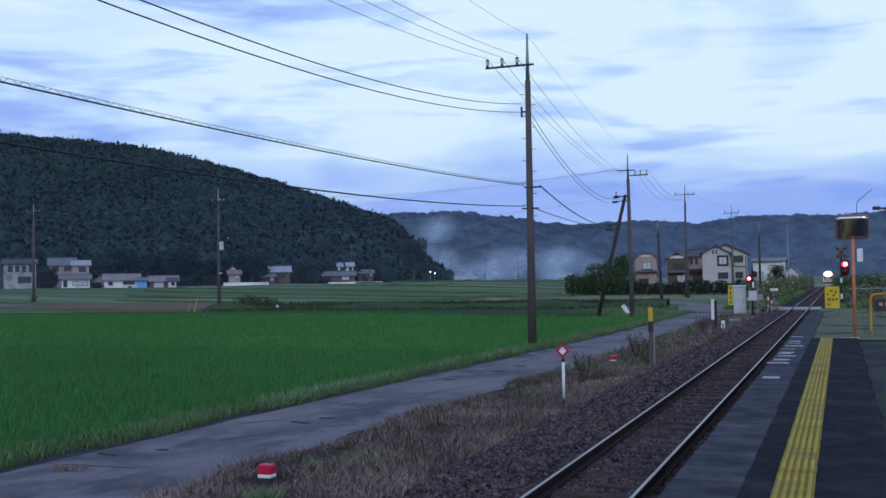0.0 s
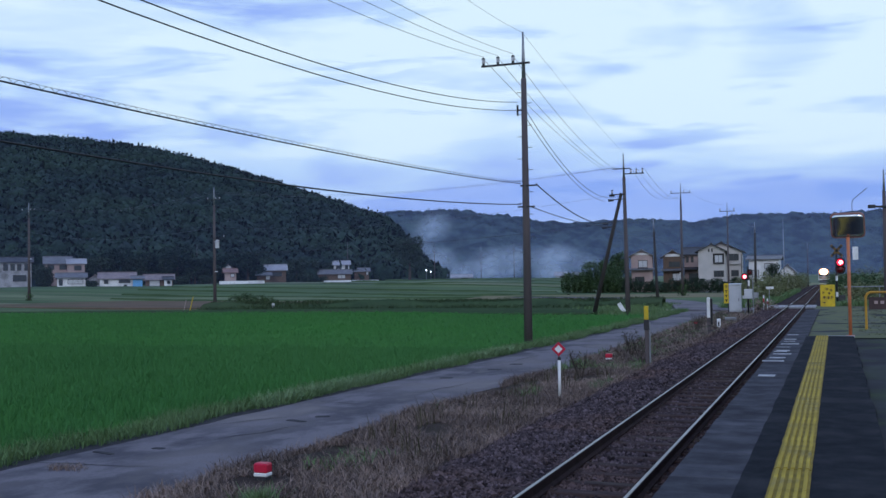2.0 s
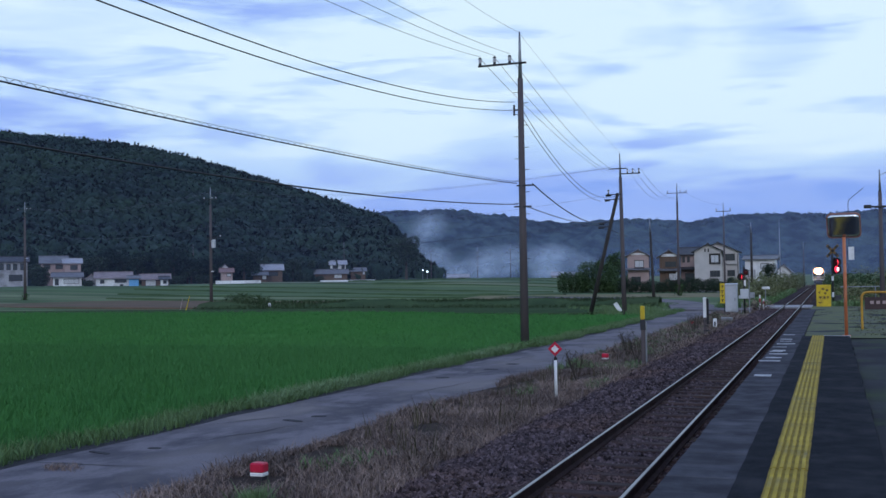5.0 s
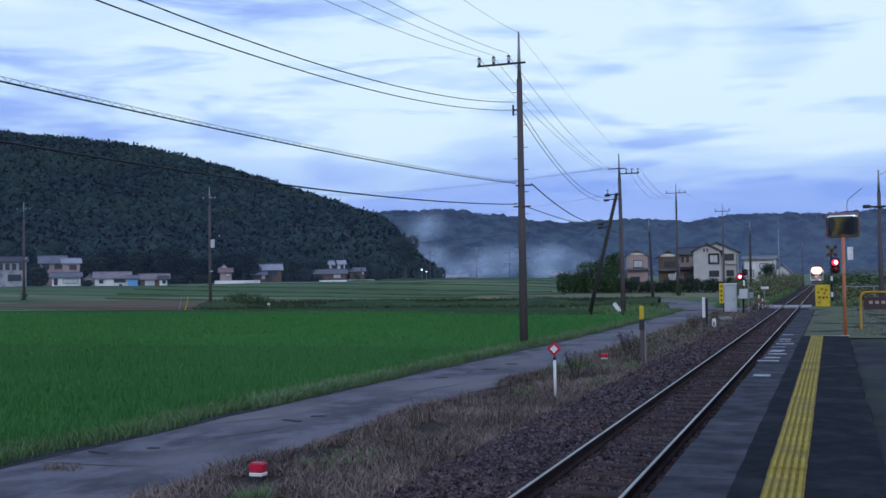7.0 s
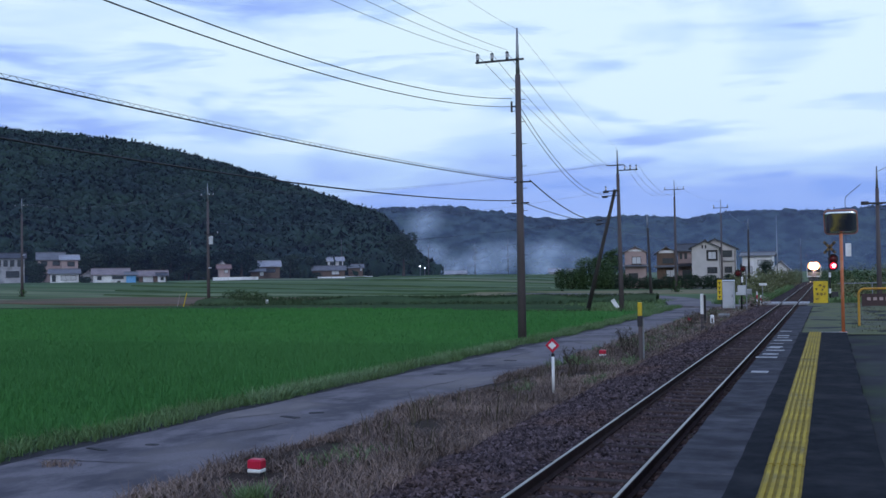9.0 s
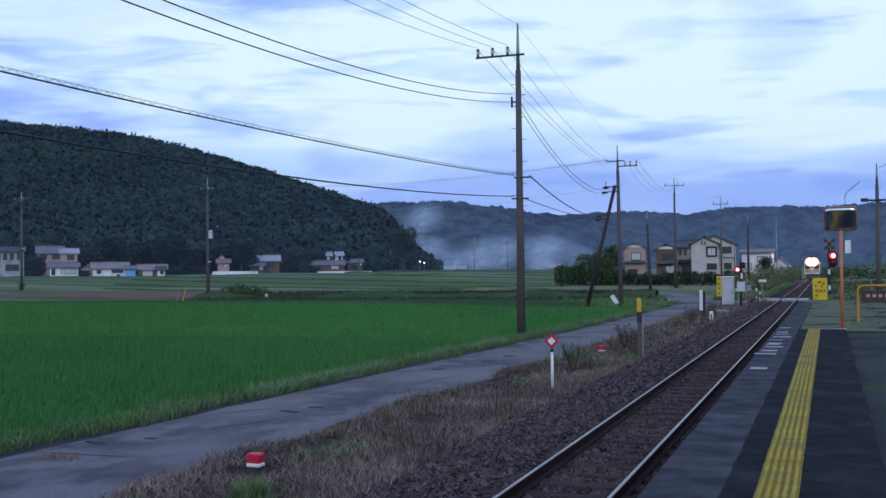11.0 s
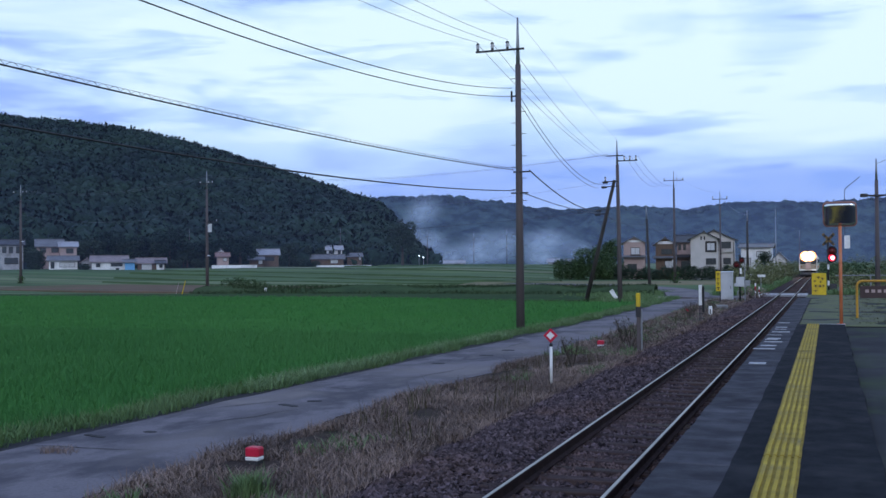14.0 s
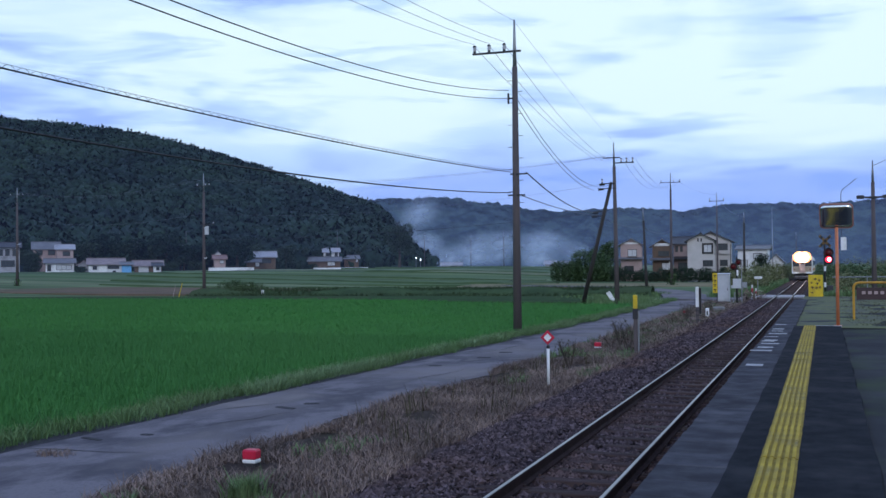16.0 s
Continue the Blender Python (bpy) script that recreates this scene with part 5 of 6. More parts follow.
def make_stones():
    """Broken ballast: small sharp stones in one mesh."""
    rng = np.random.default_rng(12)
    base = np.array([(1, 0, 0), (-1, 0, 0), (0, 1, 0), (0, -1, 0), (0, 0, 1), (0, 0, -1)], float)
    tri = np.array([(0, 2, 4), (2, 1, 4), (1, 3, 4), (3, 0, 4), (2, 0, 5), (1, 2, 5), (3, 1, 5), (0, 3, 5)])

    def field(n, x0, x1, y0, y1, size, name, label):
        x, y = rng.uniform(x0, x1, n), rng.uniform(y0, y1, n)
        keep = (np.abs(x + 3.3) > 0.07) & (np.abs(x + 2.17) > 0.07)
        x, y = x[keep], y[keep]
        n = len(x)
        z = np.interp(x, [-5.6, -5.0, -4.55, -4.1, -3.6, -1.9, -1.4], [-1.1, -0.96, -0.915, -0.885, -0.89, -0.935, -1.0]) + rng.uniform(-0.02, 0.018, n)
        # stones lie lower on the sleepers
        on = (np.abs(((y + 6) % 0.645) - 0.3225) > 0.2225) & (x > -3.8) & (x < -1.7)
        z = np.where(on & (rng.random(n) < 0.5), z - 0.035, z)
        z = np.where((x > -3.75) & (x < -1.75), z - 0.029, z)
        s = size * rng.uniform(0.6, 1.3, (n, 1, 3))
        v = base[None] * s * (1 + rng.uniform(-0.35, 0.35, (n, 6, 3))) + rng.uniform(-0.3, 0.3, (n, 6, 3)) * size
        a = rng.uniform(0, 6.28, n)
        c, d = np.cos(a)[:, None], np.sin(a)[:, None]
        v = np.stack([v[..., 0] * c - v[..., 1] * d, v[..., 0] * d + v[..., 1] * c, v[..., 2] * 0.8], -1)
        v += np.stack([x, y, z], -1)[:, None]
        f = (tri[None] + np.arange(n)[:, None, None] * 6).reshape(-1, 3)
        me = bpy.data.meshes.new(name)
        me.from_pydata(v.reshape(-1, 3).tolist(), [], f.tolist())
        me.materials.append(M["stone"])
        tagged(new(name, me), label=label, category="ballast", kind="stuff")

    field(30000, -5.35, -1.5, 7, 20, 0.038, "ballast_stones", "broken grey and rusty ballast stones round the sleepers")
    field(9000, -5.4, -1.5, 46, 79, 0.07, "ballast_stones", "rusty ballast stones near the level crossing")
    field(16000, -5.3, -1.5, 20, 46, 0.046, "ballast_stones", "farther rusty ballast stones round the sleepers")


make_stones()


def leaf_cloud(bm, rng, centre, rx, ry, rz, n, size):
    """Small leaf faces round a lumpy outline, thinner inside."""
    for _ in range(n):
        d = Vector((rng.gauss(0, 1), rng.gauss(0, 1), rng.gauss(0, 1))).normalized()
        q = 0.78 + 0.34 * noise.noise(d * 2.3 + Vector(centre) * 0.37) + rng.uniform(-0.22, 0.12)
        p = Vector(centre) + Vector((d.x * rx, d.y * ry, d.z * rz)) * q
        s = size * rng.uniform(0.6, 1.4)
        u = Vector((rng.uniform(-1, 1), rng.uniform(-1, 1), rng.uniform(-0.5, 0.5))).normalized() * s
        w = Vector((rng.uniform(-1, 1), rng.uniform(-1, 1), rng.uniform(-1, 0.4))).normalized() * s
        bm.faces.new([bm.verts.new(p - u * 0.5), bm.verts.new(p + u * 0.5 + w * 0.2), bm.verts.new(p + w)])


def shrub(x, y, z, w, h, label, seed, material="leaf", n=1500, size=0.22, name="shrub", category="shrub", group="shrubs and trees", deep=None):
    rng = random.Random(seed)
    ob = empty(name, pose(x, y, z), label=label, category=category, group=group)
    bm = B()
    for _ in range(5):
        a = rng.uniform(0, 6.3)
        rod(bm, (0, 0, -0.1), (math.cos(a) * w * 0.25, math.sin(a) * w * 0.2, h * rng.uniform(0.4, 0.7)), 0.05, 0.015, 6)
    part("stem", bm, M["bark"], ob)
    bm = B()
    k = max(3, int(w / 1.0))
    for i in range(k):
        cx = (i + 0.5) / k * w - w / 2 + rng.uniform(-0.2, 0.2)
        hh = h * rng.uniform(0.72, 1.0)
        leaf_cloud(bm, rng, (cx, rng.uniform(-0.25, 0.25), hh * 0.5), w / k * 0.85 + 0.2, (deep or min(w, 2.4)) * 0.5, hh * 0.55, n // k, size)
    part("crown", bm, M[material], ob)
    return ob


def tree(x, y, z, h, w, label, seed, material="leaf", n=2600, size=0.3, conifer=False):
    rng = random.Random(seed)
    ob = empty("tree", pose(x, y, z), label=label, category="tree", group="shrubs and trees")
    bm = B()
    rod(bm, (0, 0, -0.2), (0.1, 0, h * 0.75), w * 0.05 + 0.05, 0.04, 10)
    tips = []
    for i in range(9):
        a, zz = i * 2.4, h * (0.25 + 0.06 * i)
        r = w * 0.36 * (1.15 - 0.7 * (zz / h) if conifer else 1.0) * rng.uniform(0.7, 1.1)
        tip = Vector((math.cos(a) * r, math.sin(a) * r, zz + (0.0 if conifer else h * 0.15)))
        rod(bm, (0, 0, zz), tip, 0.05, 0.015, 6)
        tips.append(tip)
    part("trunk", bm, M["bark"], ob)
    bm = B()
    for tip in tips:
        q = (1.1 - 0.75 * tip.z / h) if conifer else rng.uniform(0.75, 1.1)
        leaf_cloud(bm, rng, tip, w * 0.27 * q, w * 0.27 * q, h * (0.16 if not conifer else 0.10), n // 10, size)
    leaf_cloud(bm, rng, (0, 0, h * 0.82), w * (0.1 if conifer else 0.24), w * (0.1 if conifer else 0.24), h * 0.18, n // 8, size)
    part("crown", bm, M[material], ob)
    return ob


def make_shrubs():
    # hedge before the houses
    for i in range(9):
        x = -36.5 + 2.75 * i
        shrub(x, 181 + 0.5 * math.sin(i * 2), -1.25, 3.1, 2.55 + 0.25 * math.sin(i * 1.7), "dense dark green hedge bush before the houses", 40 + i, material="garden_leaf", n=2600, size=0.2, name="hedge_bush", category="hedge", group="garden hedge")
    shrub(-37.8, 178, -1.25, 6.0, 7.0, "broad dark green tree-like thicket at the hedge end", 60, n=9000, size=0.24, deep=5.0)
    shrub(-42.3, 179, -1.25, 5.0, 4.2, "rounded dark green thicket beside the hedge", 61, n=6000, size=0.24, deep=4.0)
    tree(-36.2, 184, -1.25, 7.2, 3.6, "dark garden tree beside a tan house", 62, n=1800, size=0.34)
    tree(-9.6, 176, -1.2, 4.6, 2.8, "small dark round tree before a white house", 63, n=1800, size=0.22, material="garden_leaf")
    # scrub on both sides of the far line
    for i, (x, y, w, h) in enumerate(((-6.9, 107, 2.6, 1.6), (-8.0, 118, 3.6, 2.4), (-7.2, 128, 3.6, 2.7), (-9.5, 140, 5, 3.2), (-7.4, 150, 4, 3.0), (-8, 165, 5, 3.4), (-7.0, 182, 4, 3.2), (-7.6, 205, 5, 3.5), (-9.0, 235, 6, 3.5))):
        shrub(x, y, -1.2, w, h, "yellow-green scrub bush beside the far track", 80 + i, material="leaf_light", n=2600, size=0.17)
    for i, (x, y, w, h) in enumerate(((3.2, 84, 4, 2.3), (6.5, 88, 5, 2.9), (1.8, 97, 3.4, 2.0), (4.5, 104, 5, 3.4), (9.5, 96, 5, 3.8), (2.2, 118, 4, 2.8), (7.5, 122, 6, 4.0), (1.6, 140, 4, 3.0), (5.5, 150, 6, 4.0), (0.8, 175, 4, 3.2), (1.0, 215, 5, 3.2), (12, 110, 6, 4.4))):
        shrub(x, y, -1.2, w, h, "leafy scrub bush past the platform end", 110 + i, material="leaf" if i % 2 else "leaf_light", n=2600, size=0.17)
    # among the hamlet
    rng = random.Random(77)
    for i in range(66):
        u = i / 66 * 0.64
        x, y = -198 + 100 * u + rng.uniform(-2, 2), 207 + 52 * u + 230 * max(0.0, u - 0.4) + rng.uniform(2, 10)
        z = ground_at(x, y)
        if i % 2 == 0:
            tree(x, y + 7, z, rng.uniform(4.5, 8.0), rng.uniform(4, 7), "dark garden tree among the far houses", 200 + i, material="garden_leaf", n=1500, size=0.42)
        else:
            shrub(x, y, z, rng.uniform(3, 6.5), rng.uniform(1.6, 3.4), "dark shrub among the far houses", 200 + i, material="garden_leaf", n=1100, size=0.3)
    for i in range(12):
        x = -206 + 5.2 * i + rng.uniform(-1.5, 1.5)
        y = 222 + 0.3 * (x + 206) + rng.uniform(0, 8)
        tree(x, y, ground_at(x, y), rng.uniform(7, 10.5), rng.uniform(7, 10), "tall dark tree behind the farmhouses", 330 + i, material="wood_leaf", n=2600, size=0.5)
    shrub(-178.7, 202, ground_at(-178.7, 202), 3.6, 5.2, "large dark bush between two farmhouses", 250, n=5000, size=0.3, material="garden_leaf", deep=4.0)
    shrub(-164, 201, ground_at(-164, 201), 2.4, 1.6, "dark bush beside a white shed", 251, material="garden_leaf", n=1800, size=0.24)
    # the bush on the bank across the fields
    shrub(-65, 108, -1.3, 5.6, 1.8, "rounded dark green bush in the fields", 290, n=3200, size=0.15)
    tree(-111.6, 270, ground_at(-111.6, 270), 12.4, 8.5, "tall dark tree at the end of the wood", 293, material="garden_leaf", n=4500, size=0.45)
    for i, (x, y, hh) in enumerate(((-5.95, 25.3, 0.95), (-6.2, 33.5, 0.85), (-5.6, 31.6, 1.0), (-6.0, 50, 0.9), (-5.9, 48, 1.0), (-5.75, 56, 0.8))):
        weed_bush(x, y, hh, 300 + i)
    shrub(-5.0, 76, -1.0, 1.5, 1.1, "low red-brown shrub beside the crossing", 310, material="dry_grass", n=500, size=0.12)


def weed_bush(x, y, h, seed):
    rng = random.Random(seed)
    ob = empty("weed_bush", pose(x, y, -1.0), label="thin brown branching weed on the verge", category="weed", group="verge weeds")
    bm, lf = B(), B()
    for _ in range(11):
        a = rng.uniform(0, 6.3)
        tip = Vector((math.cos(a) * h * 0.3, math.sin(a) * h * 0.3, h * rng.uniform(0.7, 1.0)))
        rod(bm, (0, 0, 0), tip, 0.010, 0.004, 5)
        for k in range(4):
            p = tip * rng.uniform(0.35, 0.9)
            q = p + Vector((rng.uniform(-0.14, 0.14), rng.uniform(-0.14, 0.14), rng.uniform(0.04, 0.18)))
            rod(bm, p, q, 0.005, 0.003, 4)
            leaf_cloud(lf, rng, q, 0.05, 0.05, 0.05, 3, 0.04)
    tagged(part("branching_stem", bm, M["bark"], ob), kind="stuff")
    tagged(part("leafage", lf, M["weed"], ob), kind="stuff")


make_shrubs()
ribbon("field_bank", [(-95, 80), (-63, 83), (-50, 84.5), (-35, 85), (-16.5, 83)], 7.0, -1.06, M["bank_green"], "dark rough grass below the field bank", "bank", thick=0.3)


def dike(x0, y0, x1, y1, height, half, label, material="dike_grass"):
    """A low grassy earth bank between two plots, following the ground."""
    verts, faces = [], []
    a = Vector((x1 - x0, y1 - y0, 0)).normalized()
    side = Vector((-a.y, a.x, 0))
    n = int(math.hypot(x1 - x0, y1 - y0) / 1.5)
    for k in range(n + 1):
        u = k / n
        x, y = x0 + u * (x1 - x0), y0 + u * (y1 - y0) + 0.5 * noise.noise(Vector((k * 0.11, x0, 0)))
        z = ground_at(x, y)
        h = height * (0.75 + 0.6 * noise.noise(Vector((k * 0.23, y0, 5))))
        for s, q in ((-1, -0.3), (-0.55, h * 0.8), (0, h), (0.55, h * 0.75), (1, -0.3)):
            p = Vector((x, y, z + q)) + side * half * s
            verts.append(tuple(p))
        if k:
            for i in range(4):
                b = (k - 1) * 5 + i
                faces.append((b, b + 1, b + 6, b + 5))
    tagged(raw("field_dike", verts, faces, M[material], smooth=True), label=label, category="field bank", group="field dikes", kind="structure")


def field_bank():
    """The broad dark bank behind the rice, and the rough grass on it and round the poles."""
    dike(-61, 93.5, -15, 97.5, 0.9, 3.6, "broad dark grassy bank behind the rice", "bank_green")
    rng = np.random.default_rng(61)
    u, off = rng.uniform(0, 1, 5200), rng.uniform(-3.4, 1.5, 5200)
    pts = np.c_[-61 + 46 * u, 93.5 + 4 * u + off, -1.22 + 0.8 * (1 - np.abs(off) / 3.6), rng.uniform(0.6, 1.3, 5200)]
    blades("bank_grass", pts, 5, 0.26, 0.03, 0.7, M["bank_green"], "rough dark grass on a field bank", "grass", 62)
    for x, y, wide, n in ((-17.0, 87.0, 1.6, 700), (-14.6, 79.5, 1.2, 600), (-15.6, 97.0, 1.0, 300)):
        pts = np.c_[rng.normal(x, wide, n), rng.normal(y, 2.0, n), np.full(n, -1.22), rng.uniform(0.5, 1.3, n)]
        blades("rank_grass", pts, 6, 0.42, 0.025, 0.6, M["grass"], "rank green grass round the pole feet", "grass", 63)


field_bank()
for x0, y0, x1, y1, h in ((-70, 118, -22, 112, 0.35), (-118, 150, -30, 127, 0.4), (-128, 166, -34, 146, 0.45), (-140, 187, -40, 163, 0.5), (-146, 203, -48, 186, 0.5), (-100, 222, -36, 210, 0.55), (-140, 215, -60, 236, 0.5), (-118, 246, -40, 262, 0.6), (-120, 272, -44, 292, 0.7)):
    dike(x0, y0, x1, y1, h * 0.6, 0.9, "low dark grassy dike between two fields")
ribbon("fallow_strip", [(-60, 113), (-85, 119), (-115, 130), (-165, 146)], 15.0, -1.1, M["fallow"], "strip of bare brown fallow soil", "field", thick=0.3)
ribbon("stubble_field", [(-12, 151), (-24, 149.5), (-36, 148), (-50, 145)], 15.0, -1.13, M["straw"], "pale straw-coloured stubble field by the houses", "field", thick=0.3)

# ---------------------------------------------------------------- platform and trackside things
def tube(name, pts, r, material, parent, label=""):
    cu = bpy.data.curves.new(name, "CURVE")
    cu.dimensions, cu.bevel_depth, cu.bevel_resolution = "3D", r, 3
    sp = cu.splines.new("POLY")
    sp.points.add(len(pts) - 1)
    for q, p in zip(sp.points, pts):
        q.co = (*p, 1)
    cu.materials.append(material)
    ob = new(name, cu)
    ob.parent = parent
    return tagged(ob, label=label)


def rounded_panel(bm, w, h, t, r, seg=6, dome=0.0):
    """A flat plate in x and z with rounded corners; dome bulges its front."""
    ring = []
    for cx, cz, a0 in ((w / 2 - r, h / 2 - r, 0), (-w / 2 + r, h / 2 - r, 90), (-w / 2 + r, -h / 2 + r, 180), (w / 2 - r, -h / 2 + r, 270)):
        for k in range(seg + 1):
            a = radians(a0 + 90 * k / seg)
            ring.append((cx + r * math.cos(a), cz + r * math.sin(a)))
    back = [bm.verts.new((x, t / 2, z)) for x, z in ring]
    front = [bm.verts.new((x, -t / 2, z)) for x, z in ring]
    n = len(ring)
    bm.faces.new(back)
    for i in range(n):
        bm.faces.new((front[i], front[(i + 1) % n], back[(i + 1) % n], back[i]))
    inner = front
    for s in (0.75, 0.5, 0.25):
        nxt = [bm.verts.new((x * s, -t / 2 - dome * (1 - s * s), z * s)) for x, z in ring]
        for i in range(n):
            bm.faces.new((inner[i], inner[(i + 1) % n], nxt[(i + 1) % n], nxt[i]))
        inner = nxt
    bm.faces.new(inner)
    bmesh.ops.recalc_face_normals(bm, faces=bm.faces)
    return bm


def mirror():
    ob = empty("traffic_mirror", pose(0.31, 29.2, -0.02), label="convex square mirror on a faded orange post", category="mirror")
    part("post", rod(B(), (0, 0, 0), (0, 0, 2.58), 0.042, seg=16), M["orange"], ob, smooth=True)
    part("base_plate", box(B(), 0, 0, 0.01, 0.2, 0.2, 0.02, 0.004), M["orange"], ob)
    part("rim", rounded_panel(B(), 0.84, 0.68, 0.07, 0.12), M["rim_brown"], ob, "rusty brown rounded mirror rim", at=pose(0, -0.05, 2.88, 23, 0, -4))
    part("mirror_face", rounded_panel(B(), 0.77, 0.61, 0.03, 0.10, dome=0.012), M["mirror"], ob, "convex mirror face", smooth=True, at=pose(0, -0.088, 2.872, 24, 0, -4))
    part("notice_plate", box(B(), 0.17, -0.02, 2.15, 0.14, 0.012, 0.34, 0.003), M["white"], ob, "small pale notice plate")
    tube("bent_rod", [(0.12, 0.1, 2.3), (0.12, 0.1, 3.45), (0.14, 0.1, 3.55), (0.22, 0.1, 3.62), (0.5, 0.1, 3.85)], 0.008, M["dark_steel"], ob)


def warning_board():
    ob = empty("warning_board", pose(-0.43, 55.9, -0.1), label="yellow notice board standing at the platform end", category="sign")
    part("panel", rounded_panel(B(), 0.69, 1.1, 0.03, 0.02), M["yellow"], ob, at=pose(0, 0, 0.6))
    for k, (x, z, w, h) in enumerate(((-0.02, 0.92, 0.16, 0.13), (0.17, 0.86, 0.13, 0.13), (-0.2, 0.74, 0.13, 0.12), (0.08, 0.7, 0.14, 0.12), (-0.16, 0.5, 0.15, 0.14), (0.04, 0.48, 0.15, 0.15), (0.2, 0.5, 0.13, 0.13), (-0.18, 0.25, 0.2, 0.07))):
        bm = B()
        box(bm, x, -0.02, z, w, 0.006, h * 0.22)
        box(bm, x, -0.02, z + h * 0.38, w * 0.8, 0.006, h * 0.2)
        box(bm, x, -0.02, z, w * 0.2, 0.006, h)
        part("writing_bar", bm, M["brown_sign"], ob)
    for x in (-0.3, 0.3):
        part("leg", rod(B(), (x, 0.04, 0), (x, 0.04, 1.1), 0.02, seg=10), M["dark_steel"], ob)


def pipe_barrier():
    ob = empty("pipe_barrier", pose(0.8, 33.4, -0.06), label="yellow bent-pipe barrier with a brown board", category="barrier")
    pts = [(0, 0, 0), (0, 0, 0.9)] + [(0.16 - 0.16 * math.cos(radians(a)), 0, 0.94 + 0.16 * math.sin(radians(a))) for a in range(0, 91, 15)]
    pts += [(1.6 - p[0], 0, p[2]) for p in reversed(pts)]
    tube("pipe", pts, 0.035, M["amber"], ob)
    part("board", box(B(), 0.8, 0, 0.77, 1.44, 0.03, 0.36, 0.004), M["brown_sign"], ob, "dark brown board")
    for k in range(7):
        part("writing_bar", box(B(), 0.28 + 0.17 * k, -0.02, 0.8, 0.1, 0.006, 0.09), M["wall_tan"], ob)


def back_fence():
    ob = empty("pipe_fence", pose(0.6, 62, -0.45), label="low pale pipe fence past the platform end", category="fence")
    for x in (0, 1.6, 3.2, 4.8, 6.4):
        part("post", rod(B(), (x, 0, -0.2), (x, 0, 1.35), 0.03, seg=8), M["steel"], ob)
    for z in (1.3,):
        part("rail", rod(B(), (-0.2, 0, z), (6.6, 0, z), 0.026, seg=8), M["steel"], ob)


def rail_sign():
    ob = empty("diamond_sign", pose(-5.64, 22.0, -1.02), label="small red diamond sign on a white post", category="sign")
    part("post", rod(B(), (0, 0, 0), (0, 0, 0.86), 0.032, seg=12), M["white"], ob, smooth=True)
    part("cap", rod(B(), (0, 0, 0.86), (0, 0, 0.92), 0.036, seg=12), M["black"], ob)
    turn = Matrix.Rotation(radians(45), 4, "Y")
    part("plate", box(B(), 0, -0.03, 1.1, 0.225, 0.012, 0.225, 0.004, rot=turn), M["red"], ob, "red diamond plate")
    part("white_centre", box(B(), 0, -0.04, 1.1, 0.125, 0.008, 0.125, 0.002, rot=turn), M["white"], ob)
    part("bracket", box(B(), 0, -0.01, 1.0, 0.03, 0.02, 0.24), M["dark_steel"], ob)


def marker_block(x, y, s=0.8):
    ob = empty("marker_block", pose(x, y, -1.0), label="short red and white boundary block on the verge", category="marker", group="boundary blocks")
    part("white_band", box(B(), 0, 0, 0.115, 0.245 * s, 0.2 * s, 0.05, 0.012), M["white"], ob)
    part("red_cap", box(B(), 0, 0, 0.2, 0.25 * s, 0.205 * s, 0.13, 0.02), M["red"], ob)
    part("footing", box(B(), 0, 0, 0.0, 0.22 * s, 0.18 * s, 0.19, 0.01), M["dark_steel"], ob)


def yellow_post():
    ob = empty("cable_post", pose(-5.22, 30.7, -1.02), label="grey concrete post with a yellow top", category="post")
    part("shaft", box(B(), 0, 0, 0.6, 0.115, 0.115, 1.25, 0.012), M["pole"], ob)
    part("clamp", box(B(), 0, -0.02, 1.22, 0.15, 0.14, 0.3, 0.01), M["dark_steel"], ob)
    part("yellow_cap", box(B(), -0.01, 0, 1.57, 0.12, 0.11, 0.4, 0.015), M["yellow"], ob)
    part("conduit", rod(B(), (0.085, -0.03, 0), (0.085, -0.03, 1.3), 0.025, seg=8), M["steel"], ob)


def white_post():
    ob = empty("marker_post", pose(-5.05, 45.4, -1.02), label="white concrete post with a dark cable box", category="post")
    part("foot", box(B(), -0.05, 0, 0.4, 0.12, 0.12, 0.9, 0.012), M["pole"], ob)
    part("shaft", box(B(), -0.05, 0, 1.27, 0.13, 0.13, 0.86, 0.012), M["white"], ob)
    part("cable_box", box(B(), 0.07, 0, 1.1, 0.09, 0.12, 1.1, 0.01), M["black"], ob)
    for k in range(3):
        part("band", box(B(), 0, 0, 0.3 + 0.2 * k, 0.2, 0.15, 0.04), M["dark_steel"], ob)
    ob = empty("kilometre_stone", pose(-5.34, 51.7, -1.0), label="short white stone marker beside the track", category="marker")
    part("stone", box(B(), 0, 0, 0.25, 0.17, 0.15, 0.55, 0.03), M["white"], ob)
    part("dark_mark", box(B(), 0, -0.08, 0.28, 0.06, 0.01, 0.2), M["black"], ob)


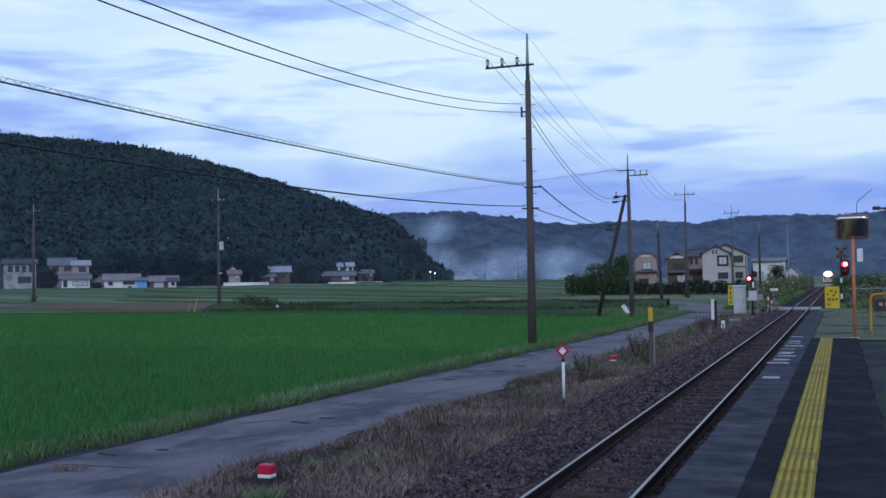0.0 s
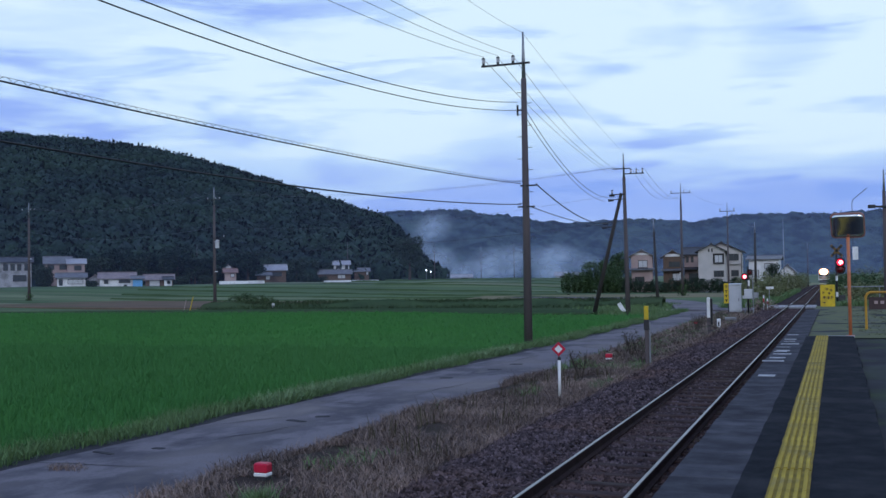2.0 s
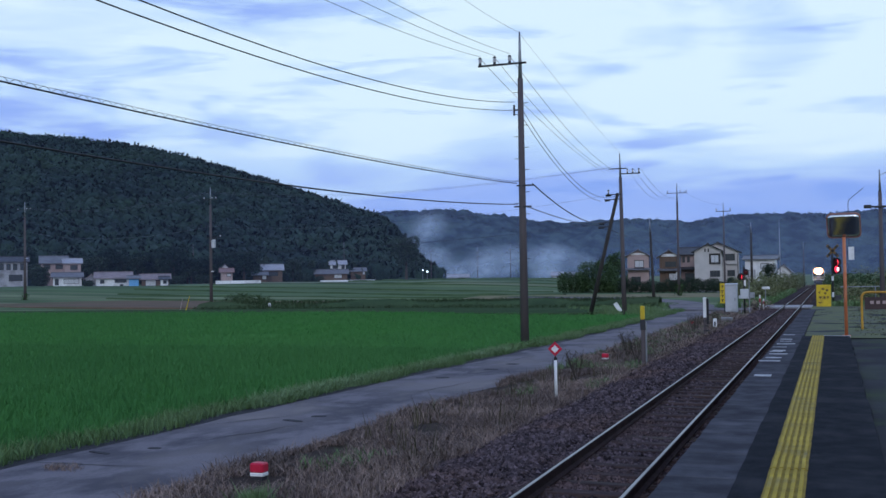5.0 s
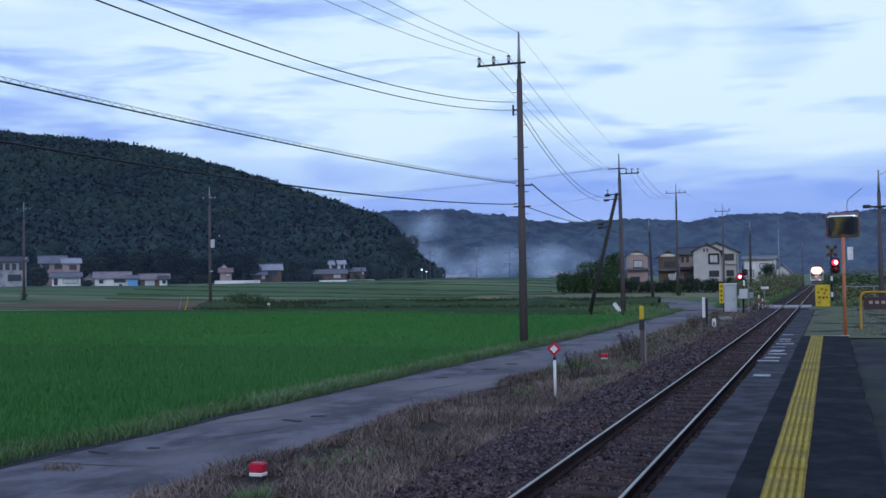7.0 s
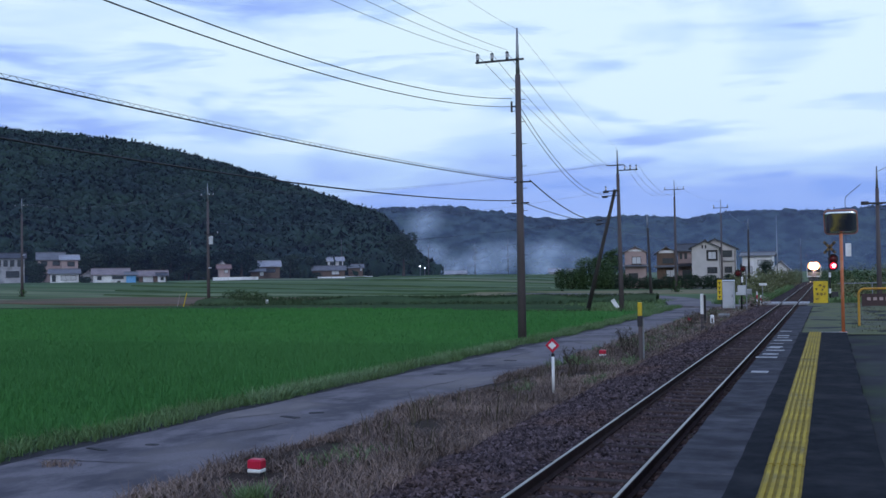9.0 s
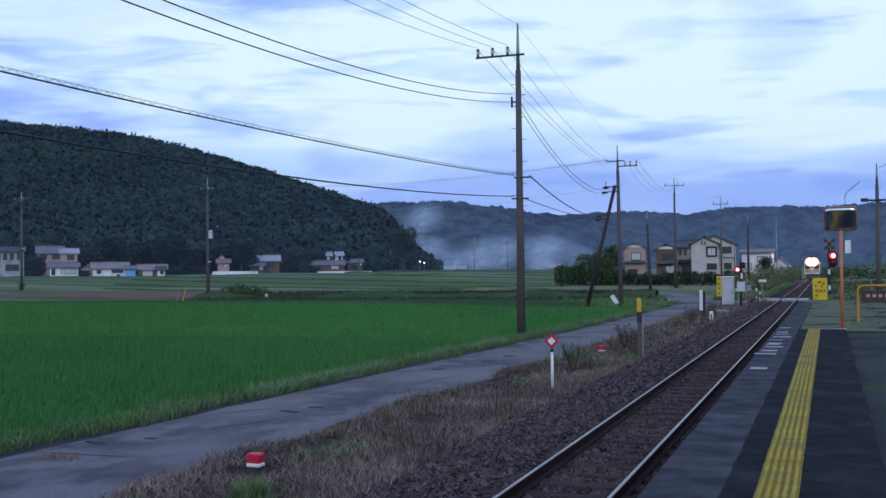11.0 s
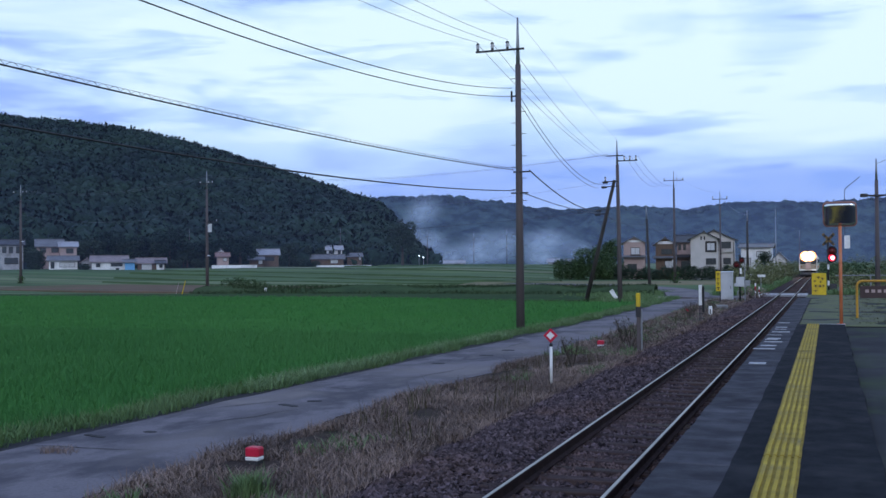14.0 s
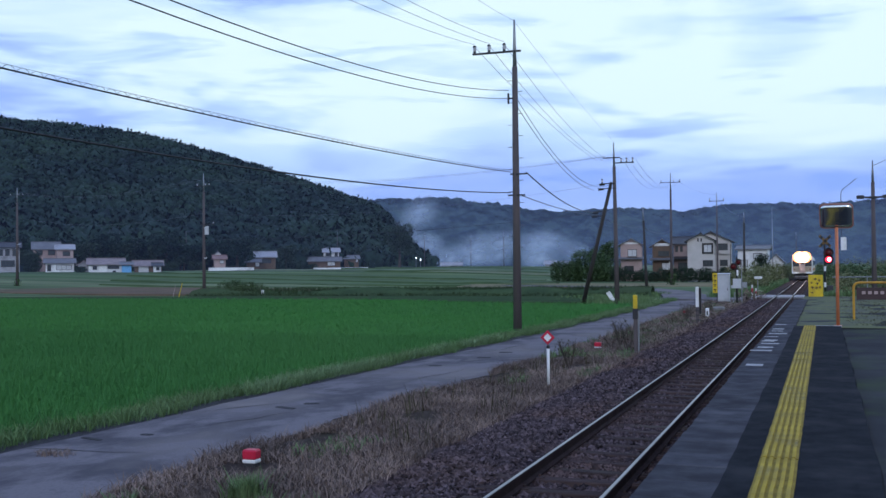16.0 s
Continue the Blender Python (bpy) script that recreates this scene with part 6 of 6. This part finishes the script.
def signal_cabinet():
    ob = empty("signal_cabinet", pose(-6.35, 72.2, -0.98), label="pale grey metal relay cabinet beside the crossing", category="cabinet")
    part("body", box(B(), 0, 0, 1.02, 0.76, 0.6, 1.85, 0.02), M["grey_box"], ob)
    part("roof", box(B(), 0, -0.02, 1.97, 0.84, 0.7, 0.06, 0.02, rot=Matrix.Rotation(radians(4), 4, "X")), M["grey_box"], ob)
    door = part("door", box(B(), 0.02, -0.31, 1.02, 0.64, 0.02, 1.6, 0.008), M["grey_box"], ob)
    part("handle", box(B(), 0.25, -0.335, 0.95, 0.03, 0.03, 0.18, 0.008), M["dark_steel"], door)
    part("plinth", box(B(), 0, 0, 0.05, 0.86, 0.7, 0.16, 0.015), M["concrete"], ob)
    ob = empty("concrete_cover", pose(-5.5, 59.3, -0.96), label="pale concrete cable cover beside the track", category="cover")
    part("lid", box(B(), 0, 0, 0.12, 0.62, 0.5, 0.26, 0.05), M["concrete"], ob)
    ob = empty("crossing_notice", pose(-6.72, 70.0, -0.98), label="narrow yellow upright notice on a dark post", category="sign")
    part("post", rod(B(), (0.12, 0.03, 0), (0.12, 0.03, 2.05), 0.03, seg=8), M["dark_steel"], ob)
    part("panel", box(B(), 0, 0, 1.4, 0.3, 0.02, 1.3, 0.004), M["yellow"], ob)
    for k in range(4):
        bm = B()
        box(bm, 0, -0.016, 1.88 - 0.3 * k, 0.18, 0.006, 0.05)
        box(bm, 0, -0.016, 1.82 - 0.3 * k, 0.05, 0.006, 0.18)
        part("writing_bar", bm, M["black"], ob)


DRUMS = []     # added drums whose turning stands in for the lamps' flashing: (object, first phase)


def flasher(parent, x, z, phase, r):
    """A warning lamp: dark hood, target, and an added half-bright drum turned to flash."""
    lamp = part("lamp_hood", rod(B(), (x, -0.05, z), (x, 0.18, z), r * 1.15, r * 1.15, 20), M["black"], parent, smooth=False)
    target = part("target_disc", rod(B(), (x, 0.18, z), (x, 0.2, z), r * 1.55, r * 1.55, 24), M["black"], lamp)
    visor = B()
    for k in range(9):
        a0, a1 = radians(20 + 140 * k / 9), radians(20 + 140 * (k + 1) / 9)
        vs = [(x + r * 1.18 * math.cos(a), yy, z + r * 1.18 * math.sin(a)) for a, yy in ((a0, -0.05), (a1, -0.05), (a1, -0.3), (a0, -0.3))]
        visor.faces.new([visor.verts.new(v) for v in vs])
    part("visor", visor, M["black"], lamp)
    drum = empty("flash_drum", None)
    drum.parent = parent
    for name, sgn, mt in (("lit_lens", -1, "red_glow"), ("dark_lens", 1, "red_dim")):
        bm = B()
        bmesh.ops.create_uvsphere(bm, u_segments=20, v_segments=10, radius=r, matrix=Matrix.Diagonal((1, 0.55, 1, 1)))
        bmesh.ops.delete(bm, geom=[v for v in bm.verts if v.co.y * sgn < -0.001], context="VERTS")
        part(name, bm, M[mt], drum, smooth=True)
    bm = B()
    bmesh.ops.create_uvsphere(bm, u_segments=16, v_segments=8, radius=r * 0.62, matrix=Matrix.Translation((r * 0.12, -r * 0.34, 0)) @ Matrix.Diagonal((1, 0.45, 1, 1)))
    part("bulb_core", bm, M["red_core"], drum, smooth=True)
    DRUMS.append((drum, (x, -0.13, z), phase))


def crossing_signals():
    ob = empty("crossing_signal", pose(0.02, 69.0, -0.95), label="level crossing signal with two red lamps and striped crossbuck", category="crossing signal", group="crossing signals")
    part("post", rod(B(), (0, 0, 0), (0, 0, 4.1), 0.06, seg=12), M["black"], ob, smooth=True)
    for k in range(2):
        part("white_band", rod(B(), (0, 0, 1.1 + k * 1.0), (0, 0, 1.4 + k * 1.0), 0.066, seg=12), M["white"], ob)
    for a in (45, -45):
        bm = B()
        box(bm, 0, -0.08, 3.95, 1.0, 0.03, 0.16, 0.004, rot=Matrix.Rotation(radians(a), 4, "Y"))
        arm = part("crossbuck_arm", bm, M["stripe_yellow"], ob, at=Matrix.Rotation(radians(22), 4, "Z"))
        for k in (-0.32, 0, 0.32):
            bm = B()
            c = Vector((k * math.cos(radians(a)), 0, -k * math.sin(radians(a))))
            box(bm, c.x, -0.1, 3.95 + c.z, 0.15, 0.012, 0.15, rot=Matrix.Rotation(radians(a), 4, "Y"))
            part("black_stripe", bm, M["black"], arm)
    part("lamp_arm", box(B(), 0.12, 0.1, 3.03, 0.35, 0.05, 0.75, 0.01), M["black"], ob)
    flasher(ob, 0.22, 3.23, 0, 0.2)
    flasher(ob, 0.22, 2.81, 1, 0.2)
    part("battery_box", box(B(), 0.28, 0.05, 0.75, 0.4, 0.3, 0.9, 0.02), M["dark_steel"], ob)
    part("cable", rod(B(), (0.6, 0, 0), (0.6, 0, 1.0), 0.04, seg=8), M["steel"], ob)

    ob = empty("crossing_signal", pose(-5.35, 70.0, -0.98), label="level crossing signal with a red lamp over a white box", category="crossing signal", group="crossing signals")
    part("post", rod(B(), (0, 0, 0), (0, 0, 3.1), 0.055, seg=12), M["black"], ob, smooth=True)
    part("white_label", box(B(), 0.06, -0.08, 2.05, 0.12, 0.012, 0.36, 0.003), M["white"], ob)
    part("control_box", box(B(), 0.02, -0.12, 1.36, 0.5, 0.24, 0.62, 0.015), M["grey_box"], ob)
    part("side_post", rod(B(), (0.3, 0.1, 0), (0.3, 0.1, 2.9), 0.03, seg=8), M["steel"], ob)
    part("lower_box", box(B(), -0.28, 0, 1.15, 0.16, 0.12, 0.2, 0.01), M["grey_box"], ob)
    part("foot_pipe", rod(B(), (-0.25, 0, 0), (-0.12, 0, 0.8), 0.035, seg=8), M["steel"], ob)
    flasher(ob, -0.2, 2.46, 0, 0.15)
    flasher(ob, 0.12, 2.75, 2, 0.13)


def painted_marks():
    rng = random.Random(21)
    rows = [(-1.08, 17.45, 0.26, 0.3)]
    for k, y in enumerate((20.4, 21.2, 22.2, 22.9, 23.2, 24.3, 25.4, 26.4, 27.2, 29.2)):
        rows.append((-1.1 + rng.uniform(-0.06, 0.06), y, rng.uniform(0.25, 0.45), rng.uniform(0.1, 0.3)))
    for x, y, w, d in rows:
        part("painted_mark", box(B(), x, y, 0.006, w, d, 0.006), M["worn_white"], platform, "worn white painted mark on the platform edge")
    # worn patches on the lane
    for x, y, w, d in ((-9.7, 17.7, 0.5, 0.16), (-9.5, 18.4, 0.3, 0.2), (-9.9, 26.4, 0.35, 0.3), (-9.4, 29.1, 0.4, 0.3), (-9.3, 31.0, 0.4, 0.3), (-10.3, 14.2, 0.22, 0.14), (-10.9, 13.6, 0.5, 0.1)):
        ob = part("road_patch", rounded_panel(B(), w, d, 0.01, min(w, d) * 0.4), M["patch"], None, at=None)
        ob.matrix_world = pose(x, y, ROAD_Z + 0.022, 90, 0, rng.uniform(-30, 30))
        tagged(ob, label="small dark mend in the lane asphalt", category="road patch", group="lane patches", kind="structure")


def lane_cracks():
    rng = random.Random(51)
    for x, y, turn, length in ((-10.6, 12.6, 4, 2.6), (-9.6, 16.2, 70, 2.2), (-9.9, 20.5, -12, 1.8), (-9.0, 24.0, 80, 3.0), (-9.7, 33.0, 85, 4.0), (-10.6, 17.5, 60, 2.0)):
        a = radians(turn)
        line = []
        for k in range(13):
            u = (k / 12 - 0.5) * length
            off = 0.12 * noise.noise(Vector((u * 1.7, x, y))) + rng.uniform(-0.02, 0.02)
            line.append((x + u * math.cos(a) - off * math.sin(a), y + u * math.sin(a) + off * math.cos(a)))
        verts, faces = [], []
        for k, (px, py) in enumerate(line):
            w = 0.018 * (1 - abs(k / 6 - 1)) + 0.004
            verts += [(px - w * math.sin(a), py + w * math.cos(a), ROAD_Z + 0.026), (px + w * math.sin(a), py - w * math.cos(a), ROAD_Z + 0.026)]
            if k:
                faces.append((2 * k - 2, 2 * k - 1, 2 * k + 1, 2 * k))
        tagged(raw("road_crack", verts, faces, M["patch"]), label="dark ragged crack in the lane asphalt", category="road crack", group="lane cracks", kind="structure")
    near = np.c_[np.random.default_rng(4).normal(-10.5, 0.16, 60), np.random.default_rng(5).normal(12.3, 0.12, 60), np.full(60, ROAD_Z + 0.02), np.full(60, 0.8)]
    blades("dead_grass", near, 5, 0.10, 0.008, 1.6, M["dry_grass"], "dry grass grown through a crack in the lane", "grass", 41)


def far_things():
    def garden_wall(x, y, turn, w, h, label):
        ob = empty("garden_wall", pose(x, y, ground_at(x, y) - 0.2, 0, 0, turn), label=label, category="wall", group="garden walls")
        n = int(w / 3)
        for k in range(n):
            part("panel", box(B(), -w / 2 + (k + 0.5) * w / n, 0, h / 2, w / n - 0.06, 0.16, h, 0.02), M["wall_white"], ob)
    garden_wall(-138.1, 225, 33, 11.1, 1.0, "low white garden wall along the field edge")
    garden_wall(-120.1, 250, 26, 14.5, 0.55, "low pale retaining wall along the field edge")
    for x, y, z in ((-110.2, 279, 4.0), (-109.2, 280, 3.5)):
        ob = empty("yard_lamp", pose(x, y, ground_at(x, y)), label="lit white yard lamp on a thin pole", category="lamp", group="yard lamps")
        part("pole", rod(B(), (0, 0, 0), (0, 0, z - 1.4), 0.06, seg=8), M["steel"], ob)
        bm = B()
        bmesh.ops.create_uvsphere(bm, u_segments=12, v_segments=8, radius=0.15, matrix=Matrix.Translation((0, 0, z - 1.1)))
        part("globe", bm, M["lamp_white"], ob, smooth=True)
    ob = empty("leaning_stakes", pose(-60.5, 88.6, -1.3), label="two leaning yellow stakes in the dry field", category="stakes")
    part("stake", rod(B(), (0, 0, -0.1), (0.5, 0, 1.6), 0.05, 0.04, 8), M["yellow"], ob)
    part("stake", rod(B(), (-0.9, 0.3, -0.1), (-0.5, 0.3, 1.4), 0.03, 0.02, 8), M["wall_tan"], ob)
    ob = empty("field_marker", pose(-53, 92.2, -1.2), label="small white marker on the field edge", category="marker")
    part("knob", rod(B(), (0, 0, 0), (0, 0, 0.7), 0.1, 0.13, 10), M["white"], ob)


mirror()
warning_board()
pipe_barrier()
back_fence()
rail_sign()
for bx, by in ((-7.08, 12.0), (-6.58, 31.8), (-6.76, 54.6)):
    marker_block(bx, by)
yellow_post()
white_post()
signal_cabinet()
crossing_signals()
def trackside_boxes():
    ob = empty("trackside_box", pose(-6.6, 95, -1.05), label="weathered grey equipment box past the crossing", category="equipment box")
    part("body", box(B(), 0, 0, 0.85, 0.42, 0.35, 0.5, 0.02), M["steel"], ob)
    for x in (-0.16, 0.16):
        part("leg", box(B(), x, 0, 0.3, 0.08, 0.3, 0.6, 0.005), M["steel"], ob)
    part("door", box(B(), 0, -0.185, 0.85, 0.34, 0.02, 0.42, 0.006), M["steel"], ob)
    ob = empty("white_board", pose(-5.2, 90, -1.05), label="small white board on a short post in the scrub", category="sign")
    part("post", rod(B(), (0, 0, 0), (0, 0, 1.5), 0.03, seg=8), M["steel"], ob)
    part("board", box(B(), 0.05, -0.04, 1.55, 0.62, 0.03, 0.2, 0.005), M["white"], ob)
    for x, h in ((-4.85, 1.15), (-4.6, 0.9)):
        ob = empty("crossing_post", pose(x, 77.2, -1.0), label="short red and white post beside the crossing", category="post", group="crossing posts")
        part("shaft", rod(B(), (0, 0, 0), (0, 0, h), 0.05, seg=10), M["white"], ob)
        part("red_band", rod(B(), (0, 0, h * 0.55), (0, 0, h * 0.8), 0.056, seg=10), M["red"], ob)


painted_marks()
lane_cracks()
far_things()
trackside_boxes()
# Dark ribbon laid in for the shade between bank grass and lane.
ribbon("lane_edge_shade", [(float(lane_x(y)) - 1.72, float(y)) for y in np.arange(-20, 64, 1.0)], 0.42, ROAD_Z + 0.012, M["patch"], "dark strip painted as shade along the edge of the lane", "road edge", thick=0.1)


# ---------------------------------------------------------------- the train
def make_train():
    """A railcar of two coaches; its origin lies on the rail under the front, and it faces -y."""
    ob = empty("diesel_railcar", pose(-3.0, 158, RAIL_Z), label="cream diesel railcar with lit headlights coming up the line", category="train")

    def shell(y0, y1, prefix):
        ring = [(-1.3, 0.95), (1.3, 0.95), (1.42, 1.15), (1.42, 2.9), (1.3, 3.3), (1.0, 3.6), (0.4, 3.75), (-0.4, 3.75), (-1.0, 3.6), (-1.3, 3.3), (-1.42, 2.9), (-1.42, 1.15)]
        bm = B()
        rows = []
        for yy, s in ((y0, 0.965), (y0 + 0.12, 1.0), (y1 - 0.12, 1.0), (y1, 0.965)):
            rows.append([bm.verts.new((x * s, yy, 2.3 + (z - 2.3) * s)) for x, z in ring])
        n = len(ring)
        for a, b in zip(rows, rows[1:]):
            for i in range(n):
                bm.faces.new((a[i], a[(i + 1) % n], b[(i + 1) % n], b[i]))
        bm.faces.new(rows[0]), bm.faces.new(rows[-1])
        bmesh.ops.recalc_face_normals(bm, faces=bm.faces)
        body = part("coach_body", bm, M["train_white"], ob)
        for s in (-1, 1):
            part("waist_band", box(B(), s * 1.425, (y0 + y1) / 2, 1.5, 0.02, y1 - y0 - 0.4, 0.35), M["train_orange"], body)
            k = y0 + 1.6
            while k < y1 - 1.2:
                part("side_window", box(B(), s * 1.425, k, 2.45, 0.03, 1.1, 0.75, 0.01), M["glass"], body)
                k += 1.55
        part("underframe", box(B(), 0, (y0 + y1) / 2, 0.72, 2.3, y1 - y0 - 1.5, 0.45, 0.03), M["dark_steel"], body)
        for yb in (y0 + 3.2, y1 - 3.2):
            bogie = part("bogie", box(B(), 0, yb, 0.55, 2.0, 2.6, 0.3, 0.05), M["dark_steel"], ob)
            for dy in (-1.05, 1.05):
                for sx in (-0.565, 0.565):
                    part("wheel", rod(B(), (sx - 0.06, yb + dy, 0.43), (sx + 0.06, yb + dy, 0.43), 0.43, seg=20), M["rail_side"], bogie)
        return body

    shell(0.0, 20.0, "front")
    shell(20.6, 40.6, "rear")
    part("gangway_bellows", box(B(), 0, 20.3, 2.1, 1.1, 0.7, 2.0, 0.05), M["black"], ob)
    for s in (-1, 1):
        part("front_window", rounded_panel(B(), 0.86, 0.82, 0.05, 0.08), M["glass"], ob, at=pose(s * 0.86, -0.03, 2.42))
        part("window_frame", rounded_panel(B(), 0.98, 0.94, 0.03, 0.1), M["dark_steel"], ob, at=pose(s * 0.86, -0.01, 2.42))
        lamp = part("headlight", rod(B(), (s * 0.5, -0.1, 3.3), (s * 0.5, 0.1, 3.25), 0.52, 0.52, 24), M["dark_steel"], ob, "round headlight")
        # glowing disc added to imitate the orange halo round the headlight
        part("halo_disc", rod(B(), (s * 0.42, -0.16, 3.3), (s * 0.42, -0.09, 3.3), 0.82, 0.7, 24), M["halo_disc"], lamp, "orange glowing disc added for the headlight halo")
        # lens built far oversize, so its shape carries the glare
        bm = B()
        bmesh.ops.create_uvsphere(bm, u_segments=24, v_segments=12, radius=0.64, matrix=Matrix.Translation((s * 0.22, -0.14, 3.25)) @ Matrix.Diagonal((1, 0.3, 1, 1)))
        part("lens", bm, M["headlight"], lamp, "glowing lens, oversized for its glare", smooth=True)
        part("corner_apron", box(B(), s * 0.95, -0.05, 1.05, 0.82, 0.1, 0.26, 0.03), M["white"], ob, "white lower apron")
        part("tail_lamp", rod(B(), (s * 1.05, -0.06, 1.55), (s * 1.05, 0, 1.55), 0.09, seg=14), M["red_dim"], ob)
        part("side_trim", box(B(), s * 1.34, -0.03, 2.0, 0.1, 0.06, 2.0, 0.02), M["white"], ob, "white corner trim")
    part("gangway_door", box(B(), 0, -0.05, 2.05, 0.78, 0.1, 1.95, 0.03), M["wall_tan"], ob)
    part("door_window", box(B(), 0, -0.11, 2.55, 0.45, 0.02, 0.6, 0.01), M["glass"], ob)
    part("front_panel", box(B(), 0, -0.02, 1.55, 2.5, 0.05, 0.75, 0.03), M["train_beige"], ob)
    part("destination_box", box(B(), 0, -0.05, 3.62, 0.9, 0.1, 0.2, 0.03), M["curtain"], ob)
    part("coupler", box(B(), 0, -0.35, 0.85, 0.3, 0.7, 0.3, 0.06), M["dark_steel"], ob)
    part("snow_plough", box(B(), 0, -0.1, 0.36, 2.2, 0.12, 0.4, 0.03, rot=Matrix.Rotation(radians(-12), 4, "X")), M["dark_steel"], ob)
    part("plough_edge", box(B(), 0, -0.2, 0.55, 1.9, 0.05, 0.08), M["steel"], ob)
    return ob


train = make_train()


# ---------------------------------------------------------------- smoke over the fields
def smoke_material():
    """Thin grey veil, dense in the middle of each piece and ragged towards its rim."""
    m = bpy.data.materials.new("field_smoke")
    m.use_nodes = True
    nt = m.node_tree
    nt.nodes.clear()
    N, L = nt.nodes.new, nt.links.new
    out, mix, tr, df = N("ShaderNodeOutputMaterial"), N("ShaderNodeMixShader"), N("ShaderNodeBsdfTransparent"), N("ShaderNodeBsdfDiffuse")
    tl, half = N("ShaderNodeBsdfTranslucent"), N("ShaderNodeMixShader")
    df.inputs[0].default_value = tl.inputs[0].default_value = (0.66, 0.78, 0.97, 1)
    L(df.outputs[0], half.inputs[1])
    L(tl.outputs[0], half.inputs[2])
    tc, gr, no, mu, r = N("ShaderNodeTexCoord"), N("ShaderNodeTexGradient"), N("ShaderNodeTexNoise"), N("ShaderNodeMath"), N("ShaderNodeMapRange")
    gr.gradient_type = "SPHERICAL"
    L(tc.outputs["Object"], gr.inputs[0])
    no.inputs["Scale"].default_value, no.inputs["Detail"].default_value = 1.3, 4
    L(tc.outputs["Object"], no.inputs["Vector"])
    mu.operation = "MULTIPLY"
    L(gr.outputs["Fac"], mu.inputs[0])
    L(no.outputs[0], mu.inputs[1])
    r.inputs["From Min"].default_value, r.inputs["From Max"].default_value = 0.02, 0.55
    r.inputs["To Max"].default_value = 0.5
    L(mu.outputs[0], r.inputs[0])
    L(r.outputs[0], mix.inputs[0])
    L(tr.outputs[0], mix.inputs[1])
    L(half.outputs[0], mix.inputs[2])
    L(mix.outputs[0], out.inputs[0])
    return m


def make_smoke():
    sm = smoke_material()
    rng = random.Random(31)
    bm = B()
    bmesh.ops.create_circle(bm, cap_ends=True, cap_tris=True, segments=24, radius=1.0)
    bmesh.ops.subdivide_edges(bm, edges=bm.edges, cuts=2, use_grid_fill=True)
    for v in bm.verts:      # a shallow bowl standing on edge
        d = v.co.x ** 2 + v.co.y ** 2
        v.co = Vector((v.co.x, 0.18 * d, v.co.y))
    me = bpy.data.meshes.new("smoke_wisp")
    bm.to_mesh(me)
    bm.free()
    me.materials.append(sm)
    cloud = empty("field_smoke", pose(-165, 415, 2), label="thin blue-grey smoke drifting low over the far fields", category="smoke", kind="stuff")
    wisps = [(8.4 * i, 3.0, 9.5, 6.0) for i in range(9)] + [(8 + 14 * i, 8.5, 12.5, 6.0) for i in range(5)]
    wisps += [(1 + 1.6 * i, 9.0 + 5.0 * i, 7.5 + i, 6.2) for i in range(4)]     # rising column
    for x, z, w, h in wisps:
        p = new("smoke_wisp", me)
        p.parent = cloud
        p.matrix_local = pose(x + rng.uniform(-1.5, 1.5), rng.uniform(-14, 30), z + rng.uniform(-1, 1), rng.uniform(-8, 8), rng.uniform(-15, 15), 21 + rng.uniform(-8, 8)) @ Matrix.Diagonal((w, w, h, 1))
    return cloud


smoke = make_smoke()


# ---------------------------------------------------------------- what moves
FLASH = (0.2, 0.75, 1.35, 1.93, 2.6, 3.1, 3.75, 4.4, 5.0, 5.6, 6.2, 6.7, 7.3, 7.9, 8.6, 9.2, 9.8, 10.4, 11.05, 11.65, 12.25, 12.85, 13.4, 14.1, 14.7, 15.35, 15.8)   # the lamps change over


def motions():
    walk(train, [(t, pose(x, y, z)) for t, x, y, z in (
        (0, -3.62, 337, -1.3), (2, -3.31, 314, -1.2), (4, -3.27, 291.5, -1.08), (7, -3.15, 257, -0.98), (9, -3.06, 235, -0.82),
        (12, -3.03, 203.5, -0.74), (14, -3.02, 181, -0.74), (16, -3.01, 158.5, -0.74))])
    walk(smoke, [(0, pose(-165, 415, 2)), (16, pose(-166.5, 415, 3.2))])
    for drum, place, phase in DRUMS:
        shown = phase == 0       # bright side to the platform at the start
        if phase == 2:           # the lamp that faces the far road
            walk(drum, [(0, pose(*place, 0, 0, 180)), (16, pose(*place, 0, 0, 180))])
            continue
        rows = [(0, pose(*place, 0, 0, 0 if shown else 180))]
        for t in FLASH:
            a, b = (0, 180) if shown else (180, 0)
            for i in range(4):
                rows.append((t - 0.05 + i / 30, pose(*place, 0, 0, a + (b - a) * i / 3)))
            shown = not shown
        rows.append((16, pose(*place, 0, 0, 0 if shown else 180)))
        walk(drum, rows)


motions()
